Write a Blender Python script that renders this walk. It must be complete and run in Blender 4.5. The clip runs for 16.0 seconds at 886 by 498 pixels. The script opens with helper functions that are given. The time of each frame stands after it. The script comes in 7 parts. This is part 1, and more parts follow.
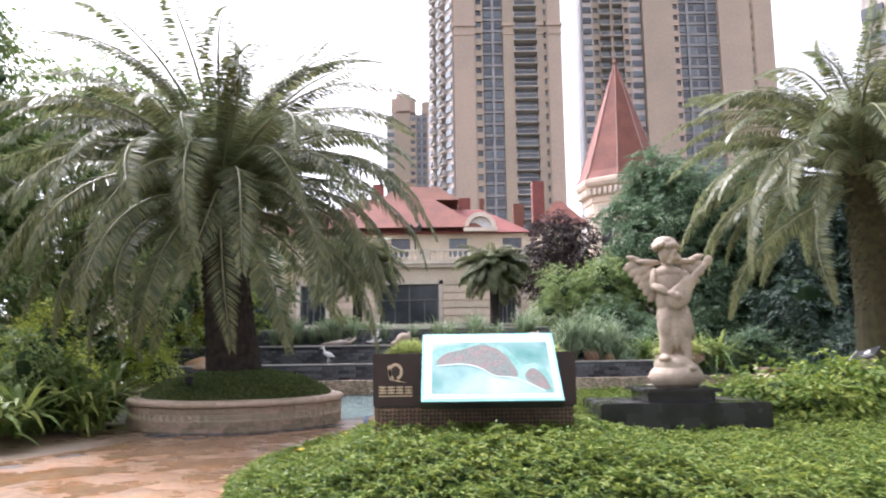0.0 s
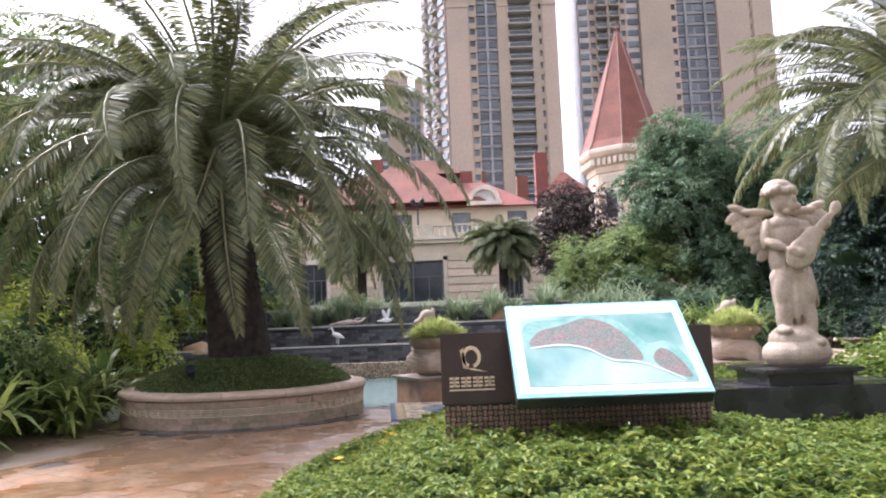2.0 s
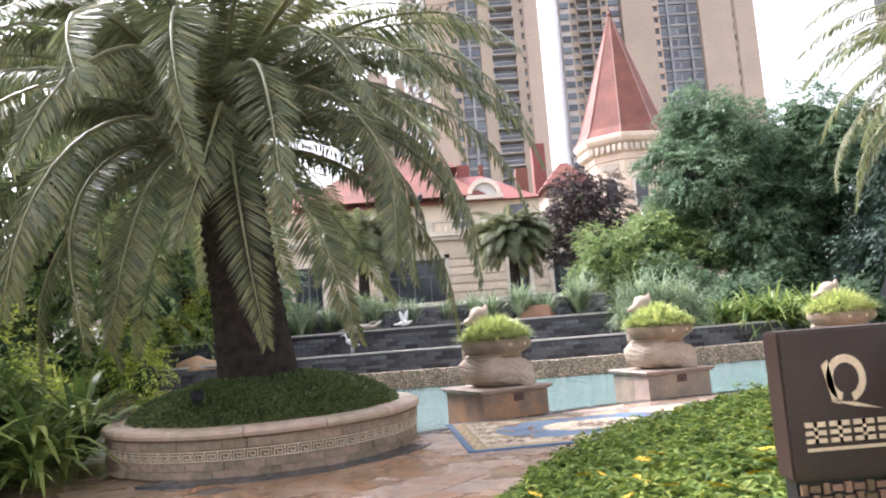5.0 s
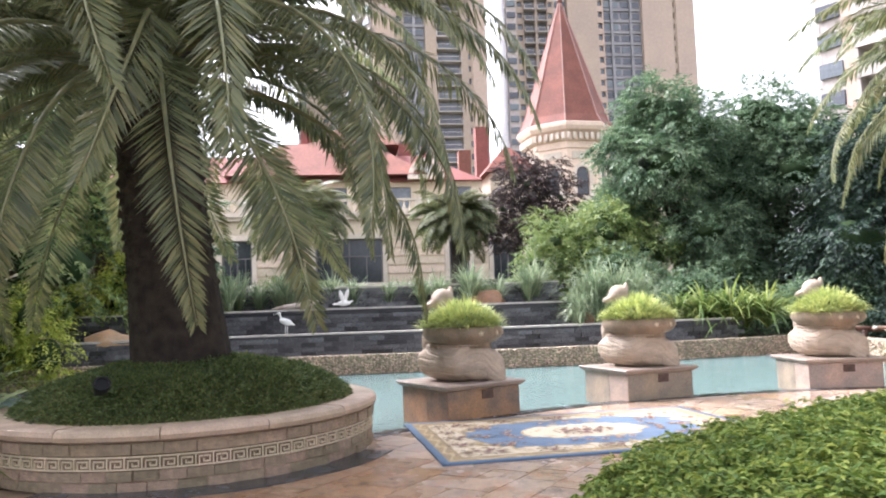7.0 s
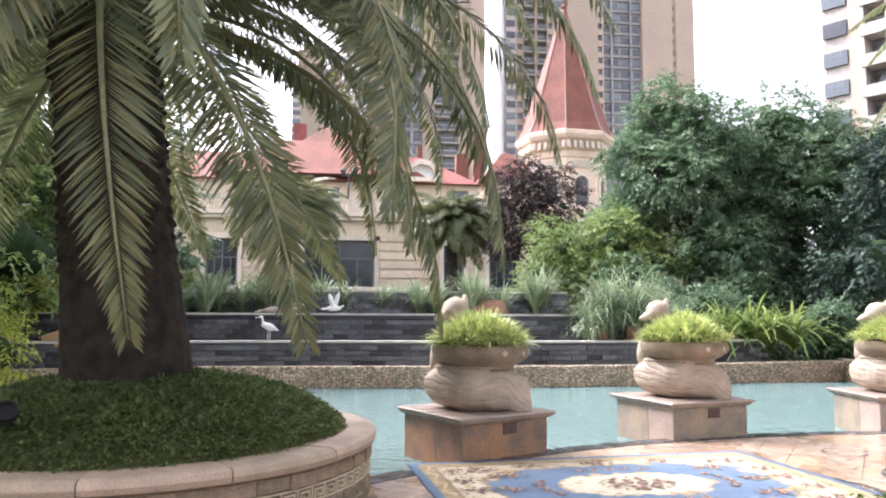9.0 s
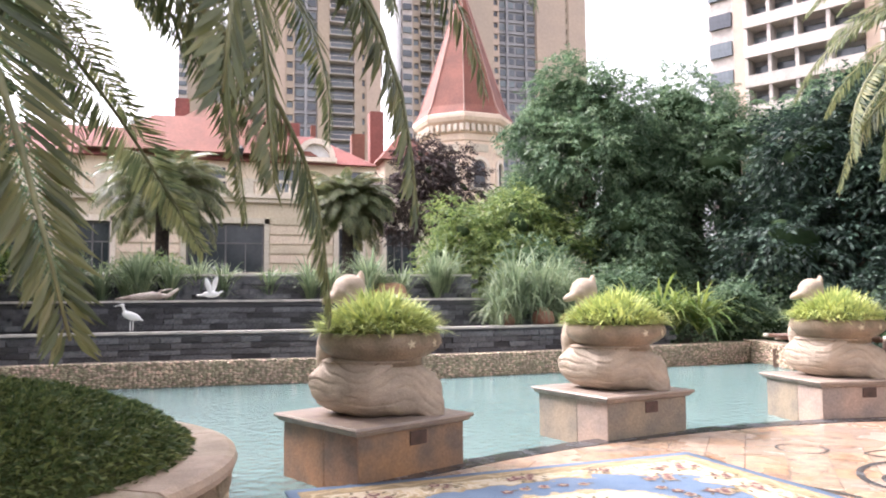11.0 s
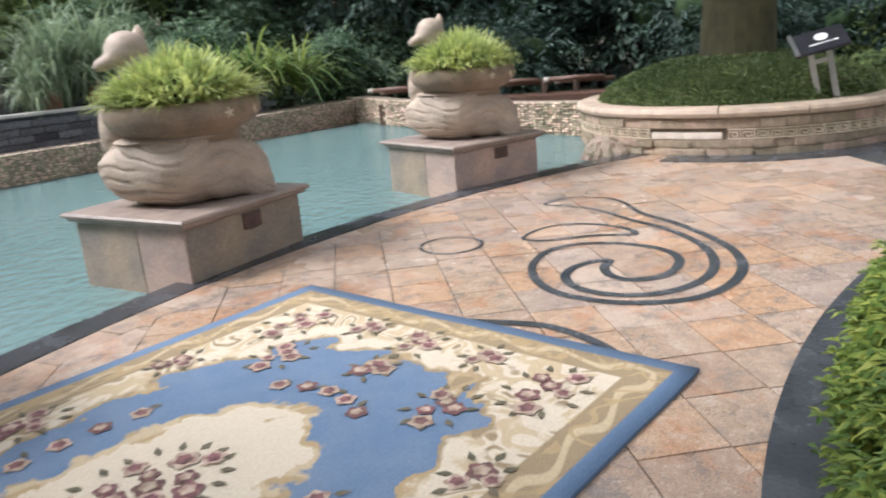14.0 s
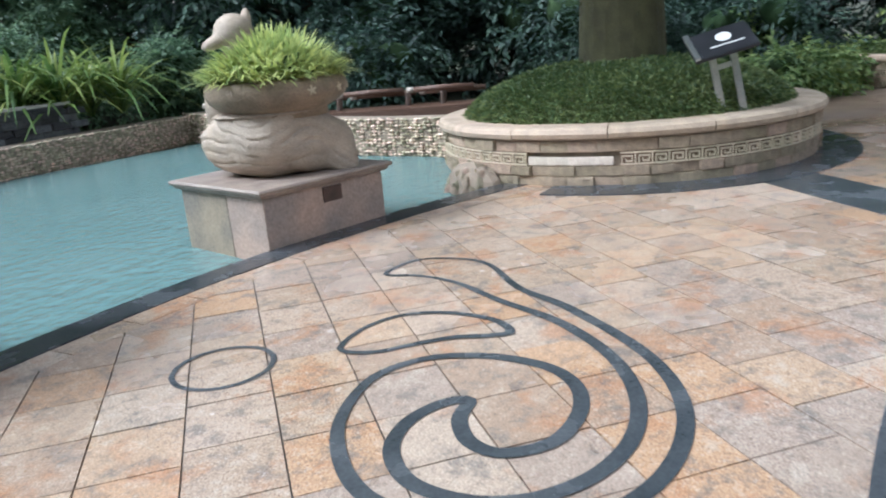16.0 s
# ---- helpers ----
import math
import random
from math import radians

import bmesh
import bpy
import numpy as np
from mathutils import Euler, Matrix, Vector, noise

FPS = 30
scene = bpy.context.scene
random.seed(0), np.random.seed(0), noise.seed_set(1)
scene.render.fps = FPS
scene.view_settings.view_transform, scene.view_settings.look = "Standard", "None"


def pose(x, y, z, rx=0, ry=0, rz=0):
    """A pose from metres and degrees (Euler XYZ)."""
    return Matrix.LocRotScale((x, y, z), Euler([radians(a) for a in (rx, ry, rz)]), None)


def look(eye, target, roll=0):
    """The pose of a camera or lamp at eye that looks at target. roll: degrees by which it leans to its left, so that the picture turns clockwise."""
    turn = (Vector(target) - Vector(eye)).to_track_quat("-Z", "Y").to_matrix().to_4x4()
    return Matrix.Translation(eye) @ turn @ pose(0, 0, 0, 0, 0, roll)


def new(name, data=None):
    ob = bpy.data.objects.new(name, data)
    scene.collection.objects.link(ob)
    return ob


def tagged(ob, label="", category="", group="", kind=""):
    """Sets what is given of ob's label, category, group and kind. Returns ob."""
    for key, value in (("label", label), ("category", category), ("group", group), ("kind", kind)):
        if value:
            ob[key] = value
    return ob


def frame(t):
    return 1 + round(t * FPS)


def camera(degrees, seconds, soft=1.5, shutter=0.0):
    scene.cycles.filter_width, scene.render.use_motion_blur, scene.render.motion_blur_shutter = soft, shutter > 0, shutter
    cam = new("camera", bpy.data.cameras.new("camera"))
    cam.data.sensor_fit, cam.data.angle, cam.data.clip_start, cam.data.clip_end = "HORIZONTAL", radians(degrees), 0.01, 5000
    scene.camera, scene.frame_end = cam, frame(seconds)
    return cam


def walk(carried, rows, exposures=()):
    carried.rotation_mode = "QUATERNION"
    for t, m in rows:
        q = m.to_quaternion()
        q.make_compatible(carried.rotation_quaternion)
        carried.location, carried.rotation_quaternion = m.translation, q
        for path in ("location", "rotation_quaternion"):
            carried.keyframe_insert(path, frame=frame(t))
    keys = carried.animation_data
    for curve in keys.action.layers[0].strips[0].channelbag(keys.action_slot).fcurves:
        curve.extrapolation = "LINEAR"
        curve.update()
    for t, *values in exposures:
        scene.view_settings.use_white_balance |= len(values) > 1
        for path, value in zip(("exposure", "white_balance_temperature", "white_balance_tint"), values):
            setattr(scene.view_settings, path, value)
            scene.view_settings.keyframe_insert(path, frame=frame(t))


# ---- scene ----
cam = camera(62.4, 16.0, 2.0, 0.2)
PATH = [
    (0, (-0.002, 0.008, 1.495), (-0.003, 1.99, 1.765), -0.7),
    (0.5, (-0.232, 0.469, 1.506), (-0.337, 2.441, 1.818), -4.0),
    (1, (-0.36, 0.948, 1.488), (-0.312, 2.931, 1.747), -1.2),
    (1.5, (-0.531, 1.504, 1.504), (-0.573, 3.489, 1.748), 0.0),
    (2, (-0.716, 1.941, 1.505), (-0.704, 3.929, 1.716), -2.1),
    (2.5, (-0.893, 2.491, 1.545), (-0.943, 4.476, 1.787), -4.1),
    (3, (-1.142, 2.98, 1.529), (-1.204, 4.963, 1.78), -2.9),
    (3.2, (-1.222, 3.128, 1.536), (-1.221, 5.119, 1.718), -3.0),
    (5.3, (-2.08, 5.094, 1.557), (-1.997, 7.08, 1.772), -5.1),
    (5.5, (-2.137, 5.225, 1.533), (-2.006, 7.212, 1.721), -5.4),
    (6, (-2.244, 5.771, 1.547), (-2.063, 7.754, 1.738), -2.6),
    (6.5, (-2.389, 6.208, 1.555), (-2.253, 8.189, 1.789), -2.9),
    (7, (-2.438, 6.633, 1.597), (-2.194, 8.611, 1.756), -1.9),
    (7.5, (-2.482, 7.029, 1.686), (-2.375, 9.021, 1.825), -2.5),
    (8, (-2.601, 7.483, 1.688), (-2.423, 9.468, 1.856), -4.4),
    (8.2, (-2.571, 7.721, 1.684), (-2.391, 9.706, 1.859), -2.1),
    (10.3, (-2.542, 9.759, 1.645), (-2.099, 11.703, 1.806), -0.9),
    (10.5, (-2.498, 9.926, 1.639), (-1.979, 11.852, 1.797), -1.4),
    (11, (-2.236, 10.439, 1.598), (-1.685, 12.357, 1.741), -0.5),
    (11.5, (-2.055, 10.942, 1.621), (-1.3, 12.793, 1.575), -2.5),
    (12, (-1.845, 11.444, 1.575), (-1.023, 13.235, 1.237), -0.3),
    (12.5, (-1.614, 11.898, 1.545), (-0.808, 13.646, 1.002), 0.1),
    (13, (-1.278, 12.229, 1.523), (-0.182, 13.787, 0.914), -1.5),
    (13.5, (-0.937, 12.63, 1.573), (0.162, 14.235, 1.107), -0.8),
    (14, (-0.508, 13.021, 1.568), (0.859, 14.378, 1.032), -4.7),
    (14.5, (0.011, 13.348, 1.545), (1.535, 14.543, 1.046), -3.7),
    (15, (0.447, 13.667, 1.549), (2.058, 14.737, 1.041), -3.3),
    (15.5, (0.982, 13.822, 1.527), (2.629, 14.804, 0.957), -5.5),
    (16, (1.501, 14.071, 1.48), (3.065, 15.195, 0.938), -5.0),
]
EXPOSURES = [(0.0, 1.85, 6000, 22), (3.0, 1.85, 6000, 24), (5.3, 2.3, 6050, 20), (8.5, 2.3, 6050, 20), (10.5, 2.25, 6250, 22), (11.3, 2.2, 6300, 23), (12.5, 1.62, 6350, 22), (13.0, 1.50, 6100, 16), (13.5, 1.40, 6000, 15), (15.0, 1.2, 5500, 10), (16.0, 1.2, 5300, 7)]
walk(cam, [(t, look(eye, target, roll)) for t, eye, target, roll in PATH], EXPOSURES)

# ---- world, sun, exposure ----
SUN_ELEV, SUN_AZ = 50.0, -50.0
world = bpy.data.worlds.new("overcast_sky")
scene.world = world
world.use_nodes = True
wn, wl = world.node_tree.nodes, world.node_tree.links
sky = wn.new("ShaderNodeTexSky")
sky.sky_type, sky.sun_disc = "NISHITA", False
sky.sun_elevation, sky.sun_rotation = radians(SUN_ELEV), radians(SUN_AZ)
sky.dust_density, sky.air_density = 4.0, 1.0
grey = wn.new("ShaderNodeHueSaturation")
grey.inputs["Saturation"].default_value = 0.12
wl.new(sky.outputs[0], grey.inputs["Color"])
wl.new(grey.outputs[0], wn["Background"].inputs["Color"])
wn["Background"].inputs["Strength"].default_value = 0.15
sun_data = bpy.data.lights.new("sun", "SUN")
sun_data.energy, sun_data.angle, sun_data.color = 1.2, radians(14), (1.0, 0.95, 0.88)
sun = new("sun", sun_data)
az, el = radians(SUN_AZ), radians(SUN_ELEV)
sun.matrix_world = look((30 * math.sin(az), 30 * math.cos(az), 40), (30 * math.sin(az) - math.sin(az) * math.cos(el), 30 * math.cos(az) - math.cos(az) * math.cos(el), 40 - math.sin(el)))

# ---- materials ----
def material(name, a, b, rough=0.7, rough2=None, scale=6.0, fine=60.0, bump=0.3, vary=0.15, metal=0.0, island=False, translucent=0.0, stretch=(1, 1, 1), spec=0.5, coords="Object", fine_mix=0.35):
    """Two colours mixed by coarse and fine noise, with bump and a random shift from piece to piece."""
    m = bpy.data.materials.new(name)
    m.use_nodes = True
    n, l = m.node_tree.nodes, m.node_tree.links
    p = n["Principled BSDF"]
    tc, mp = n.new("ShaderNodeTexCoord"), n.new("ShaderNodeMapping")
    mp.inputs["Scale"].default_value = stretch
    l.new(tc.outputs[coords], mp.inputs["Vector"])
    n1, n2 = n.new("ShaderNodeTexNoise"), n.new("ShaderNodeTexNoise")
    n1.inputs["Scale"].default_value, n2.inputs["Scale"].default_value = scale, fine
    n1.inputs["Detail"].default_value = 5
    l.new(mp.outputs[0], n1.inputs["Vector"])
    l.new(mp.outputs[0], n2.inputs["Vector"])
    ramp = n.new("ShaderNodeMapRange")
    ramp.inputs["From Min"].default_value, ramp.inputs["From Max"].default_value = 0.35, 0.65
    l.new(n1.outputs["Fac"], ramp.inputs["Value"])
    mix = n.new("ShaderNodeMix")
    mix.data_type = "RGBA"
    mix.inputs[6].default_value, mix.inputs[7].default_value = (*a, 1), (*b, 1)
    l.new(ramp.outputs[0], mix.inputs[0])
    spot = n.new("ShaderNodeMix")
    spot.data_type, spot.blend_type = "RGBA", "OVERLAY"
    spot.inputs[0].default_value = fine_mix
    l.new(mix.outputs[2], spot.inputs[6])
    l.new(n2.outputs["Fac"], spot.inputs[7])
    hsv = n.new("ShaderNodeHueSaturation")
    l.new(spot.outputs[2], hsv.inputs["Color"])
    if island:
        rnd = n.new("ShaderNodeNewGeometry").outputs["Random Per Island"]
    else:
        rnd = n.new("ShaderNodeObjectInfo").outputs["Random"]
    vr = n.new("ShaderNodeMapRange")
    vr.inputs["To Min"].default_value, vr.inputs["To Max"].default_value = 1 - vary, 1 + vary
    l.new(rnd, vr.inputs["Value"])
    l.new(vr.outputs[0], hsv.inputs["Value"])
    hr = n.new("ShaderNodeMapRange")
    hr.inputs["To Min"].default_value, hr.inputs["To Max"].default_value = 0.5 + vary * 0.08, 0.5 - vary * 0.08
    l.new(rnd, hr.inputs["Value"])
    l.new(hr.outputs[0], hsv.inputs["Hue"])
    l.new(hsv.outputs[0], p.inputs["Base Color"])
    rr = n.new("ShaderNodeMapRange")
    rr.inputs["To Min"].default_value, rr.inputs["To Max"].default_value = rough, rough2 if rough2 is not None else rough
    l.new(ramp.outputs[0], rr.inputs["Value"])
    l.new(rr.outputs[0], p.inputs["Roughness"])
    p.inputs["Metallic"].default_value, p.inputs["Specular IOR Level"].default_value = metal, spec
    if bump:
        bp = n.new("ShaderNodeBump")
        bp.inputs["Strength"].default_value, bp.inputs["Distance"].default_value = bump, 0.02
        add = n.new("ShaderNodeMath")
        add.operation = "ADD"
        l.new(n1.outputs["Fac"], add.inputs[0])
        l.new(n2.outputs["Fac"], add.inputs[1])
        l.new(add.outputs[0], bp.inputs["Height"])
        l.new(bp.outputs[0], p.inputs["Normal"])
    if translucent:
        tr, ms = n.new("ShaderNodeBsdfTranslucent"), n.new("ShaderNodeMixShader")
        ms.inputs[0].default_value = translucent
        l.new(hsv.outputs[0], tr.inputs["Color"])
        l.new(p.outputs[0], ms.inputs[1])
        l.new(tr.outputs[0], ms.inputs[2])
        l.new(ms.outputs[0], n["Material Output"].inputs["Surface"])
    return m


def leafy(name, a, b, rough=0.45, vary=0.35, tr=0.25, spec=0.5):
    return material(name, a, b, rough, scale=0.8, fine=9, bump=0, vary=vary, island=True, translucent=tr, fine_mix=0.2, spec=spec)


M = dict(
    grout=material("dark_joint", (0.10, 0.08, 0.07), (0.16, 0.12, 0.09), 0.5, 0.8, 3, 60, 0.4),
    ground=material("wet_brown_ground", (0.27, 0.175, 0.115), (0.19, 0.14, 0.10), 0.2, 0.55, 0.7, 14, 0.2),
    soil=material("planted_ground", (0.035, 0.05, 0.02), (0.06, 0.05, 0.03), 0.9, scale=0.6, fine=12, bump=0.6),
    darkstone=material("wet_dark_slate_band", (0.035, 0.04, 0.045), (0.07, 0.075, 0.08), 0.12, 0.35, 3, 50, 0.15, 0.2),
    slate=material("slate_block", (0.042, 0.044, 0.052), (0.125, 0.125, 0.13), 0.25, 0.6, 5, 45, 0.5, 0.7, coords="Generated"),
    slate_rest=material("slate_block_far", (0.042, 0.044, 0.052), (0.125, 0.125, 0.13), 0.25, 0.6, 5, 45, 0.5, 0.7, island=True),
    coping=material("pale_coping", (0.52, 0.49, 0.44), (0.36, 0.34, 0.31), 0.5, scale=4, fine=60, bump=0.3),
    sandstone=material("sandstone_block", (0.54, 0.405, 0.265), (0.38, 0.29, 0.205), 0.7, 0.9, 5, 45, 1.0, 0.2, coords="Generated", stretch=(0.7, 0.7, 0.7), fine_mix=0.6),
    bare=material("pale_bare_stone", (0.62, 0.54, 0.44), (0.46, 0.38, 0.29), 0.8, scale=6, fine=50, bump=0.5, vary=0.2),
    capstone=material("sandstone_cap", (0.50, 0.38, 0.27), (0.40, 0.31, 0.23), 0.45, 0.75, 4, 70, 0.3, 0.1),
    frieze=material("cream_relief_tile", (0.60, 0.50, 0.35), (0.50, 0.41, 0.29), 0.6, scale=8, fine=70, bump=0.2, vary=0.1),
    frieze_back=material("brown_tile_ground", (0.14, 0.095, 0.06), (0.20, 0.14, 0.09), 0.8, scale=8, fine=70, bump=0.3),
    fieldstone=material("rough_fieldstone", (0.52, 0.42, 0.29), (0.34, 0.27, 0.19), 0.85, scale=7, fine=45, bump=0.9, vary=0.35),
    houseglass=material("dark_terrace_glass", (0.025, 0.03, 0.035), (0.05, 0.055, 0.06), 0.15, 0.25, 0.5, 4, 0, 0.3),
    pedestal_rust=material("rust_stained_slab", (0.40, 0.20, 0.105), (0.19, 0.13, 0.10), 0.35, 0.65, 2.2, 40, 0.3, 0.15),
    mortar=material("mortar", (0.27, 0.21, 0.15), (0.19, 0.15, 0.11), 0.9, scale=9, fine=80, bump=0.4),
    pedestal=material("pedestal_slab", (0.37, 0.27, 0.195), (0.25, 0.205, 0.17), 0.4, 0.7, 2.6, 40, 0.3, 0.2),
    pedcap=material("pedestal_cap_stone", (0.34, 0.26, 0.21), (0.27, 0.21, 0.18), 0.3, 0.55, 4, 60, 0.15, 0.1),
    plaque=material("dark_plaque", (0.05, 0.025, 0.02), (0.08, 0.04, 0.03), 0.35, scale=10, fine=80, bump=0.1),
    duck=material("carved_sandstone", (0.45, 0.35, 0.26), (0.33, 0.265, 0.205), 0.5, 0.75, 3, 45, 0.5, 0.06, stretch=(1, 1, 3)),
    bowl=material("worn_brown_stone", (0.29, 0.21, 0.145), (0.20, 0.15, 0.105), 0.5, 0.75, 4, 45, 0.5, 0.06),
    statue=material("pink_sandstone_statue", (0.50, 0.385, 0.30), (0.36, 0.28, 0.22), 0.6, 0.8, 4, 50, 0.4),
    pebble=material("pebble_wall", (0.66, 0.54, 0.38), (0.44, 0.35, 0.25), 0.6, scale=3, fine=50, bump=0.2, vary=0.5, island=True),
    rock=material("orange_boulder", (0.50, 0.30, 0.15), (0.36, 0.25, 0.16), 0.7, scale=3, fine=40, bump=0.6),
    white=material("white_painted_cast", (0.78, 0.78, 0.76), (0.68, 0.67, 0.64), 0.5, scale=6, fine=50, bump=0.1),
    terracotta=material("terracotta", (0.36, 0.17, 0.10), (0.28, 0.14, 0.09), 0.6, scale=5, fine=50, bump=0.2),
    trunk=material("palm_trunk_fibre", (0.018, 0.014, 0.012), (0.048, 0.037, 0.027), 0.9, scale=7, fine=70, bump=0.9, vary=0.4, island=True),
    mossy_trunk=material("mossy_palm_trunk", (0.050, 0.045, 0.020), (0.075, 0.072, 0.030), 0.95, scale=5, fine=60, bump=0.9, vary=0.3, island=True),
    bark=material("bark", (0.10, 0.075, 0.05), (0.06, 0.045, 0.03), 0.9, scale=6, fine=60, bump=0.8),
    frond=leafy("palm_frond", (0.158, 0.166, 0.068), (0.178, 0.218, 0.110), 0.34, 0.5, 0.45, 0.6),
    rachis=material("frond_stem", (0.22, 0.22, 0.11), (0.14, 0.15, 0.07), 0.45, scale=4, fine=30, bump=0.1),
    hedge=leafy("hedge_leaf", (0.135, 0.200, 0.036), (0.188, 0.255, 0.047), 0.55, 0.45, 0.3, 0.3),
    mound=leafy("dark_mondo_grass", (0.100, 0.150, 0.050), (0.150, 0.195, 0.066), 0.5, 0.45, 0.30),
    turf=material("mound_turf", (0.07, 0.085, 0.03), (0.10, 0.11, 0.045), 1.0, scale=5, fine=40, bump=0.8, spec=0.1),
    spider=leafy("lime_pot_grass", (0.40, 0.47, 0.15), (0.54, 0.60, 0.24), 0.4, 0.35, 0.35),
    tree=leafy("broad_tree_leaf", (0.100, 0.175, 0.098), (0.160, 0.238, 0.130), 0.45, 0.45, 0.38),
    tree_light=leafy("light_tree_leaf", (0.16, 0.24, 0.075), (0.22, 0.29, 0.09), 0.45, 0.4, 0.35),
    lime=leafy("lime_shrub_leaf", (0.42, 0.50, 0.09), (0.52, 0.58, 0.12), 0.45, 0.35, 0.45),
    # Darkened copy of the tree leaf: the dense wood's shade is in its colour.
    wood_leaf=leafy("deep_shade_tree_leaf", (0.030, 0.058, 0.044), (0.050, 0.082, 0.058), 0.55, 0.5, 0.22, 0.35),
    tree_purple=leafy("purple_tree_leaf", (0.050, 0.037, 0.036), (0.070, 0.050, 0.046), 0.6, 0.35, 0.15, 0.3),
    strap=leafy("strap_leaf", (0.16, 0.235, 0.06), (0.22, 0.29, 0.08), 0.38, 0.45, 0.35),
    yellow_strap=leafy("yellow_strap_leaf", (0.40, 0.46, 0.09), (0.30, 0.38, 0.08), 0.4, 0.4, 0.40),
    reed=leafy("reed_leaf", (0.20, 0.27, 0.15), (0.28, 0.34, 0.20), 0.5, 0.35, 0.35),
    # Darker than any leaf: the shade inside foliage is put into its colour.
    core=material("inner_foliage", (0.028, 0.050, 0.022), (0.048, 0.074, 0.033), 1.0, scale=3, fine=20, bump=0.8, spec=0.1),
    yellow=material("yellow_petal", (0.75, 0.50, 0.02), (0.65, 0.42, 0.02), 0.5, scale=9, fine=50, bump=0),
    signdark=material("dark_bronze_panel", (0.027, 0.018, 0.015), (0.042, 0.027, 0.021), 0.3, 0.45, 3, 60, 0.05),
    weave=material("woven_brown_strip", (0.25, 0.16, 0.10), (0.18, 0.11, 0.07), 0.5, scale=9, fine=90, bump=0.2, vary=0.25, island=True),
    gilt=material("pale_gold_lettering", (0.62, 0.50, 0.33), (0.55, 0.44, 0.29), 0.35, scale=9, fine=60, bump=0),
    aqua=material("aqua_acrylic", (0.32, 0.72, 0.72), (0.40, 0.78, 0.78), 0.25, scale=2, fine=30, bump=0),
    mapwhite=material("printed_white", (0.66, 0.70, 0.70), (0.60, 0.68, 0.68), 0.2, scale=2, fine=30, bump=0),
    mapgreen=material("printed_green_water", (0.09, 0.28, 0.25), (0.44, 0.58, 0.56), 0.2, scale=1.2, fine=12, bump=0, fine_mix=0.1),
    mapshore=material("printed_green_land", (0.12, 0.34, 0.28), (0.30, 0.50, 0.45), 0.2, scale=4, fine=30, bump=0, fine_mix=0.2),
    maptown=material("printed_town", (0.29, 0.21, 0.20), (0.20, 0.24, 0.21), 0.3, scale=9, fine=70, bump=0, fine_mix=0.7),
    blackstone=material("wet_black_granite", (0.014, 0.014, 0.016), (0.032, 0.031, 0.032), 0.12, 0.35, 3, 50, 0.15, 0.2),
    pebble_bed=material("tan_pebble_mortar", (0.30, 0.235, 0.165), (0.21, 0.165, 0.12), 0.85, scale=6, fine=60, bump=0.5),
    black=material("black_metal", (0.02, 0.022, 0.025), (0.03, 0.03, 0.035), 0.35, scale=5, fine=50, bump=0.05),
    steel=material("brushed_steel", (0.55, 0.57, 0.58), (0.48, 0.50, 0.51), 0.3, scale=8, fine=80, bump=0.05, metal=0.9),
    wood=material("brown_timber", (0.12, 0.06, 0.035), (0.08, 0.04, 0.025), 0.5, scale=5, fine=50, bump=0.3, stretch=(1, 8, 8)),
    birch=material("pale_log", (0.45, 0.40, 0.33), (0.25, 0.20, 0.16), 0.6, scale=5, fine=40, bump=0.2),
    house=material("cream_stone_facade", (0.66, 0.55, 0.41), (0.57, 0.47, 0.35), 0.75, scale=0.7, fine=9, bump=0.15),
    housetrim=material("pale_stone_trim", (0.66, 0.58, 0.47), (0.57, 0.50, 0.40), 0.7, scale=1, fine=9, bump=0.1),
    roof=material("red_roof_sheet", (0.235, 0.092, 0.068), (0.175, 0.072, 0.056), 0.7, scale=0.6, fine=6, bump=0.1, spec=0.25),
    ridge=material("faded_red_ridge", (0.40, 0.24, 0.20), (0.33, 0.19, 0.16), 0.7, scale=1, fine=8, bump=0.1),
    tan=material("tan_highrise_tile", (0.48, 0.37, 0.28), (0.42, 0.33, 0.26), 0.7, scale=0.12, fine=1.5, bump=0.1, fine_mix=0.15),
    greywall=material("grey_highrise_wall", (0.30, 0.29, 0.29), (0.24, 0.235, 0.24), 0.6, scale=0.2, fine=2, bump=0.1),
    palewall=material("pale_highrise_trim", (0.52, 0.47, 0.42), (0.46, 0.41, 0.37), 0.7, scale=0.2, fine=2, bump=0.1),
    glass=material("blue_grey_glass", (0.09, 0.105, 0.12), (0.14, 0.155, 0.17), 0.08, 0.15, 0.3, 3, 0, 0.5),
    railing=material("grey_railing", (0.10, 0.10, 0.10), (0.14, 0.13, 0.13), 0.5, scale=2, fine=20, bump=0),
)


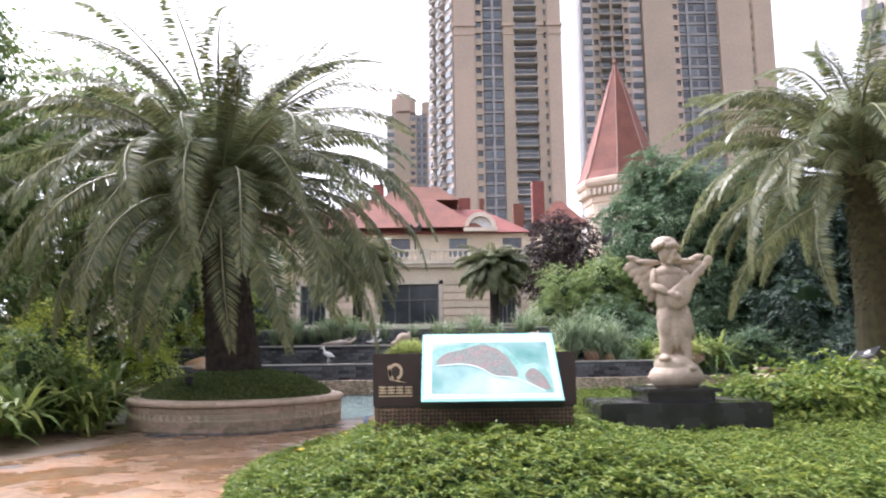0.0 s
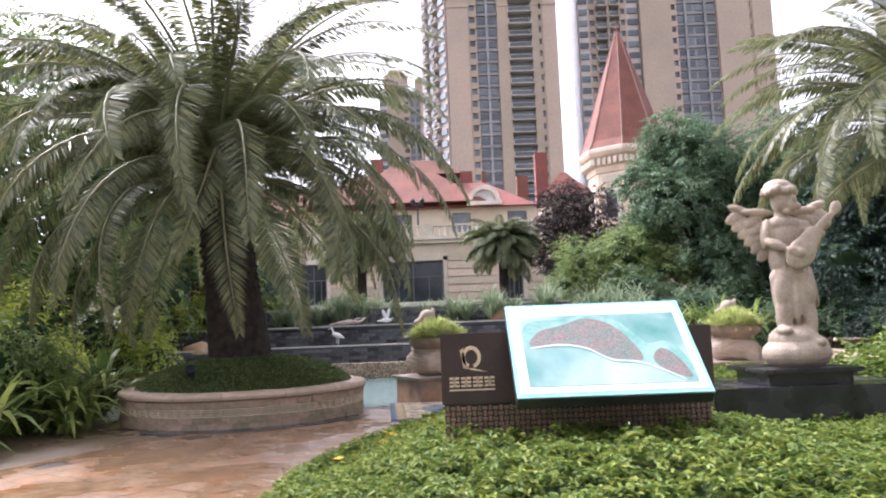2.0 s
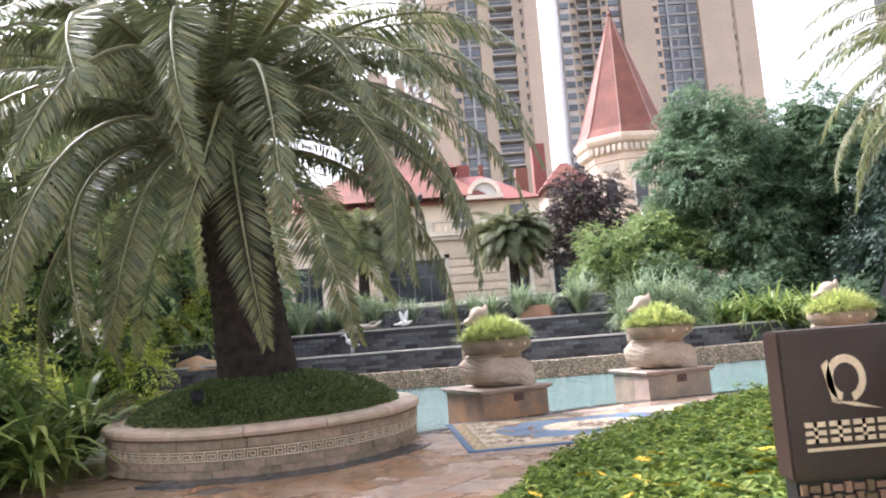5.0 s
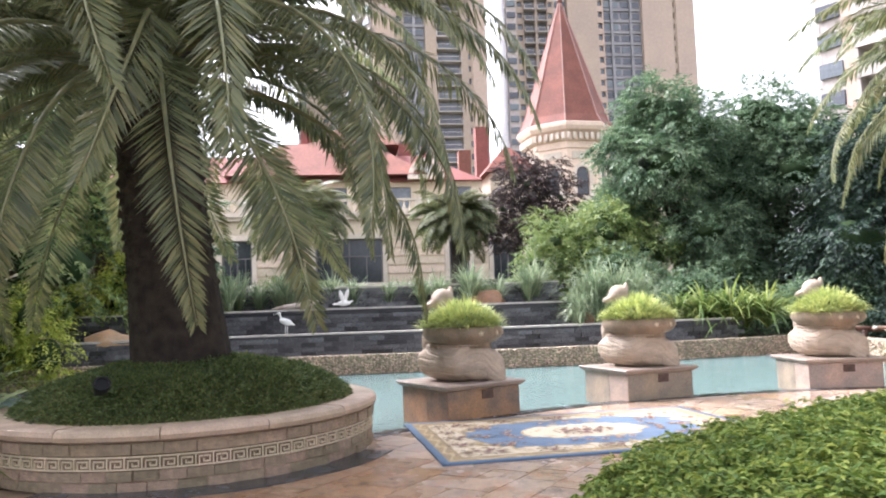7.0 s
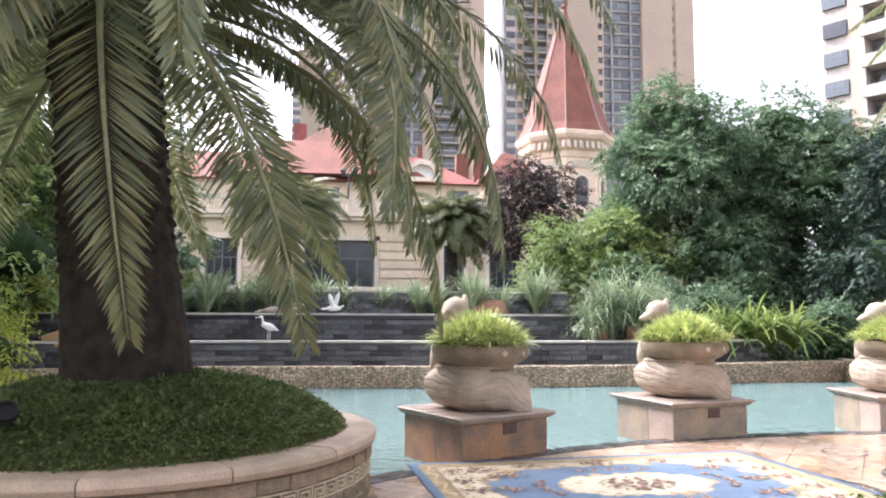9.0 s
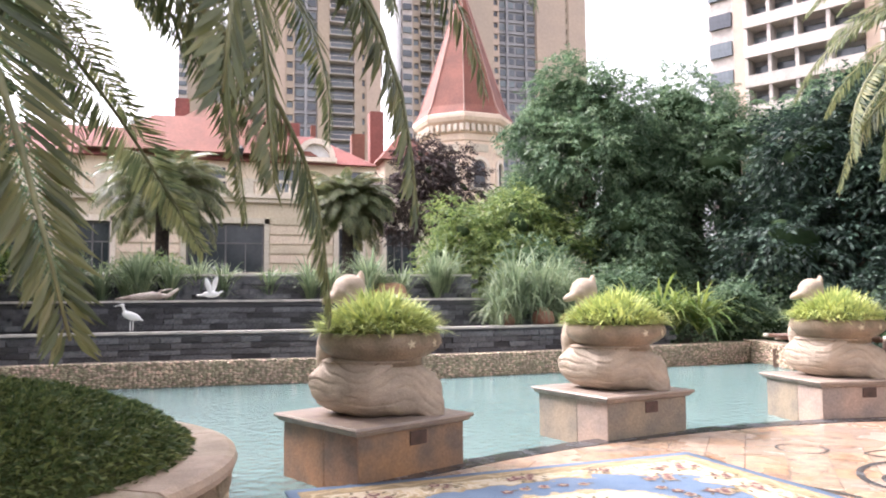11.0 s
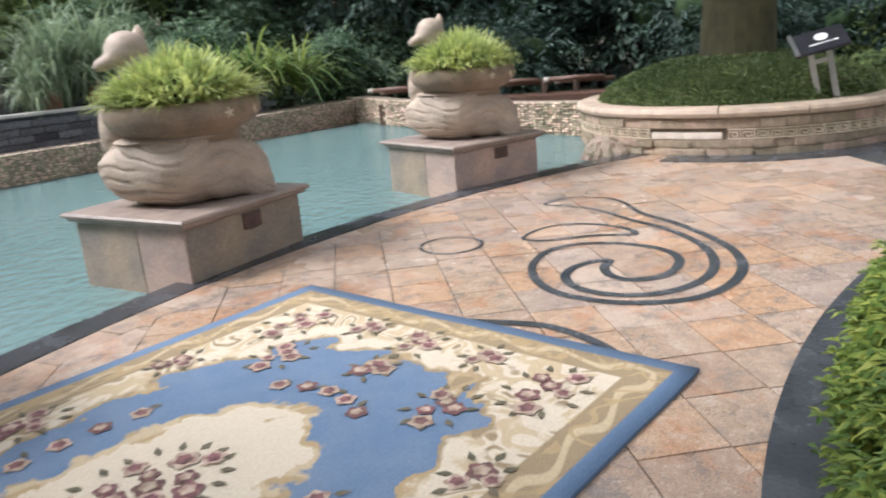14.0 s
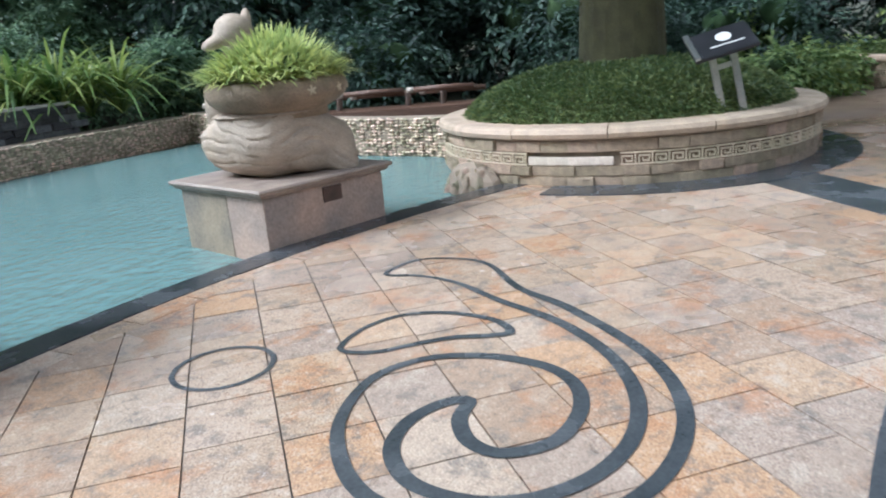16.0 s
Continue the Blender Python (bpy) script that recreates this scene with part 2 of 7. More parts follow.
def paving_material(name, island, tint=(1.0, 1.0, 1.0)):
    """Wet split granite: a tint for each stone, rust blotches, speckle, and wet patches that run across the joints."""
    m = bpy.data.materials.new(name)
    m.use_nodes = True
    n, l = m.node_tree.nodes, m.node_tree.links
    p = n["Principled BSDF"]
    geo = n.new("ShaderNodeNewGeometry")
    rnd = geo.outputs["Random Per Island"] if island else n.new("ShaderNodeObjectInfo").outputs["Random"]

    def tex(scale, detail, rough=0.6):
        t = n.new("ShaderNodeTexNoise")
        t.inputs["Scale"].default_value, t.inputs["Detail"].default_value, t.inputs["Roughness"].default_value = scale, detail, rough
        l.new(geo.outputs["Position"], t.inputs["Vector"])
        return t.outputs["Fac"]

    def span(v, a, b, c=0.0, d=1.0):
        t = n.new("ShaderNodeMapRange")
        for k, q in (("From Min", a), ("From Max", b), ("To Min", c), ("To Max", d)):
            t.inputs[k].default_value = q
        l.new(v, t.inputs["Value"])
        return t.outputs[0]

    def mixc(fac, a, b, mode="MIX"):
        t = n.new("ShaderNodeMix")
        t.data_type, t.blend_type = "RGBA", mode
        for i, q in ((0, fac), (6, a), (7, b)):
            if isinstance(q, (tuple, float)):
                t.inputs[i].default_value = (*q, 1) if isinstance(q, tuple) else q
            else:
                l.new(q, t.inputs[i])
        return t.outputs[2]

    ramp = n.new("ShaderNodeValToRGB")
    ramp.color_ramp.interpolation = "CONSTANT"
    ramp.color_ramp.elements[0].color, ramp.color_ramp.elements[1].color = (0.37, 0.28, 0.215, 1), (0.46, 0.29, 0.17, 1)
    ramp.color_ramp.elements[1].position = 0.90
    for pos, c in ((0.18, (0.44, 0.325, 0.235)), (0.36, (0.40, 0.29, 0.20)), (0.52, (0.45, 0.345, 0.255)), (0.66, (0.37, 0.26, 0.18)), (0.80, (0.45, 0.31, 0.20))):
        e = ramp.color_ramp.elements.new(pos)
        e.color = (*c, 1)
    l.new(rnd, ramp.inputs["Fac"])
    big, vein, fleck, grit, wet = tex(2.4, 6, 0.68), tex(6.0, 7, 0.75), tex(26.0, 5, 0.75), tex(95.0, 3), tex(0.8, 4)
    c = mixc(span(big, 0.52, 0.62, 0, 0.7), ramp.outputs[0], (0.40, 0.20, 0.10))
    c = mixc(span(vein, 0.51, 0.62, 0, 0.8), c, (0.195, 0.165, 0.14))
    c = mixc(span(vein, 0.46, 0.34, 0, 0.6), c, (0.52, 0.44, 0.35))
    c = mixc(span(fleck, 0.56, 0.66, 0, 0.65), c, (0.17, 0.12, 0.09))
    c = mixc(span(fleck, 0.44, 0.34, 0, 0.5), c, (0.60, 0.50, 0.40))
    c = mixc(0.9, c, grit, "OVERLAY")
    c = mixc(1.0, c, tint, "MULTIPLY")
    l.new(c, p.inputs["Base Color"])
    l.new(span(wet, 0.42, 0.60, 0.03, 0.5), p.inputs["Roughness"])
    bump = n.new("ShaderNodeBump")
    bump.inputs["Strength"].default_value, bump.inputs["Distance"].default_value = 0.10, 0.012
    add = n.new("ShaderNodeMath")
    add.operation = "ADD"
    l.new(vein, add.inputs[0])
    l.new(grit, add.inputs[1])
    l.new(add.outputs[0], bump.inputs["Height"])
    l.new(bump.outputs[0], p.inputs["Normal"])
    return m


M["paving"], M["paving_rest"] = paving_material("wet_granite_paving", False, (0.92, 0.92, 0.93)), paving_material("wet_granite_paving_rest", True, (0.92, 0.92, 0.93))
M["path_paving"] = paving_material("wet_brown_path_paving", True, (0.74, 0.62, 0.50))

# pool water: milky teal with a rain-ruffled surface
wm = bpy.data.materials.new("pool_water")
wm.use_nodes = True
n, l = wm.node_tree.nodes, wm.node_tree.links
p = n["Principled BSDF"]
p.inputs["Roughness"].default_value, p.inputs["IOR"].default_value = 0.10, 1.33
tc, na, nb = n.new("ShaderNodeTexCoord"), n.new("ShaderNodeTexNoise"), n.new("ShaderNodeTexNoise")
na.inputs["Scale"].default_value, nb.inputs["Scale"].default_value, nb.inputs["Detail"].default_value = 0.5, 7.0, 6
mx = n.new("ShaderNodeMix")
mx.data_type = "RGBA"
mx.inputs[6].default_value, mx.inputs[7].default_value = (0.108, 0.192, 0.182, 1), (0.180, 0.258, 0.243, 1)
bp = n.new("ShaderNodeBump")
bp.inputs["Strength"].default_value, bp.inputs["Distance"].default_value = 0.9, 0.055
l.new(tc.outputs["Object"], na.inputs["Vector"])
l.new(tc.outputs["Object"], nb.inputs["Vector"])
l.new(na.outputs["Fac"], mx.inputs[0])
l.new(mx.outputs[2], p.inputs["Base Color"])
l.new(nb.outputs["Fac"], bp.inputs["Height"])
l.new(bp.outputs[0], p.inputs["Normal"])
M["water"] = wm

# ---- mesh helpers ----
RNG = np.random.default_rng(7)


def np_mesh(name, verts, faces, mat, smooth=False):
    """A mesh from arrays: verts (n, 3), faces (m, 3 or 4)."""
    verts, faces = np.asarray(verts, np.float32), np.asarray(faces, np.int32)
    me = bpy.data.meshes.new(name)
    k = faces.shape[1]
    me.vertices.add(len(verts))
    me.vertices.foreach_set("co", verts.ravel())
    me.loops.add(faces.size)
    me.loops.foreach_set("vertex_index", faces.ravel())
    me.polygons.add(len(faces))
    me.polygons.foreach_set("loop_start", np.arange(0, faces.size, k, dtype=np.int32))
    me.polygons.foreach_set("use_smooth", np.full(len(faces), smooth))
    me.update(calc_edges=True)
    me.materials.append(mat)
    return me


def bm_mesh(name, bm, mat, smooth=False):
    me = bpy.data.meshes.new(name)
    bmesh.ops.recalc_face_normals(bm, faces=bm.faces)
    if smooth:
        for f in bm.faces:
            f.smooth = True
    bm.to_mesh(me)
    bm.free()
    me.materials.append(mat)
    return me


def thing(name, label, category, at=(0, 0, 0), rz=0.0, group="", kind=""):
    ob = new(name)
    ob.empty_display_size = 0.2
    ob.matrix_world = pose(*at, 0, 0, rz)
    return tagged(ob, label, category, group, kind)


def part(name, me, parent, label="", m=None, kind=""):
    ob = new(name, me)
    ob.parent = parent
    if m is not None:
        ob.matrix_basis = m
    return tagged(ob, label, kind=kind)


def solid(name, me, label, category="", kind="", m=None, group=""):
    ob = new(name, me)
    if m is not None:
        ob.matrix_world = m
    return tagged(ob, label, category, group, kind)


def add_box(bm, x0, x1, y0, y1, z0, z1, m=None, taper=0.0):
    vs = [bm.verts.new((x, y, z)) for z, t in ((z0, 0.0), (z1, taper)) for x, y in ((x0 + t, y0 + t), (x1 - t, y0 + t), (x1 - t, y1 - t), (x0 + t, y1 - t))]
    for q in ((3, 2, 1, 0), (4, 5, 6, 7), (0, 1, 5, 4), (1, 2, 6, 5), (2, 3, 7, 6), (3, 0, 4, 7)):
        bm.faces.new([vs[i] for i in q])
    if m is not None:
        bmesh.ops.transform(bm, matrix=m, verts=vs)
    return vs


def box(x0, x1, y0, y1, z0, z1, bevel=0.0, m=None):
    bm = bmesh.new()
    add_box(bm, x0, x1, y0, y1, z0, z1, m)
    if bevel:
        bmesh.ops.bevel(bm, geom=bm.edges[:], offset=bevel, segments=2, affect="EDGES")
    return bm


def lathe(profile, seg=32, bm=None, m=None):
    """Turn a profile of (r, z) round the z axis."""
    bm = bm or bmesh.new()
    rings = []
    for r, z in profile:
        rings.append([bm.verts.new((r * math.cos(2 * math.pi * i / seg), r * math.sin(2 * math.pi * i / seg), z)) for i in range(seg)])
    for a, b in zip(rings, rings[1:]):
        for i in range(seg):
            bm.faces.new((a[i], a[(i + 1) % seg], b[(i + 1) % seg], b[i]))
    bm.faces.new(rings[0][::-1])
    bm.faces.new(rings[-1])
    if m is not None:
        bmesh.ops.transform(bm, matrix=m, verts=[v for r in rings for v in r])
    return bm


def tube(bm, pts, radii, seg=8):
    """A tapered tube along points."""
    pts = [Vector(q) for q in pts]
    rings = []
    for i, q in enumerate(pts):
        d = (pts[min(i + 1, len(pts) - 1)] - pts[max(i - 1, 0)]).normalized()
        u = d.orthogonal().normalized() if i == 0 else (u - d * u.dot(d)).normalized()
        v = d.cross(u)
        rings.append([bm.verts.new(q + (u * math.cos(2 * math.pi * k / seg) + v * math.sin(2 * math.pi * k / seg)) * radii[i]) for k in range(seg)])
    for a, b in zip(rings, rings[1:]):
        for k in range(seg):
            bm.faces.new((a[k], a[(k + 1) % seg], b[(k + 1) % seg], b[k]))
    bm.faces.new(rings[0][::-1])
    bm.faces.new(rings[-1])
    return bm


def blobs(name, balls, mat, voxel=0.02, smooth=4):
    """Ellipsoids melted into one carved body. balls: (centre, radii, (rx, ry, rz))."""
    bm = bmesh.new()
    for c, r, a in balls:
        bmesh.ops.create_uvsphere(bm, u_segments=18, v_segments=12, radius=1, matrix=pose(*c, *a) @ Matrix.Diagonal((*r, 1)))
    me = bm_mesh(name, bm, mat, True)
    tmp = bpy.data.objects.new(name, me)
    scene.collection.objects.link(tmp)
    rm = tmp.modifiers.new("melt", "REMESH")
    rm.mode, rm.voxel_size, rm.use_smooth_shade = "VOXEL", voxel, True
    sm = tmp.modifiers.new("soften", "SMOOTH")
    sm.factor, sm.iterations = 0.5, smooth
    dg = bpy.context.evaluated_depsgraph_get()
    done = bpy.data.meshes.new_from_object(tmp.evaluated_get(dg))
    bpy.data.objects.remove(tmp)
    if not done.materials:
        done.materials.append(mat)
    return done


def unit(v):
    return v / np.maximum(np.linalg.norm(v, axis=1, keepdims=True), 1e-6)


def leaves(base, direction, length, width, droop=0.2):
    """One bent diamond leaf per base point. Returns verts, faces."""
    k = len(base)
    d = unit(direction)
    side = unit(np.cross(d, np.array([0, 0, 1.0])) + RNG.normal(0, 0.35, (k, 3)))
    length = np.broadcast_to(length, k)[:, None] * RNG.uniform(0.7, 1.3, (k, 1))
    width = np.broadcast_to(width, k)[:, None]
    mid = base + d * length * 0.5
    tip = base + d * length - np.array([0, 0, 1.0]) * length * droop
    v = np.stack([base, mid + side * width, tip, mid - side * width], 1).reshape(-1, 3)
    return v, np.arange(4 * k).reshape(-1, 4)


def blades(base, direction, length, width, droop, seg=4):
    """Arching strap leaves, seg quads each."""
    k = len(base)
    d = unit(direction)
    flat = d * np.array([1, 1, 0.0])
    side = unit(np.cross(d, np.array([0, 0, 1.0])) + RNG.normal(0, 0.05, (k, 3)))
    length = (np.broadcast_to(length, k) * RNG.uniform(0.7, 1.2, k))[:, None]
    width = np.broadcast_to(width, k)[:, None]
    droop = (np.broadcast_to(droop, k) * RNG.uniform(0.6, 1.4, k))[:, None]
    rows = []
    for i in range(seg + 1):
        s = i / seg
        c = base + d * length * s + (flat * 0.3 - np.array([0, 0, 1.0])) * length * droop * s * s
        w = width * (1 - s ** 2.5 * 0.93) * (0.55 + 0.45 * min(1, s * 3))
        rows += [c - side * w, c + side * w]
    v = np.stack(rows, 1).reshape(-1, 3)
    f = []
    o = np.arange(k) * 2 * (seg + 1)
    for i in range(seg):
        f.append(np.stack([o + 2 * i, o + 2 * i + 1, o + 2 * i + 3, o + 2 * i + 2], 1))
    return v, np.concatenate(f)


def merge(*vf):
    vs, fs, o = [], [], 0
    for v, f in vf:
        vs.append(v)
        fs.append(f + o)
        o += len(v)
    return np.concatenate(vs), np.concatenate(fs)


def spline(pts, per=8, closed=False):
    """Catmull-Rom through a few control points."""
    p = [np.array(q, float) for q in pts]
    k = len(p)
    out = []
    for i in range(k if closed else k - 1):
        a, b, c, d = (p[(i - 1) % k], p[i], p[(i + 1) % k], p[(i + 2) % k]) if closed else (p[max(i - 1, 0)], p[i], p[i + 1], p[min(i + 2, k - 1)])
        for j in range(per):
            t = j / per
            out.append(0.5 * (2 * b + (c - a) * t + (2 * a - 5 * b + 4 * c - d) * t * t + (3 * b - a - 3 * c + d) * t ** 3))
    if not closed:
        out.append(p[-1])
    return np.array(out)


def inside(poly, x, y):
    x, y = np.asarray(x, float), np.asarray(y, float)
    r = np.zeros(x.shape, bool)
    j = len(poly) - 1
    for i in range(len(poly)):
        (xi, yi), (xj, yj) = poly[i], poly[j]
        r ^= ((yi > y) != (yj > y)) & (x < (xj - xi) * (y - yi) / (yj - yi + 1e-12) + xi)
        j = i
    return r


def edge_distance(poly, x, y):
    q = np.stack([np.asarray(x, float).ravel(), np.asarray(y, float).ravel()], 1)
    best = np.full(len(q), 1e9)
    for i in range(len(poly)):
        a, b = poly[i - 1], poly[i]
        ab = b - a
        t = np.clip(((q - a) @ ab) / (ab @ ab + 1e-12), 0, 1)
        best = np.minimum(best, np.linalg.norm(q - a - t[:, None] * ab, axis=1))
    return best.reshape(np.shape(x))


def wobble(v, amount, scale):
    return np.array([noise.noise(Vector(q) * scale) for q in v]) * amount


# ---- plan ----
PLAZA, KERB_R = (4.5, 7.0), 11.5
WATER_Z = -0.12
BED_A, BED_A_R = (-4.43, 15.95), 2.18
BED_B, BED_B_R = (10.24, 17.47), 2.2
BED_RISE = 1.22
ISLAND = spline([(-1.0, 5.2), (-1.75, 6.3), (-2.0, 7.6), (-1.85, 9.1), (-1.45, 10.3), (-0.9, 11.5), (-0.1, 12.5), (1.0, 13.2), (2.4, 13.7), (4.0, 13.9), (5.6, 13.75), (7.5, 13.0), (9.0, 11.0), (9.0, 8.0), (7.0, 5.5), (4.0, 4.8), (1.5, 4.7)], 6, True)


def island_height(x, y):
    """Hedge top: taller at the pool end, lower before the statue."""
    s = np.clip(edge_distance(ISLAND, x, y) / 1.6, 0, 1)
    s = s * s * (3 - 2 * s)
    t = np.clip((y - 9.0) / 4.0, 0, 1)
    dip = np.clip((x - 1.3) / 1.0, 0, 1) * np.clip((11.0 - y) / 1.5, 0, 1)
    return 0.26 + 0.16 * t + (0.42 - 0.08 * t - 0.24 * dip) * s


def land(x, y):
    """Height of the ground sheet."""
    s = np.clip((y - 31.5) / 18.0, 0, 1)
    h = -0.03 + 3.2 * s * s * (3 - 2 * s)
    pool = (np.hypot(x - PLAZA[0], y - PLAZA[1]) > 11.0) & (y > 9) & (y < 27.4) & (x < 10.5 + 0.2 * (y - 20)) & (x > -17) & ~((x < -6.2) & (y < 20.5))
    bed = np.hypot(x - BED_B[0], y - BED_B[1]) < 2.2
    return np.where(pool & ~bed, -0.7, h)


# ---- ground ----
axis_x = np.concatenate([[-2500, -800, -300, -150, -100], np.arange(-70, 71, 1.0), [100, 150, 300, 800, 2500]])
axis_y = np.concatenate([[-2500, -800, -300, -100], np.arange(-40, 91, 1.0), [110, 150, 300, 800, 2500]])
gx, gy = np.meshgrid(axis_x, axis_y)
gv = np.stack([gx, gy, land(gx, gy)], -1).reshape(-1, 3)
nx = len(axis_x)
idx = np.arange(len(gv)).reshape(gx.shape)
gf = np.stack([idx[:-1, :-1], idx[:-1, 1:], idx[1:, 1:], idx[1:, :-1]], -1).reshape(-1, 4)
solid("ground", np_mesh("ground", gv, gf, M["soil"]), "dark planted earth rising gently behind the pool", "ground", "structure")

# plaza slab under the tiles: a disc, cut off at the kerb
bm = lathe([(KERB_R - 0.26, -0.6), (KERB_R - 0.26, -0.012)], 96, None, Matrix.Translation((*PLAZA, 0)))
solid("plaza_slab", bm_mesh("plaza_slab", bm, M["grout"]), "dark joint bed under wet granite paving", "pavement", "structure")
bm = box(-9.0, -2.0, -12, 16.5, -0.4, -0.02)
solid("path_slab", bm_mesh("path_slab", bm, M["ground"]), "wet brown stone path beside the hedge", "pavement", "structure")
bm = box(7.0, 30.0, 6, 17.5, -0.4, -0.016)
solid("side_path_slab", bm_mesh("side_path_slab", bm, M["ground"]), "wet brown paved path behind the round bed", "pavement", "structure")

# pool
bm = bmesh.new()
add_box(bm, -20, 12.2, 9.5, 27.0, WATER_Z - 0.02, WATER_Z)
solid("pool_water", bm_mesh("pool_water", bm, M["water"]), "milky turquoise pool water ruffled by rain", "water", "structure")

# ---- palms ----
def frond_mesh(name, elevation, bend, length, leaf, pairs=165):
    """A feather frond that leaves the heart at an elevation and bends down by so many degrees."""
    k = 28
    pts = [np.zeros(3)]
    for i in range(k):
        s = (i + 0.5) / k
        a = radians(max(elevation - bend * s ** 1.25, -84))
        pts.append(pts[-1] + np.array([math.cos(a), 0.05 * math.sin(6 * s + elevation), math.sin(a)]) * length / k)
    pts = np.array(pts)
    bm = tube(bmesh.new(), pts[::2], list(np.linspace(0.045, 0.006, len(pts[::2]))), 5)
    stem = bm_mesh(name, bm, M["rachis"], True)
    s = np.linspace(0.12, 0.995, pairs)
    f = s * k
    i0 = np.minimum(f.astype(int), k - 1)
    base = pts[i0] + (pts[i0 + 1] - pts[i0]) * (f - i0)[:, None]
    tan = unit(pts[i0 + 1] - pts[i0])
    vf = []
    for sd in (-1, 1):
        out = np.array([0, sd, 0.0])
        up = np.cross(tan, np.array([0, 1.0, 0])) * -1
        fwd = 0.30 + 0.10 * s + 0.75 * s ** 4
        d = tan * fwd[:, None] + out * 0.85 + up * RNG.uniform(0.12, 0.5, (pairs, 1)) - np.array([0, 0, 0.06]) + RNG.normal(0, 0.06, (pairs, 3))
        ln = leaf * np.minimum(1, 0.35 + 2.2 * s) * np.minimum(1, 0.3 + 2.4 * (1 - s))
        d = unit(d)
        wid = (0.0145 * np.ones(pairs))[:, None]
        ln = (ln * RNG.uniform(0.85, 1.15, pairs))[:, None]
        nrm = unit(np.cross(d, tan))
        sv = unit(np.cross(nrm, d))
        mid = base + d * ln * 0.55
        tip = base + d * ln - np.array([0, 0, 1.0]) * ln * RNG.uniform(0.0, 0.10, (pairs, 1))
        v = np.stack([base - sv * wid * 0.5, mid - sv * wid, tip, mid + sv * wid + nrm * 0.006], 1).reshape(-1, 3)
        vf.append((v, np.arange(4 * pairs).reshape(-1, 4)))
    v, fc = merge(*vf)
    return stem, np_mesh(name, v, fc, M["frond"])


FRONDS = {}


def frond(elevation, bend, length, leaf):
    key = (elevation, bend, length, leaf)
    if key not in FRONDS:
        FRONDS[key] = frond_mesh("frond", *key)
    return FRONDS[key]


def date_palm(at, trunk_h, r_base, r_top, length, count, label, seed, leaf=0.42, scars=True, bark="trunk", hanging=()):
    rnd = random.Random(seed)
    palm = thing("date_palm", label, "palm tree", at)
    bm = lathe([(r_base * (1.12 - 0.12 * min(1, z * 3)) + (r_top - r_base) * z, z * trunk_h - 0.1 * (z == 0)) for z in (0, 0.05, 0.15, 0.3, 0.5, 0.7, 0.85, 1.0)], 20)
    if scars:
        rows = int(trunk_h / 0.13)
        for i in range(rows):
            z = (i + 0.5) * trunk_h / rows
            r = r_base + (r_top - r_base) * z / trunk_h
            per = 13
            for j in range(per):
                a = 360 * (j + 0.5 * (i % 2)) / per + rnd.uniform(-5, 5)
                big = 1 + 1.3 * (z / trunk_h) ** 3
                m = pose(0, 0, z + rnd.uniform(-0.03, 0.03), 0, 0, a) @ pose(r - 0.035, 0, 0, rnd.uniform(-12, 12), rnd.uniform(14, 34), 0)
                big *= rnd.uniform(0.55, 1.1)
                vs = [bm.verts.new(m @ Vector(q)) for q in ((0, -0.11, -0.06), (0, 0.11, -0.06), (0.0, 0.06, 0.09 * big), (0.0, -0.06, 0.09 * big), (0.065 * big, rnd.uniform(-0.03, 0.03), 0.045))]
                for q in ((0, 1, 4), (1, 2, 4), (2, 3, 4), (3, 0, 4)):
                    bm.faces.new([vs[t] for t in q])
    part("trunk", bm_mesh("trunk", bm, M[bark]), palm, "dark fibrous trunk with old leaf bases")
    classes = [(80, 78), (71, 90), (61, 99), (50, 105), (38, 108), (26, 110), (11, 106), (-8, 92)]
    weights = [0.08, 0.13, 0.16, 0.17, 0.16, 0.14, 0.10, 0.06]
    golden = 137.508
    k = 0
    for (e, b), w in zip(classes, weights):
        for _ in range(round(count * w)):
            ln = length * (1.0 if e > 20 else 0.93)
            stem, blade = frond(e, b, ln, leaf)
            m = pose(0, 0, trunk_h - (1.0 - max(e, -30) / 90) * min(0.62, 0.14 * trunk_h), 0, 0, k * golden + rnd.uniform(-8, 8)) @ pose(r_top * (0.8 - 0.5 * max(e, 0) / 90), 0, 0, rnd.uniform(-25, 25), rnd.uniform(-6, 6), 0)
            m = m @ Matrix.Scale(rnd.uniform(0.86, 1.1) * (0.8 if e > 76 else 1.0), 4)
            fr = part("frond", blade, palm, m=m)
            part("stem", stem, fr)
            k += 1
    # old hanging fronds: azimuth, elevation, bend
    for azimuth, e, b, roll in hanging:
        stem, blade = frond(e, b, length, leaf)
        fr = part("frond", blade, palm, m=pose(0, 0, trunk_h - 0.6, 0, 0, azimuth) @ pose(r_top * 0.7, 0, 0, roll, 0, 0) @ Matrix.Scale(0.92, 4))
        part("stem", stem, fr)
    return palm


HANGING = [(-74, 2, 122, 0), (-33, 6, 108, -10), (-50, 24, 116, 6), (-18, 14, 108, 8), (-118, 4, 112, 10), (-150, 8, 108, 0)]
big_palm = date_palm((BED_A[0] - 0.05, BED_A[1] - 0.05, 0.95), 4.2, 0.53, 0.43, 5.0, 126, "large date palm with arching grey-green fronds in a round stone bed", 1, 0.43, True, "trunk", HANGING)
big_palm.matrix_world = pose(BED_A[0] - 0.08, BED_A[1] - 0.05, 0.95, 3, -5.5, 0)
date_palm((BED_B[0] + 0.05, BED_B[1], 1.0), 4.9, 0.47, 0.42, 5.0, 105, "tall date palm with drooping fronds in a round stone bed", 2, 0.42, True, "mossy_trunk")
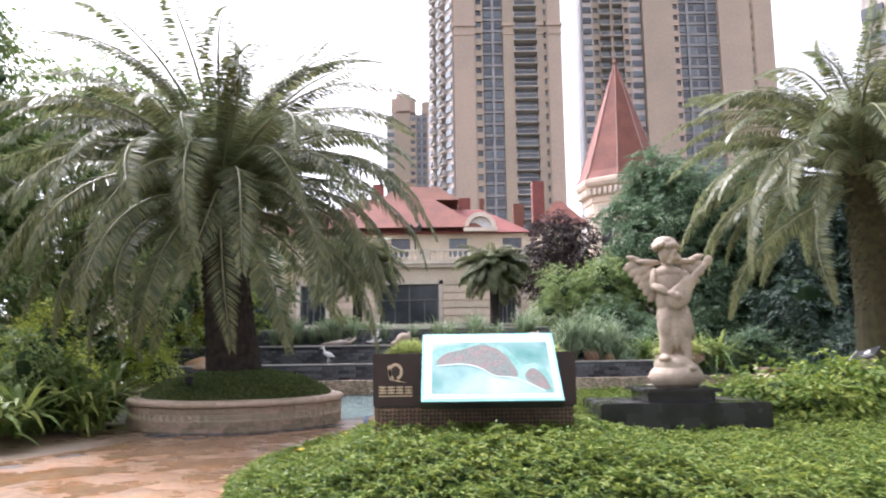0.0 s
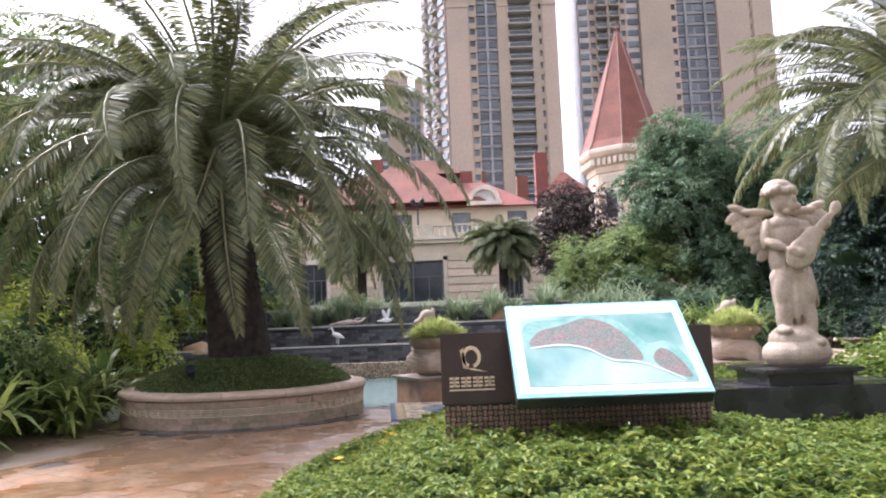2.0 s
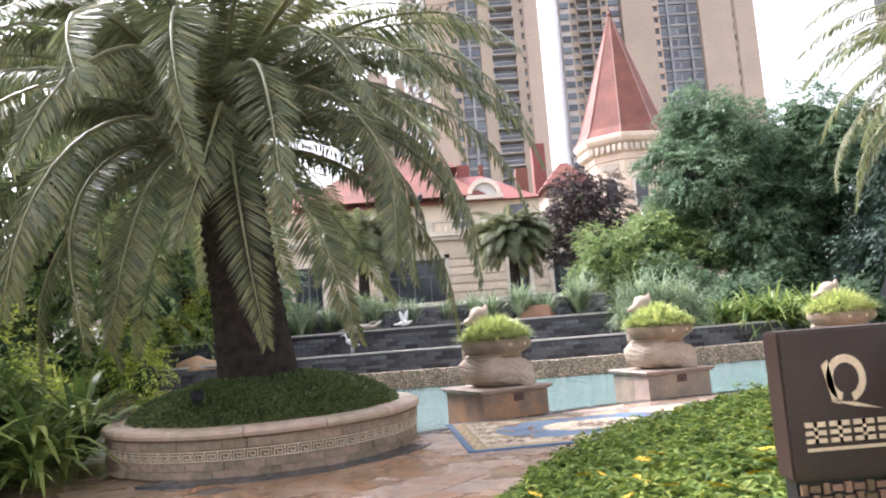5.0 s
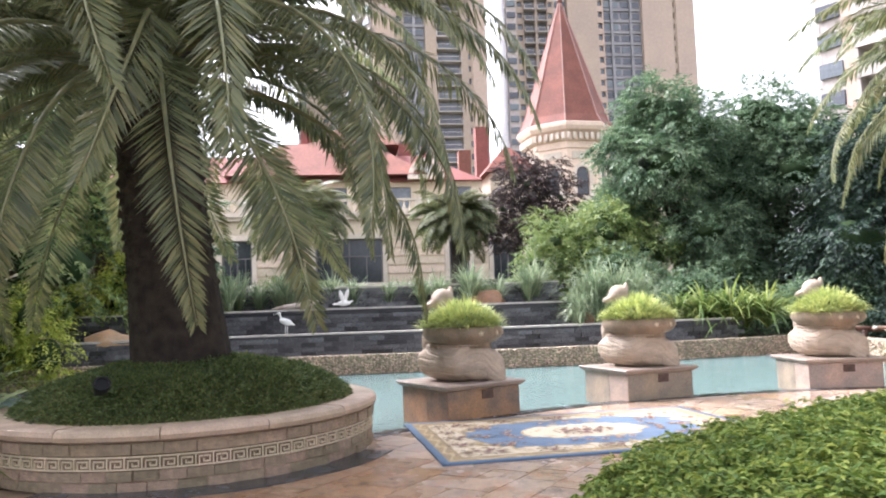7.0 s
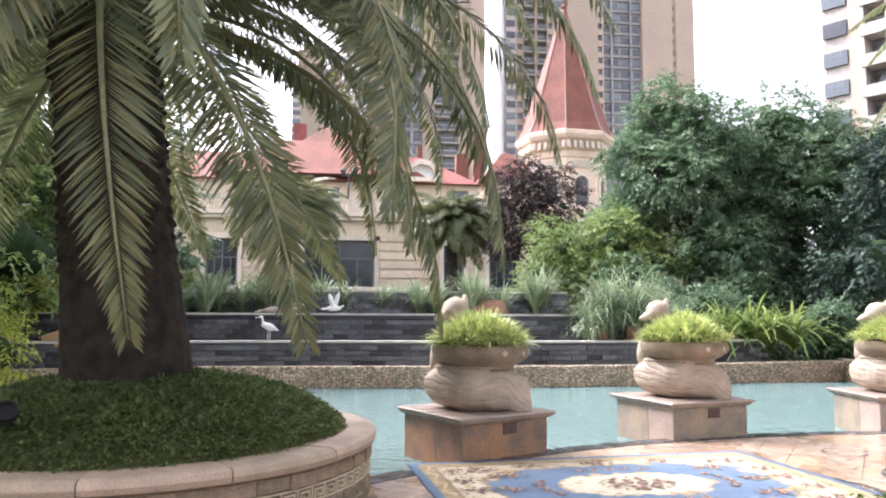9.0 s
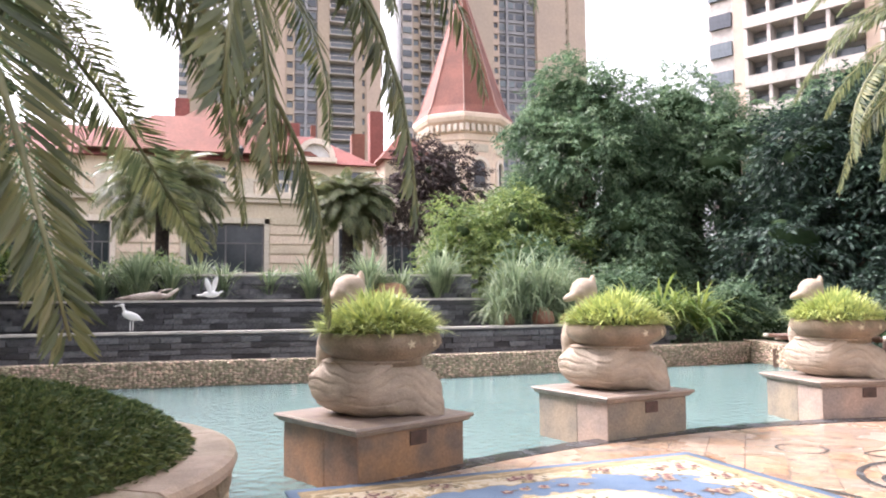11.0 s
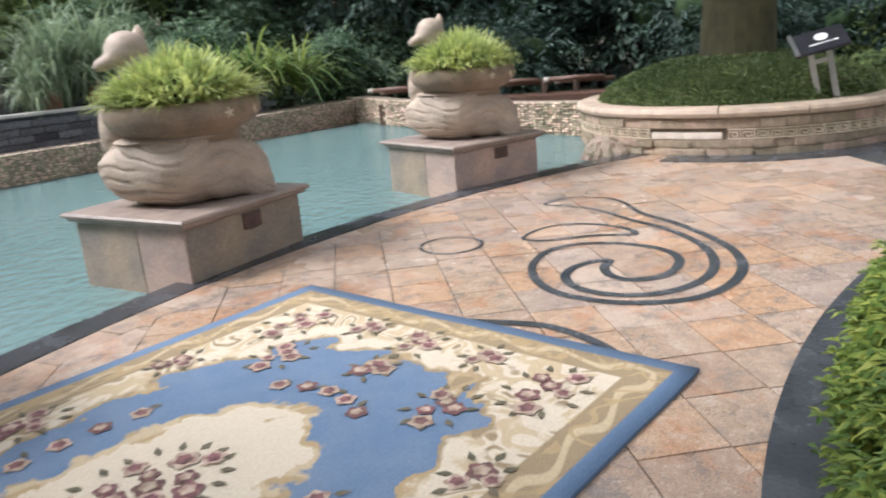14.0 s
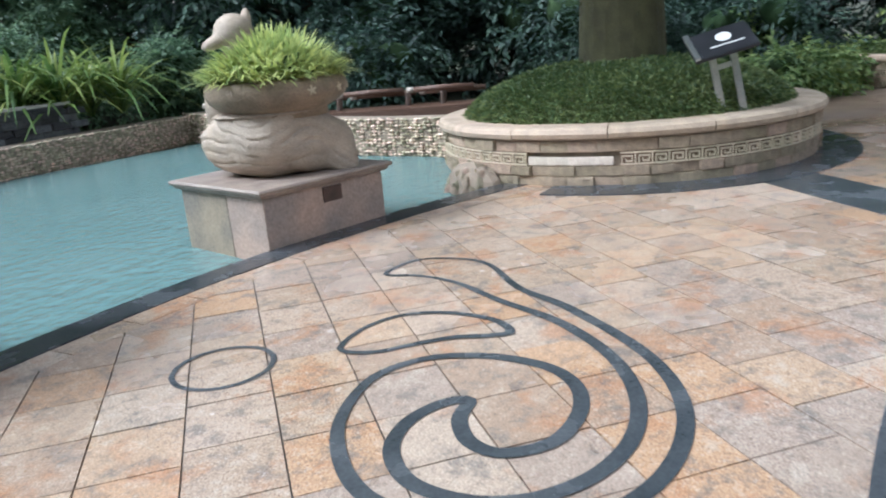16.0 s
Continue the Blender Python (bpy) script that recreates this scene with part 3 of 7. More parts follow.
date_palm((-13.6, 17.0, 0.0), 5.0, 0.45, 0.4, 3.8, 70, "date palm at the edge of the shrubbery", 3)

# ---- trees and shrubs ----
def blob_surface(k, centre, radii, rough, seed):
    rg = np.random.default_rng(seed)
    d = unit(rg.normal(0, 1, (k, 3)))
    off = rg.uniform(0, 50, 3)
    r = 1 + np.array([noise.noise(Vector(q * 2.3 + off)) for q in d]) * rough
    return np.array(centre) + d * np.array(radii) * r[:, None], d


def crown_mesh(name, balls, per_ball, leaf, mat, seed, rough=0.55, per_twig=13):
    """Twigs over a lobed surface, each with a flat spray of leaves."""
    vf = []
    twigs = max(8, per_ball // per_twig)
    for i, (c, r) in enumerate(balls):
        p, d = blob_surface(twigs, c, r, rough, seed * 31 + i)
        p = p - d * np.array(r) * RNG.uniform(0, 0.45, (twigs, 1)) ** 1.4
        run = unit((d + RNG.normal(0, 0.45, (twigs, 3))) * np.array([1, 1, 0.6]) - np.array([0, 0, 0.18]))
        side = unit(np.cross(run, np.array([0, 0, 1.0])) + RNG.normal(0, 0.25, (twigs, 3)))
        reach = leaf * RNG.uniform(2.0, 4.2, (twigs, 1))
        for j in range(per_twig):
            u = (j + 0.5) / per_twig
            hand = 1 if j % 2 else -1
            base = p + run * reach * (u - 0.25) - np.array([0, 0, 1.0]) * reach * 0.22 * u * u + RNG.normal(0, leaf * 0.12, (twigs, 3))
            way = run * (0.45 + 0.6 * u) + side * hand * 0.75 + RNG.normal(0, 0.22, (twigs, 3)) - np.array([0, 0, 0.12])
            vf.append(leaves(base, way, leaf * (1.1 - 0.35 * u), leaf * 0.22, 0.2))
    v, f = merge(*vf)
    return np_mesh(name, v, f, mat)


# Solid lumps inside a crown, coloured as the shade between its leaves.
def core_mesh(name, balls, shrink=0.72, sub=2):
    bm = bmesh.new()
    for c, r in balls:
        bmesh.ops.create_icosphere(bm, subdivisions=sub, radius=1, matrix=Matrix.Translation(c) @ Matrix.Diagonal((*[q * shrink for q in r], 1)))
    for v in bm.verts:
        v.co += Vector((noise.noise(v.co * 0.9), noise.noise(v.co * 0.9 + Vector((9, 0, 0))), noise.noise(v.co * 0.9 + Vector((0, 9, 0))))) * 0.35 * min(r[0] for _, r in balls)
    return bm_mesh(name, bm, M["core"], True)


def broad_tree(at, height, spread, label, seed, mat="tree", leaf=0.22, per=2200, n_balls=9, low=0.32, category="tree", core=0.42):
    rnd = random.Random(seed)
    tree = thing("broadleaf_tree", label, category, at)
    balls = []
    for i in range(n_balls):
        a, u = i * 2.4 + rnd.uniform(-0.4, 0.4), (i + 0.5) / n_balls
        z = height * (low + (0.88 - low) * u)
        rr = spread * (0.62 * math.sqrt(max(0.05, 1 - u ** 2.2)))
        s = spread * rnd.uniform(0.34, 0.5)
        balls.append(((rr * math.cos(a), rr * math.sin(a), z), (s, s, s * 0.75)))
    bm = bmesh.new()
    tube(bm, [(0, 0, -0.3), (0.05, 0, height * 0.2), (0.0, 0.1, height * 0.45), (0.1, 0, height * 0.8)], [height * 0.03, height * 0.024, height * 0.018, height * 0.006], 9)
    for c, r in balls:
        tube(bm, [(0, 0, c[2] * 0.45), (c[0] * 0.4, c[1] * 0.4, c[2] * 0.75), c], [height * 0.011, height * 0.008, height * 0.003], 5)
    part("trunk", bm_mesh("trunk", bm, M["bark"], True), tree, "brown branching trunk")
    crown = part("crown", crown_mesh("crown", balls, per, leaf, M[mat], seed), tree, kind="stuff")
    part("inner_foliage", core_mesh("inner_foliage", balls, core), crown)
    return tree


def shrub(at, size, label, seed, mat="tree", leaf=0.12, per=900, n_balls=5, name="shrub", category="shrub"):
    rnd = random.Random(seed)
    ob = thing(name, label, category, at)
    sx, sy, sz = size
    balls = []
    for i in range(n_balls):
        s = rnd.uniform(0.4, 0.62)
        balls.append(((sx * rnd.uniform(-0.55, 0.55), sy * rnd.uniform(-0.55, 0.55), sz * (0.25 + 0.5 * i / max(1, n_balls - 1))), (sx * s, sy * s, sz * s * 0.75)))
    crown = part("leaves", crown_mesh("leaves", balls, per, leaf, M[mat], seed, 0.55, 9), ob, kind="stuff")
    part("inner_foliage", core_mesh("inner_foliage", balls, 0.5), crown)
    return ob


def strap_plant(at, height, count, label, seed, mat="strap", width=0.03, droop=0.55, spread=0.35, name="strap_leaf_plant", category="plant", upright=1.0, heads=1):
    ob = thing(name, label, category, at)
    rg = np.random.default_rng(seed)
    vf = []
    for h in range(heads):
        o = rg.normal(0, spread, 3) * np.array([1, 1, 0]) if heads > 1 else np.zeros(3)
        a = rg.uniform(0, 2 * math.pi, count)
        tilt = rg.uniform(0.15, 1.1, count)
        d = np.stack([np.cos(a) * tilt, np.sin(a) * tilt, np.full(count, upright)], 1)
        b = np.stack([np.cos(a) * 0.05, np.sin(a) * 0.05, rg.uniform(0, 0.35 * height, count)], 1) + o
        vf.append(blades(b, d, height, width, droop))
    v, f = merge(*vf)
    part("leaves", np_mesh("leaves", v, f, M[mat]), ob, kind="stuff")
    return ob

# ---- hedge island ----
xs, ys = np.meshgrid(np.arange(-2.2, 9.4, 0.12), np.arange(4.5, 14.2, 0.12))
ok = inside(ISLAND, xs, ys)
hz = island_height(xs, ys)
idx = np.arange(xs.size).reshape(xs.shape)
keep = ok[:-1, :-1] & ok[:-1, 1:] & ok[1:, 1:] & ok[1:, :-1]
q = np.stack([idx[:-1, :-1], idx[:-1, 1:], idx[1:, 1:], idx[1:, :-1]], -1)[keep]
v = np.stack([xs, ys, hz - 0.07], -1).reshape(-1, 3)
v[:, 2] += wobble(v, 0.06, 3.0)
ring = np.concatenate([np.c_[ISLAND, np.full(len(ISLAND), 0.0)], np.c_[ISLAND * 0.999, np.full(len(ISLAND), 0.22)]])
kk = len(ISLAND)
rf = np.array([(i, (i + 1) % kk, kk + (i + 1) % kk, kk + i) for i in range(kk)])
v, q = merge((v, q), (ring, rf))
hedge = thing("ground_cover_hedge", "low bright green leafy hedge with yellow flowers round the sign", "hedge")
# Dark sheet under the hedge leaves; its colour stands in for their shade.
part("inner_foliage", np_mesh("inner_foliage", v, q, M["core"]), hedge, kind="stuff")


def rosettes(x, y, z, size, per=9):
    k = len(x)
    b = np.repeat(np.stack([x, y, z], 1), per, 0)
    a = RNG.uniform(0, 2 * math.pi, k * per)
    d = np.stack([np.cos(a), np.sin(a), RNG.uniform(-0.2, 0.5, k * per)], 1)
    return leaves(b + RNG.normal(0, 0.008, b.shape), d, size, size * 0.175, 0.3)


def scatter_in(poly, count, x0, x1, y0, y1):
    x, y = RNG.uniform(x0, x1, count), RNG.uniform(y0, y1, count)
    m = inside(poly, x, y)
    return x[m], y[m]


hx, hy = scatter_in(ISLAND, 54000, -2.2, 9.2, 4.5, 14.0)
near = (hx < 5.5) | (hy > 11.5) | (RNG.uniform(0, 1, len(hx)) < 0.4)
hx, hy = hx[near], hy[near]
hzz = island_height(hx, hy) + RNG.normal(-0.005, 0.042, len(hx)) + wobble(np.stack([hx, hy, hx * 0], 1), 0.06, 3.0)
t = RNG.uniform(0, kk, 8000)
i0 = t.astype(int)
pb = ISLAND[i0] + (ISLAND[(i0 + 1) % kk] - ISLAND[i0]) * (t - i0)[:, None] + RNG.normal(0, 0.04, (8000, 2))
v, f = merge(rosettes(hx, hy, hzz, 0.068, 8), rosettes(pb[:, 0], pb[:, 1], RNG.uniform(0.03, 0.34, 8000), 0.062, 8))
part("leaves", np_mesh("leaves", v, f, M["hedge"]), hedge, kind="stuff")
bm = bmesh.new()
for i in range(8):
    a0, a1 = 2 * math.pi * i / 8 - 0.3, 2 * math.pi * i / 8 + 0.3
    vs = [bm.verts.new(c) for c in ((0, 0, 0), (0.03 * math.cos(a0), 0.03 * math.sin(a0), 0.008), (0.045 * math.cos((a0 + a1) / 2), 0.045 * math.sin((a0 + a1) / 2), 0.004), (0.03 * math.cos(a1), 0.03 * math.sin(a1), 0.008))]
    bm.faces.new(vs)
flower_me = bm_mesh("yellow_flower", bm, M["yellow"])
rnd = random.Random(4)
for c in ((-1.2, 9.3), (-1.0, 9.0), (-0.5, 9.6), (-0.9, 9.9), (0.4, 9.3), (-1.6, 8.7), (-0.1, 8.9), (2.0, 13.3), (3.6, 13.5), (3.9, 13.3), (4.6, 13.5), (-1.3, 8.4), (5.2, 13.4), (0.8, 10.4), (-1.5, 9.9), (0.2, 9.5), (-0.3, 8.3), (0.5, 8.7), (-0.8, 8.6)):
    for _ in range(2):
        x, y = c[0] + rnd.uniform(-0.2, 0.2), c[1] + rnd.uniform(-0.2, 0.2)
        part("yellow_flower", flower_me, hedge, "small yellow daisy flower", pose(x, y, float(island_height(np.array([x]), np.array([y]))[0]) + 0.07, rnd.uniform(-25, 25), rnd.uniform(-25, 25), rnd.uniform(0, 90)) @ Matrix.Scale(1.35, 4))

# dark stone band round the island
inner = ISLAND
tang = np.roll(ISLAND, -1, 0) - np.roll(ISLAND, 1, 0)
norm = unit(np.stack([-tang[:, 1], tang[:, 0], tang[:, 0] * 0], 1))[:, :2]
outer = ISLAND + norm * 0.30
v = np.concatenate([np.c_[inner, np.full(kk, -0.05)], np.c_[inner, np.full(kk, 0.008)], np.c_[outer, np.full(kk, 0.008)], np.c_[outer, np.full(kk, -0.05)]])
f = np.concatenate([np.array([(o * kk + i, o * kk + (i + 1) % kk, (o + 1) * kk + (i + 1) % kk, (o + 1) * kk + i) for i in range(kk)]) for o in range(3)])
solid("border_band", np_mesh("border_band", v, f, M["darkstone"]), "wet dark slate band round the hedge", "pavement", "structure")


def ring_band(name, c, r0, r1, z, label, a0=0.0, a1=360.0, seg=90, depth=0.08, mat="darkstone"):
    a = np.radians(np.linspace(a0, a1, seg + 1))
    rows = [np.stack([c[0] + r * np.cos(a), c[1] + r * np.sin(a), np.full(seg + 1, zz)], 1) for r, zz in ((r0, z - depth), (r0, z), (r1, z), (r1, z - depth))]
    k = seg + 1
    f = np.concatenate([np.array([(o * k + i, o * k + i + 1, (o + 1) * k + i + 1, (o + 1) * k + i) for i in range(seg)]) for o in range(3)])
    return solid(name, np_mesh(name, np.concatenate(rows), f, M[mat]), label, "pavement", "structure")


ring_band("pool_kerb", PLAZA, KERB_R - 0.27, KERB_R, 0.006, "wet dark slate kerb along the pool", 60, 140, 110, 0.55)
ring_band("bed_band", BED_B, BED_B_R - 0.1, BED_B_R + 0.42, 0.012, "wet dark slate band at the foot of the bed", -176, 70, 60, 0.05)
ring_band("bed_band_second", BED_A, BED_A_R - 0.1, BED_A_R + 0.35, 0.010, "wet dark slate band at the foot of the bed", -115, -20, 40, 0.05)
bm = box(-1.3, 1.35, -0.31, 0.31, -0.05, 0.004)
bmesh.ops.transform(bm, matrix=pose(7.95, 14.4, 0.002, 0, 0, 46), verts=bm.verts)
solid("cross_band", bm_mesh("cross_band", bm, M["darkstone"]), "wet dark slate strip across the path", "pavement", "structure")

# ---- round stone beds ----
def stone_bed(c, r, label, seed, gap=()):
    rnd = random.Random(seed)
    bed = thing("round_planter_wall", label, "planter", (*c, 0))
    bed.scale.z = BED_RISE
    bm = lathe([(r - 0.30, -0.1), (r - 0.05, -0.1), (r - 0.05, 0.36), (r - 0.30, 0.36)], 72)
    part("mortar_core", bm_mesh("mortar_core", bm, M["mortar"]), bed)
    # coping: rounded segments with open joints
    segs = 14
    step = 360 / segs
    prof = [(r - 0.34, 0.37), (r - 0.34, 0.455), (r - 0.31, 0.475), (r + 0.0, 0.475), (r + 0.045, 0.46), (r + 0.06, 0.425), (r + 0.045, 0.39), (r + 0.0, 0.372)]
    bm = bmesh.new()
    rows = []
    for i in range(9):
        a = radians(-step / 2 + 0.12 + (step - 0.24) * i / 8)
        rows.append([bm.verts.new((q * math.cos(a), q * math.sin(a), z)) for q, z in prof])
    for p0, p1 in zip(rows, rows[1:]):
        for j in range(len(prof)):
            bm.faces.new((p0[j], p0[(j + 1) % len(prof)], p1[(j + 1) % len(prof)], p1[j]))
    bm.faces.new(rows[0])
    bm.faces.new(rows[-1][::-1])
    me = bm_mesh("coping_stone", bm, M["capstone"])
    for i in range(segs):
        part("coping_stone", me, bed, m=pose(0, 0, rnd.uniform(-0.003, 0.003), 0, 0, i * step + 5))
    # courses
    for z0, z1, wide in ((0.0, 0.078, 0.27), (0.081, 0.160, 0.24), (0.276, 0.368, 0.29)):
        k = round(2 * math.pi * r / wide)
        w = 2 * math.pi * r / k
        shapes = []
        for s in range(4):
            bm = bmesh.new()
            vs = add_box(bm, -0.06, 0.0 + 0.010 * s - 0.014, -w / 2 + 0.002, w / 2 - 0.002, z0, z1)
            bmesh.ops.bevel(bm, geom=bm.edges[:], offset=0.006, segments=1, affect="EDGES")
            for q in bm.verts:
                q.co.x += rnd.uniform(-0.006, 0.006)
            shapes.append(bm_mesh("wall_stone", bm, M["sandstone"]))
        for i in range(k):
            part("wall_stone", rnd.choice(shapes), bed, m=pose(0, 0, 0, 0, 0, 360 * (i + 0.5 * (z0 > 0.1)) / k) @ pose(r, 0, 0))
    # meander frieze: one tile is one key
    w = 0.158
    k = round(2 * math.pi * r / w)
    bm = bmesh.new()
    add_box(bm, -0.05, -0.012, -w / 2, w / 2, 0.163, 0.273)
    u = 0.0113
    for y0, y1, zz0, zz1 in ((-7, 7, 0, 1), (-7, 7, 8, 9), (-6, -5, 1, 6.6), (-5, 3.4, 5.6, 6.6), (2.4, 3.4, 2, 5.6), (-2.6, 2.4, 2, 3), (-2.6, -1.6, 3, 4.4), (5, 6, 1, 8)):
        add_box(bm, -0.014, 0.004, y0 * u, y1 * u, 0.167 + zz0 * u, 0.167 + zz1 * u)
    key = bm_mesh("meander_tile", bm, M["frieze"])
    key.materials.append(M["frieze_back"])
    for pi, pg in enumerate(key.polygons):
        pg.material_index = 1 if pi < 6 else 0
    for i in range(k):
        a = 360 * i / k
        if not any(g0 <= a <= g1 for g0, g1 in gap):
            part("meander_tile", key, bed, m=pose(0, 0, 0, 0, 0, a) @ pose(r, 0, 0))
    for g0, g1 in gap:
        bw = 0.24
        bm2 = box(-0.07, -0.018, -bw / 2, bw / 2 - 0.006, 0.165, 0.235, 0.008)
        me = bm_mesh("bare_block", bm2, M["bare"])
        nb = round(radians(g1 - g0) * r / bw)
        for i in range(nb):
            part("bare_block", me, bed, "pale bare block where relief tiles are missing", pose(0, 0, 0, 0, 0, g0 + (g1 - g0) * (i + 0.5) / nb) @ pose(r, 0, 0))
    return bed


def grass_mound(c, r, top, label, seed, at_edge=0.54):
    ob = thing("planted_mound", label, "ground cover", (*c, 0))
    h = lambda rr: at_edge + (top - at_edge) * np.clip(1 - (rr / r) ** 2, 0, 1) ** 0.6
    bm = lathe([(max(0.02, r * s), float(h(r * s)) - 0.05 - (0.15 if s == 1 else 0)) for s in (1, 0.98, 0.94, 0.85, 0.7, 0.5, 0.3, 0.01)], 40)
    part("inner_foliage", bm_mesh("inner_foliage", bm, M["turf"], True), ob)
    k = 30000
    rr, a = r * np.sqrt(RNG.uniform(0, 1, k)) * 1.0, RNG.uniform(0, 2 * math.pi, k)
    x, y = rr * np.cos(a), rr * np.sin(a)
    z = h(rr) - 0.03 + RNG.normal(0, 0.012, k)
    z += wobble(np.stack([x, y, z], 1), 0.035, 3.5)
    out = np.stack([np.cos(a) * (rr / r) ** 2 * 1.2, np.sin(a) * (rr / r) ** 2 * 1.2, np.full(k, 0.7)], 1)
    v, f = leaves(np.stack([x, y, z], 1), out + RNG.normal(0, 0.55, (k, 3)), 0.075, 0.013, 0.3)
    part("leaves", np_mesh("leaves", v, f, M["mound"]), ob, kind="stuff")
    return ob


stone_bed(BED_A, BED_A_R, "round sandstone planter wall with a cream meander frieze", 11)
stone_bed(BED_B, BED_B_R, "round sandstone planter wall with part of its meander frieze missing", 12, ((176, 199),))
stone_bed((19.3, 13.7), 2.4, "round sandstone planter wall beside the far path", 13)
grass_mound((19.3, 13.7), 2.1, 0.95, "clipped green mondo grass mound in a far bed", 3)
grass_mound(BED_A, 1.92, 1.12, "clipped dark green mondo grass mound under the palm", 1)
grass_mound(BED_B, 1.92, 1.14, "clipped dark green mondo grass mound under the palm", 2)

# ---- pedestals and duck planters ----
def pedestal(c, rz, label, mat="pedestal"):
    ob = thing("stone_pedestal", label, "pedestal", (*c, 0), rz, "pedestals along the pool")
    s = 0.635
    part("mortar_core", bm_mesh("mortar_core", box(-s + 0.03, s - 0.03, -s + 0.03, s - 0.03, -0.6, 0.42), M["mortar"]), ob)
    for i, cuts in enumerate(((-s, s), (-s, s), (-s, 0.05, s), (-s, 0.1, s))):
        for lo, hi in zip(cuts, cuts[1:]):
            me = bm_mesh("facing_slab", box(lo + 0.003, hi - 0.003, -s - 0.001 * i, -s + 0.03, -0.6, 0.42, 0.004), M[mat])
            part("facing_slab", me, ob, m=pose(0, 0, 0, 0, 0, 90 * i))
    bm = bmesh.new()
    prof = [(0.635, 0.42), (0.665, 0.425), (0.68, 0.44), (0.68, 0.455), (0.705, 0.465), (0.712, 0.485), (0.70, 0.50)]
    rows = [[bm.verts.new((sx * r, sy * r, z)) for sx, sy in ((-1, -1), (1, -1), (1, 1), (-1, 1))] for r, z in prof]
    for a, b in zip(rows, rows[1:]):
        for i in range(4):
            bm.faces.new((a[i], a[(i + 1) % 4], b[(i + 1) % 4], b[i]))
    bm.faces.new(rows[0][::-1])
    bm.faces.new(rows[-1])
    part("moulded_cap", bm_mesh("moulded_cap", bm, M["pedcap"]), ob, "moulded wet brown stone cap")
    part("plaque", bm_mesh("plaque", box(-0.10, 0.10, -s - 0.012, -s + 0.01, 0.27, 0.40, 0.003), M["plaque"]), ob, "small dark plaque", pose(0.05, 0, 0))
    return ob


DUCK = blobs("duck_body", [((0.0, 0.0, 0.28), (0.60, 0.60, 0.32), (0, 0, 0)), ((0.0, -0.05, 0.40), (0.53, 0.53, 0.24), (0, 0, 0)), ((0.10, -0.38, 0.26), (0.42, 0.27, 0.26), (0, 0, 0)), ((0.30, -0.47, 0.16), (0.20, 0.17, 0.19), (0, 0, 0)), ((0.36, -0.28, 0.22), (0.24, 0.30, 0.24), (0, 0, 0)), ((-0.30, 0.05, 0.30), (0.34, 0.50, 0.28), (0, 0, 0)), ((-0.08, 0.52, 0.55), (0.24, 0.16, 0.36), (-6, 0, 0)),
                           ((0.14, 0.56, 0.92), (0.18, 0.14, 0.34), (0, 0, 0)), ((0.14, 0.62, 1.23), (0.19, 0.17, 0.17), (0, 0, 0)), ((-0.07, 0.62, 1.15), (0.15, 0.08, 0.06), (0, -20, 0)), ((0.29, 0.62, 1.32), (0.045, 0.06, 0.13), (0, 4, 0)), ((0.05, 0.60, 1.19), (0.13, 0.13, 0.12), (0, 0, 0))], M["duck"], 0.018, 5)
DUCK.materials.clear()
DUCK.materials.append(M["duck"])
for vv in DUCK.vertices:
    x, y, z = vv.co
    vv.co.z = max(z, 0.0)
    if z < 0.52 and y < 0.5:
        rad = math.hypot(x, y) + 1e-6
        square = 0.81 + 0.80 * (((x / rad) ** 4 + (y / rad) ** 4) ** -0.25 - 1) * min(1.0, (0.52 - z) / 0.15)
        square *= min(1.28, max(0.2, 1 - ((z - 0.27) / 0.34) ** 2) ** -0.17)
        vv.co.x, vv.co.y = x * square, y * square
    if z < 0.52:
        w = noise.noise(Vector((x * 2.2, y * 2.2, z * 1.5)))
        lean = 0.10 * x if x < 0.12 else 0.012 + 0.55 * (x - 0.12) * (1 if y < 0.2 else -0.3)
        g = math.sin((z + 0.07 * w + lean) * (66 + 14 * w))
        d = -0.017 * max(0.0, g - 0.70) / 0.30 * (0.35 + 0.65 * (noise.noise(Vector((x * 3, y * 3, z * 6))) > -0.12))
        rad = math.hypot(x, y) + 1e-6
        vv.co.x += d * x / rad
        vv.co.y += d * y / rad


def duck_planter(c, rz, label):
    ob = thing("duck_planter", label, "planter", (*c, 0.50), rz, "duck planters on pedestals")
    part("duck_body", DUCK, ob, "carved sandstone duck with feather grooves")
    bm = lathe([(0.42, 0.48), (0.42, 0.54), (0.50, 0.58), (0.585, 0.64), (0.615, 0.70), (0.605, 0.77), (0.575, 0.80), (0.51, 0.80), (0.48, 0.74), (0.02, 0.72)], 40)
    for v in bm.verts:
        v.co += Vector((noise.noise(v.co * 3), noise.noise(v.co * 3 + Vector((5, 0, 0))), 0)) * 0.02
    part("bowl", bm_mesh("bowl", bm, M["bowl"], True), ob, "worn brown rounded stone bowl", pose(0.04, -0.06, 0))
    for a in (262, 292, 318):
        bm = bmesh.new()
        for i in range(5):
            b = 2 * math.pi * i / 5
            add_box(bm, -0.010, 0.010, -0.004, 0.004, 0.0, 0.042, pose(0, 0, 0, 0, math.degrees(b), 0), 0.003)
        part("maple_relief", bm_mesh("maple_relief", bm, M["frieze"]), ob, "small cream leaf relief", pose(0.04, -0.06, 0.70, 0, 0, a) @ pose(0.615, 0, 0, 0, -10, 90))
    return ob


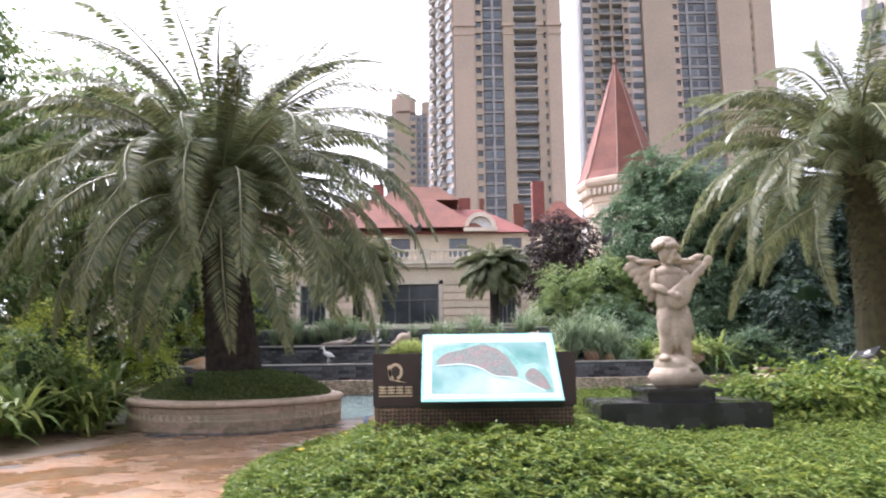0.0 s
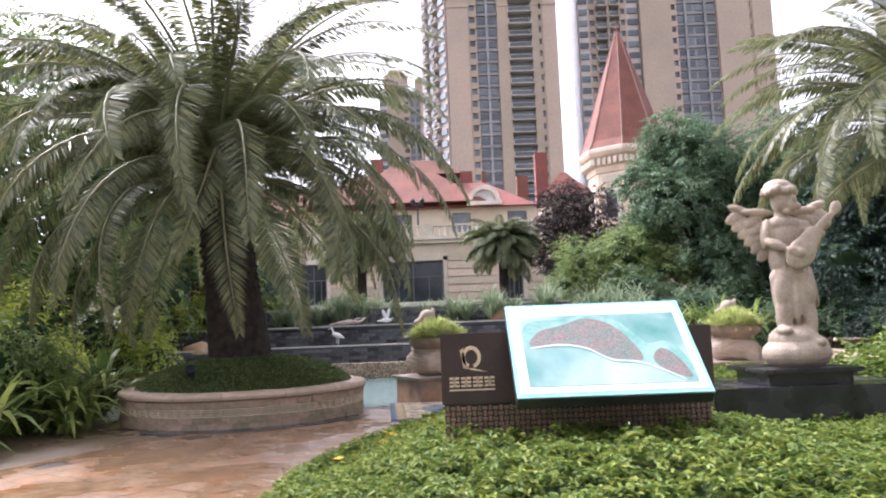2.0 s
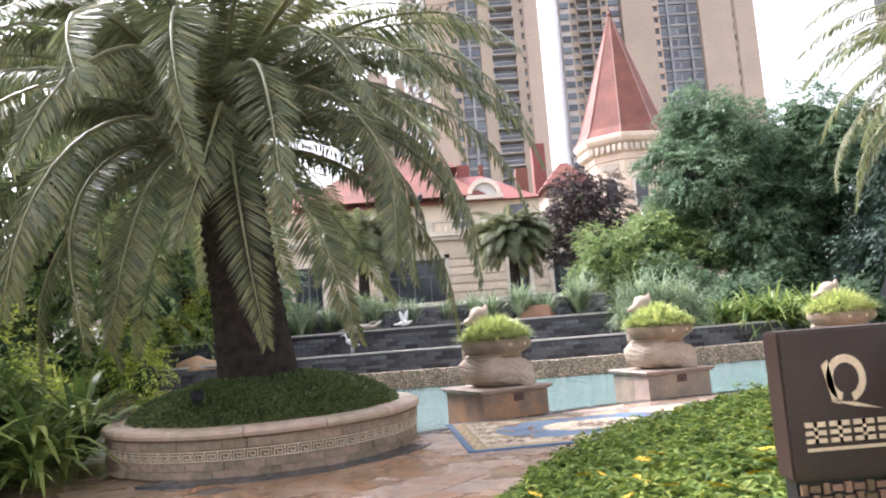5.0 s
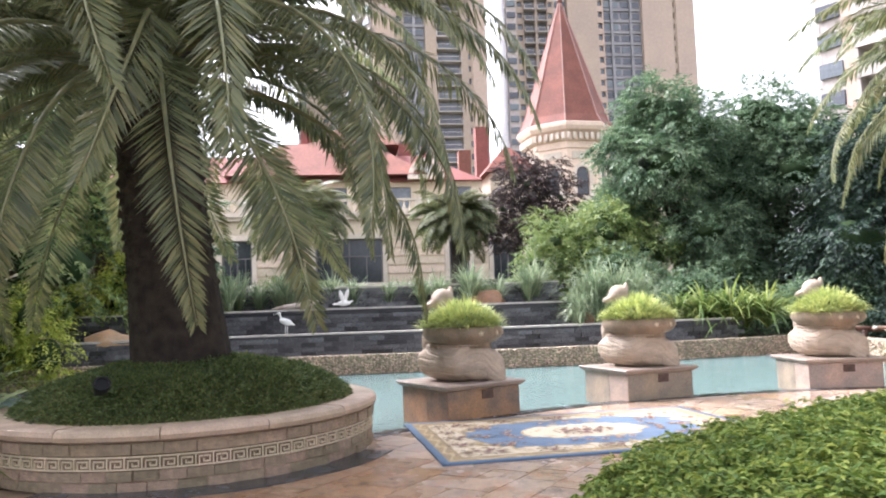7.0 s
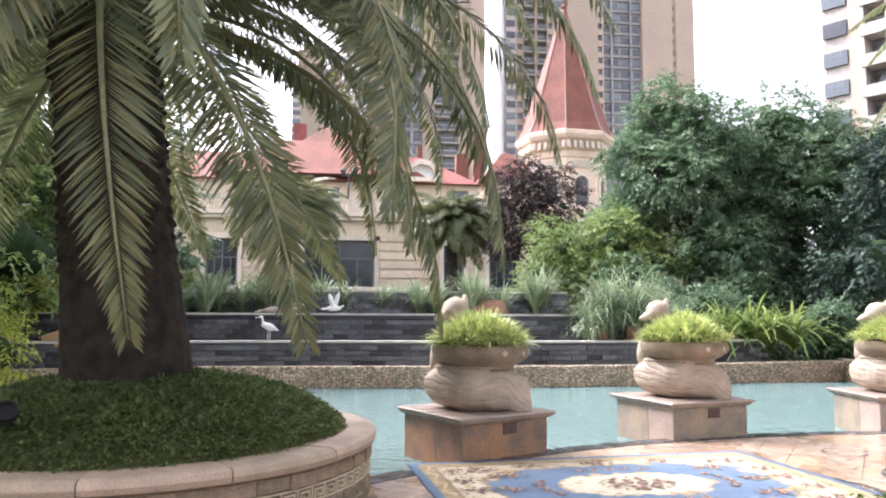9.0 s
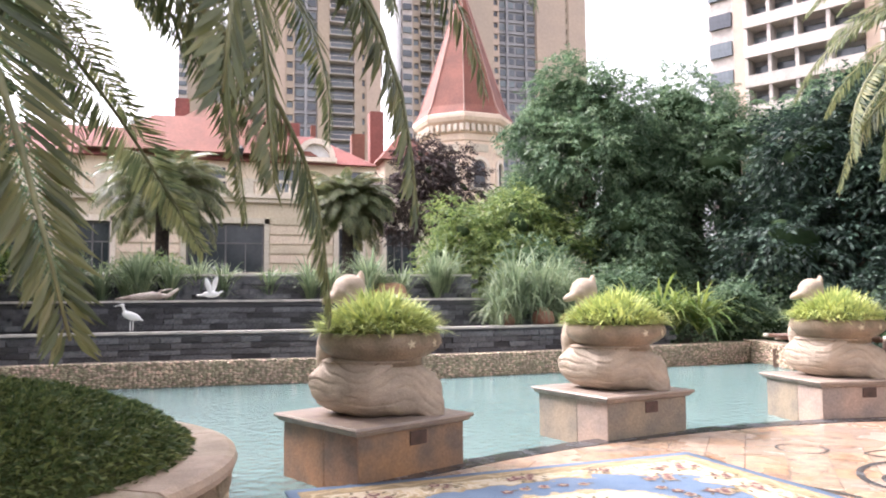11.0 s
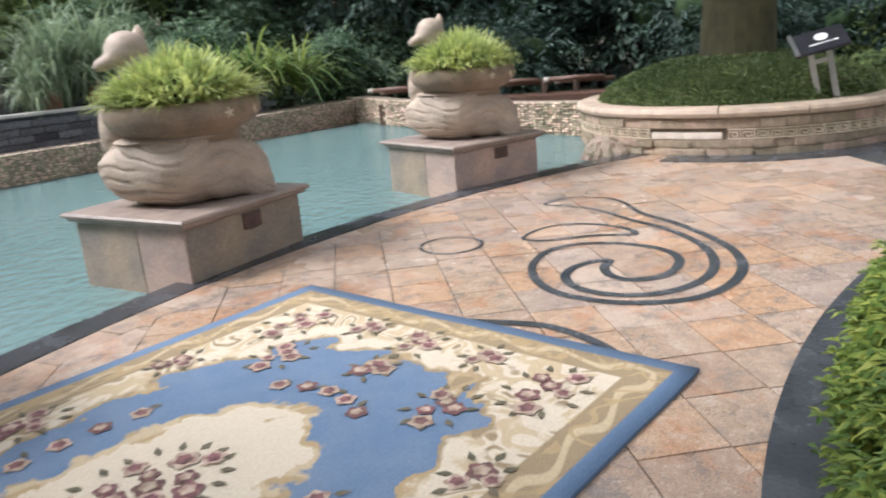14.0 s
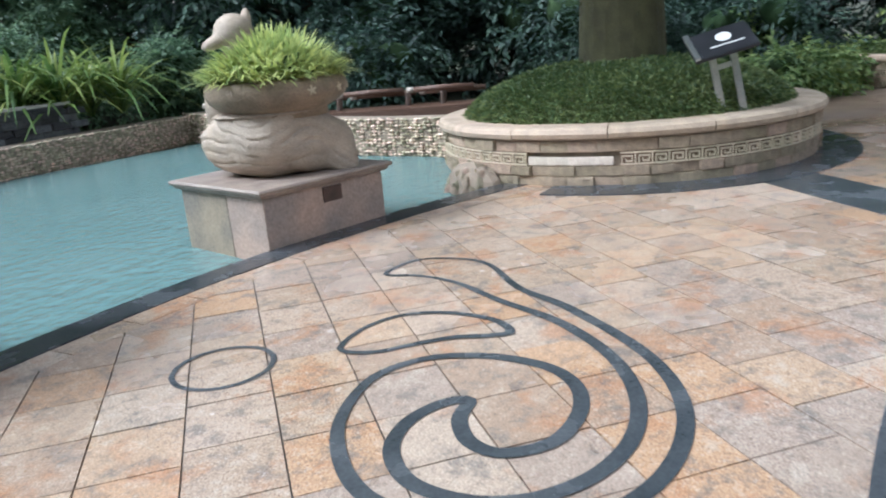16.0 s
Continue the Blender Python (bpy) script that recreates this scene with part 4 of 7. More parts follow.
def pot_grass(c, rz, label, seed):
    ob = thing("pot_grass", label, "plant", (*c, 1.20), rz, "grass in the duck planters")
    rg = np.random.default_rng(seed)
    k = 2500
    a, r = rg.uniform(0, 2 * math.pi, k), 0.50 * np.sqrt(rg.uniform(0, 1, k))
    q = r / 0.5
    b = np.stack([r * np.cos(a) + 0.04, r * np.sin(a) - 0.06, 0.05 + 0.20 * (1 - q * q)], 1)
    t = 0.12 + 0.85 * q ** 1.5
    a2 = a + rg.normal(0, 0.75, k)
    d = np.stack([np.cos(a2) * t, np.sin(a2) * t, np.full(k, 1.0)], 1) + rg.normal(0, 0.14, (k, 3))
    v, f = blades(b, d, 0.44 - 0.10 * q, 0.0135, 0.36 + 0.14 * q, 5)
    part("leaves", np_mesh("leaves", v, f, M["spider"]), ob, kind="stuff")
    # Dome under the blades, coloured dark for the shade in the gaps.
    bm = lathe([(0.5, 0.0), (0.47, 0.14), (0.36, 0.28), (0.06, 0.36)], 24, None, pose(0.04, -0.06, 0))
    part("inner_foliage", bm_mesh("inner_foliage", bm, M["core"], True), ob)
    return ob


for i, (cx, cy, rz, tint) in enumerate(((-0.88, 17.735, 26.0, "rust-stained "), (2.335, 18.79, 14.0, ""), (5.99, 19.01, -7.8, ""))):
    pedestal((cx, cy), rz, f"square {tint}brown stone pedestal standing in the pool edge", "pedestal_rust" if tint else "pedestal")
    duck_planter((cx, cy), rz, "sandstone planter carved as a sitting duck")
    pot_grass((cx, cy), rz, "bright lime green arching grass in the stone bowl", 50 + i)

# ---- pool walls and terraces ----
def wall_line(name, pts, z0, z1, thick, mat, label, per=6):
    """A standing wall along a curved line, of a thickness."""
    c = spline(pts, per)
    t = np.gradient(c, axis=0)
    nrm = unit(np.stack([-t[:, 1], t[:, 0], t[:, 0] * 0], 1))[:, :2]
    k = len(c)
    a, b = c, c + nrm * thick
    v = np.concatenate([np.c_[a, np.full(k, z0)], np.c_[a, np.full(k, z1)], np.c_[b, np.full(k, z1)], np.c_[b, np.full(k, z0)]])
    f = np.concatenate([np.array([(o * k + i, o * k + i + 1, (o + 1) * k + i + 1, (o + 1) * k + i) for i in range(k - 1)]) for o in range(3)])
    f = np.concatenate([f, [(0, k, 2 * k, 3 * k), (k - 1, 4 * k - 1, 3 * k - 1, 2 * k - 1)]])
    return solid(name, np_mesh(name, v, f, M[mat]), label, "wall", "structure"), c, nrm


def along(c, step):
    d = np.r_[0, np.cumsum(np.linalg.norm(np.diff(c, axis=0), axis=1))]
    s = np.arange(step / 2, d[-1], step)
    x, y = np.interp(s, d, c[:, 0]), np.interp(s, d, c[:, 1])
    x2, y2 = np.interp(s + 0.05, d, c[:, 0]), np.interp(s + 0.05, d, c[:, 1])
    x1, y1 = np.interp(s - 0.05, d, c[:, 0]), np.interp(s - 0.05, d, c[:, 1])
    return np.stack([x, y], 1), np.degrees(np.arctan2(y2 - y1, x2 - x1))


POOL_EDGE = [(-15.5, 23.6), (-10.5, 25.9), (-6.5, 26.6), (-3.4, 26.65), (1.0, 26.4), (5.0, 26.6), (8.0, 27.1), (11.9, 27.9)]
POOL_SIDE = [(11.9, 28.4), (11.4, 27.0), (10.75, 25.2), (10.2, 22.0), (10.2, 20.3), (9.9, 19.4)]
PEB_TOP = 0.38


def pebble_face(parent, c, z0, z1, seed, side=-1):
    """Rows of small stones on the face of a wall, as one mesh."""
    rg = np.random.default_rng(seed)
    base = np.array([(1, 0, 0), (0, 1, 0), (-1, 0, 0), (0, -1, 0), (0, 0, 1), (0, 0, -1)], float)
    tri = np.array([(0, 1, 4), (1, 2, 4), (2, 3, 4), (3, 0, 4), (1, 0, 5), (2, 1, 5), (3, 2, 5), (0, 3, 5)])
    vf = []
    z = z0
    while z < z1:
        p, a = along(c, 0.085)
        k = len(p)
        s = np.stack([rg.uniform(0.045, 0.075, k), rg.uniform(0.03, 0.05, k), rg.uniform(0.020, 0.030, k)], 1)
        ar = np.radians(a + rg.uniform(-12, 12, k))
        loc = base[None] * s[:, None]
        x = loc[..., 0] * np.cos(ar)[:, None] - loc[..., 1] * np.sin(ar)[:, None]
        y = loc[..., 0] * np.sin(ar)[:, None] + loc[..., 1] * np.cos(ar)[:, None]
        off = rg.uniform(-0.03, 0.03, k)
        v = np.stack([x + (p[:, 0] + off)[:, None], y + p[:, 1][:, None], loc[..., 2] + (z + rg.uniform(-0.01, 0.01, k))[:, None]], -1)
        vf.append((v.reshape(-1, 3), (tri[None] + 6 * np.arange(k)[:, None, None]).reshape(-1, 3)))
        z += 0.044
    v, f = merge(*vf)
    part("pebbles", np_mesh("pebbles", v, f, M["pebble"], True), parent, "small tan and cream pebbles set in rows", kind="stuff")


w, c, nr = wall_line("pool_wall_back", POOL_EDGE, -0.7, PEB_TOP, 0.9, "pebble_bed", "low pebble-faced wall along the far side of the pool")
pebble_face(w, c, WATER_Z - 0.02, PEB_TOP + 0.01, 3)
w, c, nr = wall_line("pool_wall_side", POOL_SIDE, -0.7, PEB_TOP + 0.05, 0.5, "pebble_bed", "pebble-faced wall closing the end of the pool")
pebble_face(w, c, WATER_Z - 0.02, PEB_TOP + 0.06, 4)


def slate_terrace(name, pts, z0, z1, label, parts, seed, bw=0.42, bh=0.13):
    rnd = random.Random(seed)
    w, c, nr = wall_line(name, pts, z0 - 0.5, z1 - 0.03, 0.3, "slate", label)
    cc = c + nr * -0.02
    wl_, c2, n2 = wall_line(name + "_coping", [tuple(q) for q in (c - nr * 0.05)[::3]], z1 - 0.03, z1 + 0.022, 0.40, "coping", "thin pale stone coping on the slate terrace")
    shapes = []
    for i in range(5):
        bm = box(-bw / 2 + 0.004, bw / 2 - 0.004, -0.02 - 0.012 * i, 0.03, 0.004, bh - 0.004, 0.005)
        shapes.append((bm_mesh("slate_block", bm, M["slate"]), 0.02 + 0.012 * i))
    rows = int((z1 - 0.03 - z0) / bh)
    vf, made = [], 0
    for r in range(rows):
        p, a = along(cc, bw)
        for i in range(len(p)):
            m = pose(p[i][0], p[i][1], z0 + r * bh, 0, 0, a[i]) @ pose((r % 2) * bw / 2, 0, 0)
            if parts and -7 < p[i][0] < 9 and made < 290:
                part("slate_block", rnd.choice(shapes)[0], w, m=m)
                made += 1
            else:
                d = rnd.choice(shapes)[1]
                b = np.array([m @ Vector(q) for q in ((-bw / 2 + .004, -d, .004), (bw / 2 - .004, -d, .004), (bw / 2 - .004, -d, bh - .004), (-bw / 2 + .004, -d, bh - .004), (-bw / 2 + .004, .03, .004), (bw / 2 - .004, .03, .004), (bw / 2 - .004, .03, bh - .004), (-bw / 2 + .004, .03, bh - .004))])
                vf.append((b, np.array([(0, 1, 2, 3), (3, 2, 6, 7), (0, 4, 5, 1), (0, 3, 7, 4), (1, 5, 6, 2)])))
    if vf:
        v, f = merge(*vf)
        part("slate_blocks", np_mesh("slate_blocks", v, f, M["slate_rest"]), w, kind="stuff")
    return w


TERRACE_1 = [(-15.5, 24.2), (-10.4, 26.6), (-6.8, 27.3), (-4, 27.4), (1.0, 27.15), (5.0, 27.4), (9.3, 28.3)]
TERRACE_2 = [(-16, 31.2), (-9, 29.9), (-4, 29.1), (1.0, 28.7), (5.6, 28.8)]
TERRACE_3 = [(-14, 32.6), (-8, 31.3), (-2, 30.5), (4.3, 30.3)]
slate_terrace("terrace_wall_low", TERRACE_1, 0.36, 0.97, "low terrace wall of split dark slate blocks", True, 21)
slate_terrace("terrace_wall_middle", TERRACE_2, 0.98, 1.66, "middle terrace wall of split dark slate blocks", True, 22)
slate_terrace("terrace_wall_top", TERRACE_3, 1.70, 2.34, "top terrace wall of split dark slate blocks", False, 23)
# terrace fill behind each wall
for nm, pts, z, dep in (("terrace_soil_low", TERRACE_1, 0.80, 3.2), ("terrace_soil_middle", TERRACE_2, 1.50, 1.6), ("terrace_soil_top", TERRACE_3, 2.20, 9.0)):
    wall_line(nm, [(x, y + 0.25) for x, y in pts], -0.5, z, dep, "soil", "dark planting soil on the terrace")

# ---- information sign ----
sign = thing("information_sign", "dark bronze information stand with a tilted aqua-edged site map", "sign", (0.27, 7.60, 0))
part("board", bm_mesh("board", box(-1.0, 1.05, -0.10, 0.02, 0.92, 1.45, 0.008), M["signdark"]), sign, "dark bronze board")
part("base", bm_mesh("base", box(-0.98, 1.02, -0.07, 0.01, 0.0, 0.92), M["black"]), sign, "dark base behind woven strips")
bm = bmesh.new()
for i in range(50):
    for j in range(11):
        x, z = -0.98 + 0.04 * i, 0.47 + 0.04 * j
        if (i + j) % 2:
            add_box(bm, x, x + 0.038, -0.085, -0.072, z + 0.008, z + 0.030)
        else:
            add_box(bm, x + 0.008, x + 0.030, -0.088, -0.075, z, z + 0.039)
part("woven_lattice", bm_mesh("woven_lattice", bm, M["weave"]), sign, "woven brown lattice", kind="stuff")
tilt = math.degrees(math.atan2(0.62, 0.68))
panel = part("map_case", bm_mesh("map_case", box(-0.665, 0.665, -0.47, 0.47, -0.09, 0.0, 0.006), M["black"]), sign, "black tilted case", pose(0.17, -0.33, 1.315, tilt, 0, 0))
part("acrylic_edge", bm_mesh("acrylic_edge", box(-0.665, 0.665, -0.47, 0.47, 0.002, 0.016, 0.003), M["aqua"]), panel, "glossy aqua acrylic edge")
part("map_sheet", bm_mesh("map_sheet", box(-0.635, 0.635, -0.44, 0.44, 0.016, 0.020), M["mapwhite"]), panel, "white printed map sheet")


def flat_shape(pts, z, per=6, closed=True):
    c = spline(pts, per, closed)
    bm = bmesh.new()
    bm.faces.new([bm.verts.new((x, y, z)) for x, y in c])
    bmesh.ops.triangulate(bm, faces=bm.faces[:])
    return bm


part("map_water", bm_mesh("map_water", box(-0.57, 0.59, -0.38, 0.33, 0.0195, 0.0225), M["mapgreen"]), panel, "printed sea in aqua green")
part("map_town", bm_mesh("map_town", flat_shape([(-0.52, 0.02), (-0.44, 0.16), (-0.27, 0.22), (-0.08, 0.29), (0.09, 0.22), (0.20, 0.06), (0.26, -0.15), (0.10, -0.165), (-0.03, -0.10), (-0.14, -0.02), (-0.30, 0.01)], 0.0245), M["maptown"]), panel, "printed pink and grey town plan")
part("map_town", bm_mesh("map_town", flat_shape([(0.33, -0.14), (0.41, -0.05), (0.50, -0.14), (0.56, -0.33), (0.46, -0.31), (0.36, -0.23)], 0.0245), M["maptown"]), panel)
part("map_shore", bm_mesh("map_shore", flat_shape([(-0.55, 0.01), (-0.52, 0.26), (-0.25, 0.29), (-0.06, 0.325), (0.15, 0.25), (0.27, 0.08), (0.33, 0.0), (0.46, 0.02), (0.56, -0.12), (0.585, -0.36), (0.48, -0.35), (0.30, -0.19), (0.06, -0.18), (-0.14, -0.03), (-0.32, 0.0)], 0.0235), M["mapshore"]), panel, "printed green land round the town")
bm = bmesh.new()
c = spline([(-0.52, -0.01), (-0.30, 0.015), (-0.12, -0.03), (0.04, -0.15), (0.22, -0.18), (0.36, -0.26), (0.50, -0.36)], 6)
for a, b in zip(c, c[1:]):
    bm.faces.new([bm.verts.new((q[0], q[1] + o, 0.0265)) for q, o in ((a, -0.008), (b, -0.008), (b, 0.008), (a, 0.008))])
part("map_coast", bm_mesh("map_coast", bm, M["mapwhite"]), panel, "pale printed coast road")
# plain emblem and bars for the lettering
bm = bmesh.new()
for i in range(24):
    a0, a1 = radians(-75 + i * 13.5), radians(-75 + (i + 1) * 13.5)
    ro, ri = 0.085, 0.055
    bm.faces.new([bm.verts.new((r * math.cos(a) * 0.85, 0, r * math.sin(a))) for r, a in ((ri, a0), (ro, a0), (ro, a1), (ri, a1))])
bm.faces.new([bm.verts.new(q) for q in ((-0.085, 0, 0.05), (-0.06, 0, 0.07), (-0.035, 0, -0.09), (-0.06, 0, -0.08))])
bm.faces.new([bm.verts.new(q) for q in ((-0.07, 0, -0.075), (0.02, 0, -0.085), (0.12, 0, -0.115), (0.02, 0, -0.10))])
part("emblem", bm_mesh("emblem", bm, M["gilt"]), sign, "plain pale gold emblem", pose(-0.77, -0.104, 1.27))
bm = bmesh.new()
for i in range(4):
    x = -0.17 + i * 0.088
    for z0, z1 in ((0.0, 0.016), (0.028, 0.044), (0.056, 0.074)):
        add_box(bm, x, x + 0.074, -0.003, 0, z0, z1)
    add_box(bm, x + 0.03, x + 0.044, -0.003, 0, 0.0, 0.074)
add_box(bm, -0.17, 0.17, -0.003, 0, -0.028, -0.016)
part("lettering", bm_mesh("lettering", bm, M["gilt"]), sign, "pale gold bars of unreadable lettering", pose(-0.77, -0.102, 1.05))

# ---- cherub statue on its plinth ----
plinth = thing("statue_plinth", "wet black slate plinth with a stepped top", "plinth", (2.95, 9.72, 0))
part("base", bm_mesh("base", box(-1.05, 1.05, -0.6, 0.6, 0.0, 0.80, 0.02), M["blackstone"]), plinth)
part("slab", bm_mesh("slab", box(-0.42, 0.42, -0.42, 0.42, 0.80, 0.92, 0.01), M["blackstone"]), plinth)
part("slab", bm_mesh("slab", box(-0.5, 0.5, -0.5, 0.5, 0.92, 0.965, 0.01), M["blackstone"]), plinth)
BODY = [((0.0, 0, 0.12), (0.37, 0.33, 0.17), (0, 0, 0)), ((-0.02, 0, 0.25), (0.27, 0.25, 0.14), (0, 0, 0)), ((0.12, -0.05, 0.20), (0.22, 0.2, 0.12), (0, 12, 0)),
        ((-0.12, -0.04, 0.50), (0.085, 0.09, 0.24), (0, 2, 0)), ((0.15, -0.05, 0.46), (0.085, 0.09, 0.26), (0, -2, 0)), ((-0.115, -0.06, 0.72), (0.098, 0.09, 0.19), (0, 0, 0)), ((0.14, -0.07, 0.72), (0.098, 0.09, 0.19), (0, 0, 0)),
        ((-0.17, -0.14, 0.34), (0.065, 0.13, 0.045), (0, 0, 18)), ((0.19, -0.17, 0.22), (0.065, 0.13, 0.045), (0, 0, -14)),
        ((0.02, -0.02, 0.56), (0.06, 0.06, 0.22), (0, 0, 0)), ((0.0, 0.05, 0.55), (0.17, 0.10, 0.30), (0, 0, 0)),
        ((0.0, 0, 0.84), (0.225, 0.15, 0.15), (0, 0, 0)), ((-0.02, 0.0, 1.02), (0.20, 0.135, 0.20), (0, 0, 0)), ((-0.03, 0.0, 1.22), (0.19, 0.125, 0.20), (0, 0, 0)), ((-0.03, 0.0, 1.36), (0.20, 0.11, 0.085), (0, 0, 0)),
        ((0.25, 0.02, 0.74), (0.035, 0.06, 0.20), (0, -10, 0)), ((0.20, 0.03, 0.90), (0.04, 0.07, 0.16), (0, -20, 0)),
        ((-0.235, -0.02, 1.27), (0.062, 0.07, 0.15), (0, 8, 0)), ((-0.17, -0.13, 1.15), (0.13, 0.055, 0.052), (0, 24, -25)), ((-0.01, -0.21, 1.08), (0.085, 0.045, 0.05), (0, 20, 0)), ((0.04, -0.24, 1.06), (0.045, 0.035, 0.045), (0, 0, 0)),
        ((0.19, -0.03, 1.31), (0.075, 0.075, 0.09), (0, -35, 0)), ((0.27, -0.10, 1.26), (0.12, 0.05, 0.05), (0, 10, 0)), ((0.38, -0.15, 1.34), (0.06, 0.045, 0.05), (0, -40, 0)),
        ((0.07, -0.19, 1.06), (0.19, 0.05, 0.14), (0, -36, 0)), ((0.16, -0.18, 1.17), (0.19, 0.04, 0.10), (0, -40, 0)), ((0.33, -0.17, 1.33), (0.22, 0.026, 0.045), (0, -40, 0)), ((0.49, -0.16, 1.48), (0.075, 0.03, 0.06), (0, -48, 0)),
        ((-0.04, 0.0, 1.45), (0.075, 0.075, 0.09), (0, 0, 0)), ((-0.03, -0.03, 1.60), (0.125, 0.135, 0.15), (0, 0, 8)), ((0.03, -0.10, 1.54), (0.085, 0.085, 0.075), (0, 0, 0)), ((-0.05, 0.0, 1.72), (0.165, 0.16, 0.085), (0, 4, 0)), ((0.05, -0.18, 1.59), (0.024, 0.024, 0.03), (0, 0, 0)), ((0.09, -0.12, 1.52), (0.05, 0.05, 0.04), (0, 0, 0)), ((-0.02, -0.12, 1.47), (0.04, 0.04, 0.03), (0, 0, 0))]
for i in range(9):
    a = radians(-170 + 25 * i)
    BODY.append(((0.02 + 0.19 * math.cos(a), 0.02 + 0.13 * math.sin(a), 0.70 - 0.05 * (i % 2)), (0.05, 0.045, 0.24 + 0.03 * (i % 3)), (0, 4 * math.cos(a), 0)))
for i in range(16):
    a = 2 * math.pi * i / 16
    BODY.append(((-0.05 + 0.16 * math.cos(a), -0.01 + 0.155 * math.sin(a), 1.665 + 0.012 * (i % 3)), (0.042, 0.042, 0.042), (0, 0, 0)))
for sx, reach in ((-1, 0.80), (1, 0.78)):
    BODY += [((sx * 0.30 * reach - 0.03, 0.10, 1.50), (0.24 * reach, 0.045, 0.042), (0, sx * -4, 0)), ((sx * 0.56 * reach - 0.03, 0.14, 1.55), (0.12, 0.04, 0.04), (0, sx * -14, 0))]
    for j in range(6):
        BODY.append(((sx * (0.60 - 0.075 * j) * reach - 0.03, 0.14 - 0.006 * j, 1.46 - 0.072 * j), (0.16 * reach, 0.022, 0.062), (0, sx * (20 + 4 * j), 0)))
    for j in range(4):
        BODY.append(((sx * (0.36 - 0.06 * j) * reach - 0.03, 0.11, 1.42 - 0.08 * j), (0.15 * reach, 0.03, 0.055), (0, sx * 25, 0)))
stat = blobs("cherub_statue", BODY, M["statue"], 0.011, 2)
stat.materials.clear()
stat.materials.append(M["statue"])
solid("cherub_statue", stat, "pink sandstone winged cherub statue playing a lute on a rock", "statue", m=pose(3.01, 9.70, 0.965, 0, 0, -6) @ Matrix.Diagonal((0.93, 1.0, 1.10, 1)))

# ---- notice board in the far bed ----
board = thing("notice_board", "small tilted black notice board on two steel legs", "sign", (9.24, 15.92, 0.60))
board.matrix_world = pose(9.24, 15.92, 0.60, 0, 0, -62) @ pose(0, 0, 0, 6, -13, 0)
for x in (-0.10, 0.10):
    part("leg", bm_mesh("leg", box(x - 0.034, x + 0.034, -0.02, 0.02, -0.12, 0.66, 0.006), M["steel"]), board, "flat pale steel leg")
part("crossbar", bm_mesh("crossbar", box(-0.07, 0.07, -0.012, 0.012, 0.42, 0.47), M["steel"]), board)
pl = part("panel", bm_mesh("panel", box(-0.30, 0.30, -0.22, 0.22, -0.02, 0.02, 0.008), M["black"]), board, "tilted black panel", pose(0, -0.02, 0.68, 24, 0, 0))
part("emblem", bm_mesh("emblem", lathe([(0.075, 0.021), (0.075, 0.0235)], 24, None, Matrix.Translation((0.04, 0.05, 0))), M["white"]), pl, "white round emblem")
part("lettering", bm_mesh("lettering", box(-0.12, 0.2, -0.09, -0.07, 0.021, 0.0235), M["white"]), pl)
part("lettering", bm_mesh("lettering", box(-0.30, -0.25, -0.22, 0.22, 0.021, 0.045), M["steel"]), pl, "raised pale metal strip")

spot = thing("ground_spotlight", "small black ground spotlight in the grass mound", "lamp", (-5.0, 14.5, 0.83))
part("housing", bm_mesh("housing", lathe([(0.07, -0.06), (0.085, 0.05), (0.085, 0.1), (0.07, 0.1), (0.065, 0.07)], 16, None, pose(0, 0, 0.06, 50, 0, 20)), M["black"]), spot)
part("stake", bm_mesh("stake", tube(bmesh.new(), [(0, 0, -0.12), (0, 0, 0.05)], [0.015, 0.015], 6), M["black"]), spot)
pipe = thing("low_pipe_rail", "low white pipe rail beside the path", "rail", (18.4, 17.5, 0), -30)
part("rail", bm_mesh("rail", tube(bmesh.new(), [(-0.7, 0, 0.5), (0.7, 0, 0.5)], [0.03, 0.03], 8), M["white"], True), pipe)
for x in (-0.6, 0.6):
    part("post", bm_mesh("post", tube(bmesh.new(), [(x, 0, 0), (x, 0, 0.5)], [0.025, 0.025], 8), M["white"], True), pipe)

# ---- rug ----
rm_ = bpy.data.materials.new("blue_cream_rug")
rm_.use_nodes = True
n, l = rm_.node_tree.nodes, rm_.node_tree.links
p = n["Principled BSDF"]
p.inputs["Roughness"].default_value = 0.85
tc, sep = n.new("ShaderNodeTexCoord"), n.new("ShaderNodeSeparateXYZ")
nz, nf = n.new("ShaderNodeTexNoise"), n.new("ShaderNodeTexNoise")
nz.inputs["Scale"].default_value, nz.inputs["Detail"].default_value = 5.0, 4
nf.inputs["Scale"].default_value = 120
l.new(tc.outputs["Object"], nz.inputs["Vector"])
l.new(tc.outputs["Object"], nf.inputs["Vector"])
l.new(tc.outputs["Object"], sep.inputs[0])


def math_node(op, a, b=None, clamp=False):
    m = n.new("ShaderNodeMath")
    m.operation, m.use_clamp = op, clamp
    for i, q in enumerate((a, b)):
        if q is None:
            continue
        if isinstance(q, (int, float)):
            m.inputs[i].default_value = q
        else:
            l.new(q, m.inputs[i])
    return m.outputs[0]


def step_node(v, lo, hi):
    m = n.new("ShaderNodeMapRange")
    m.inputs["From Min"].default_value, m.inputs["From Max"].default_value = lo, hi
    l.new(v, m.inputs["Value"])
    return m.outputs[0]


def blend(fac, a, b):
    m = n.new("ShaderNodeMix")
    m.data_type = "RGBA"
    l.new(fac, m.inputs[0])
    for i, q in ((6, a), (7, b)):
        if isinstance(q, tuple):
            m.inputs[i].default_value = (*q, 1)
        else:
            l.new(q, m.inputs[i])
    return m.outputs[2]


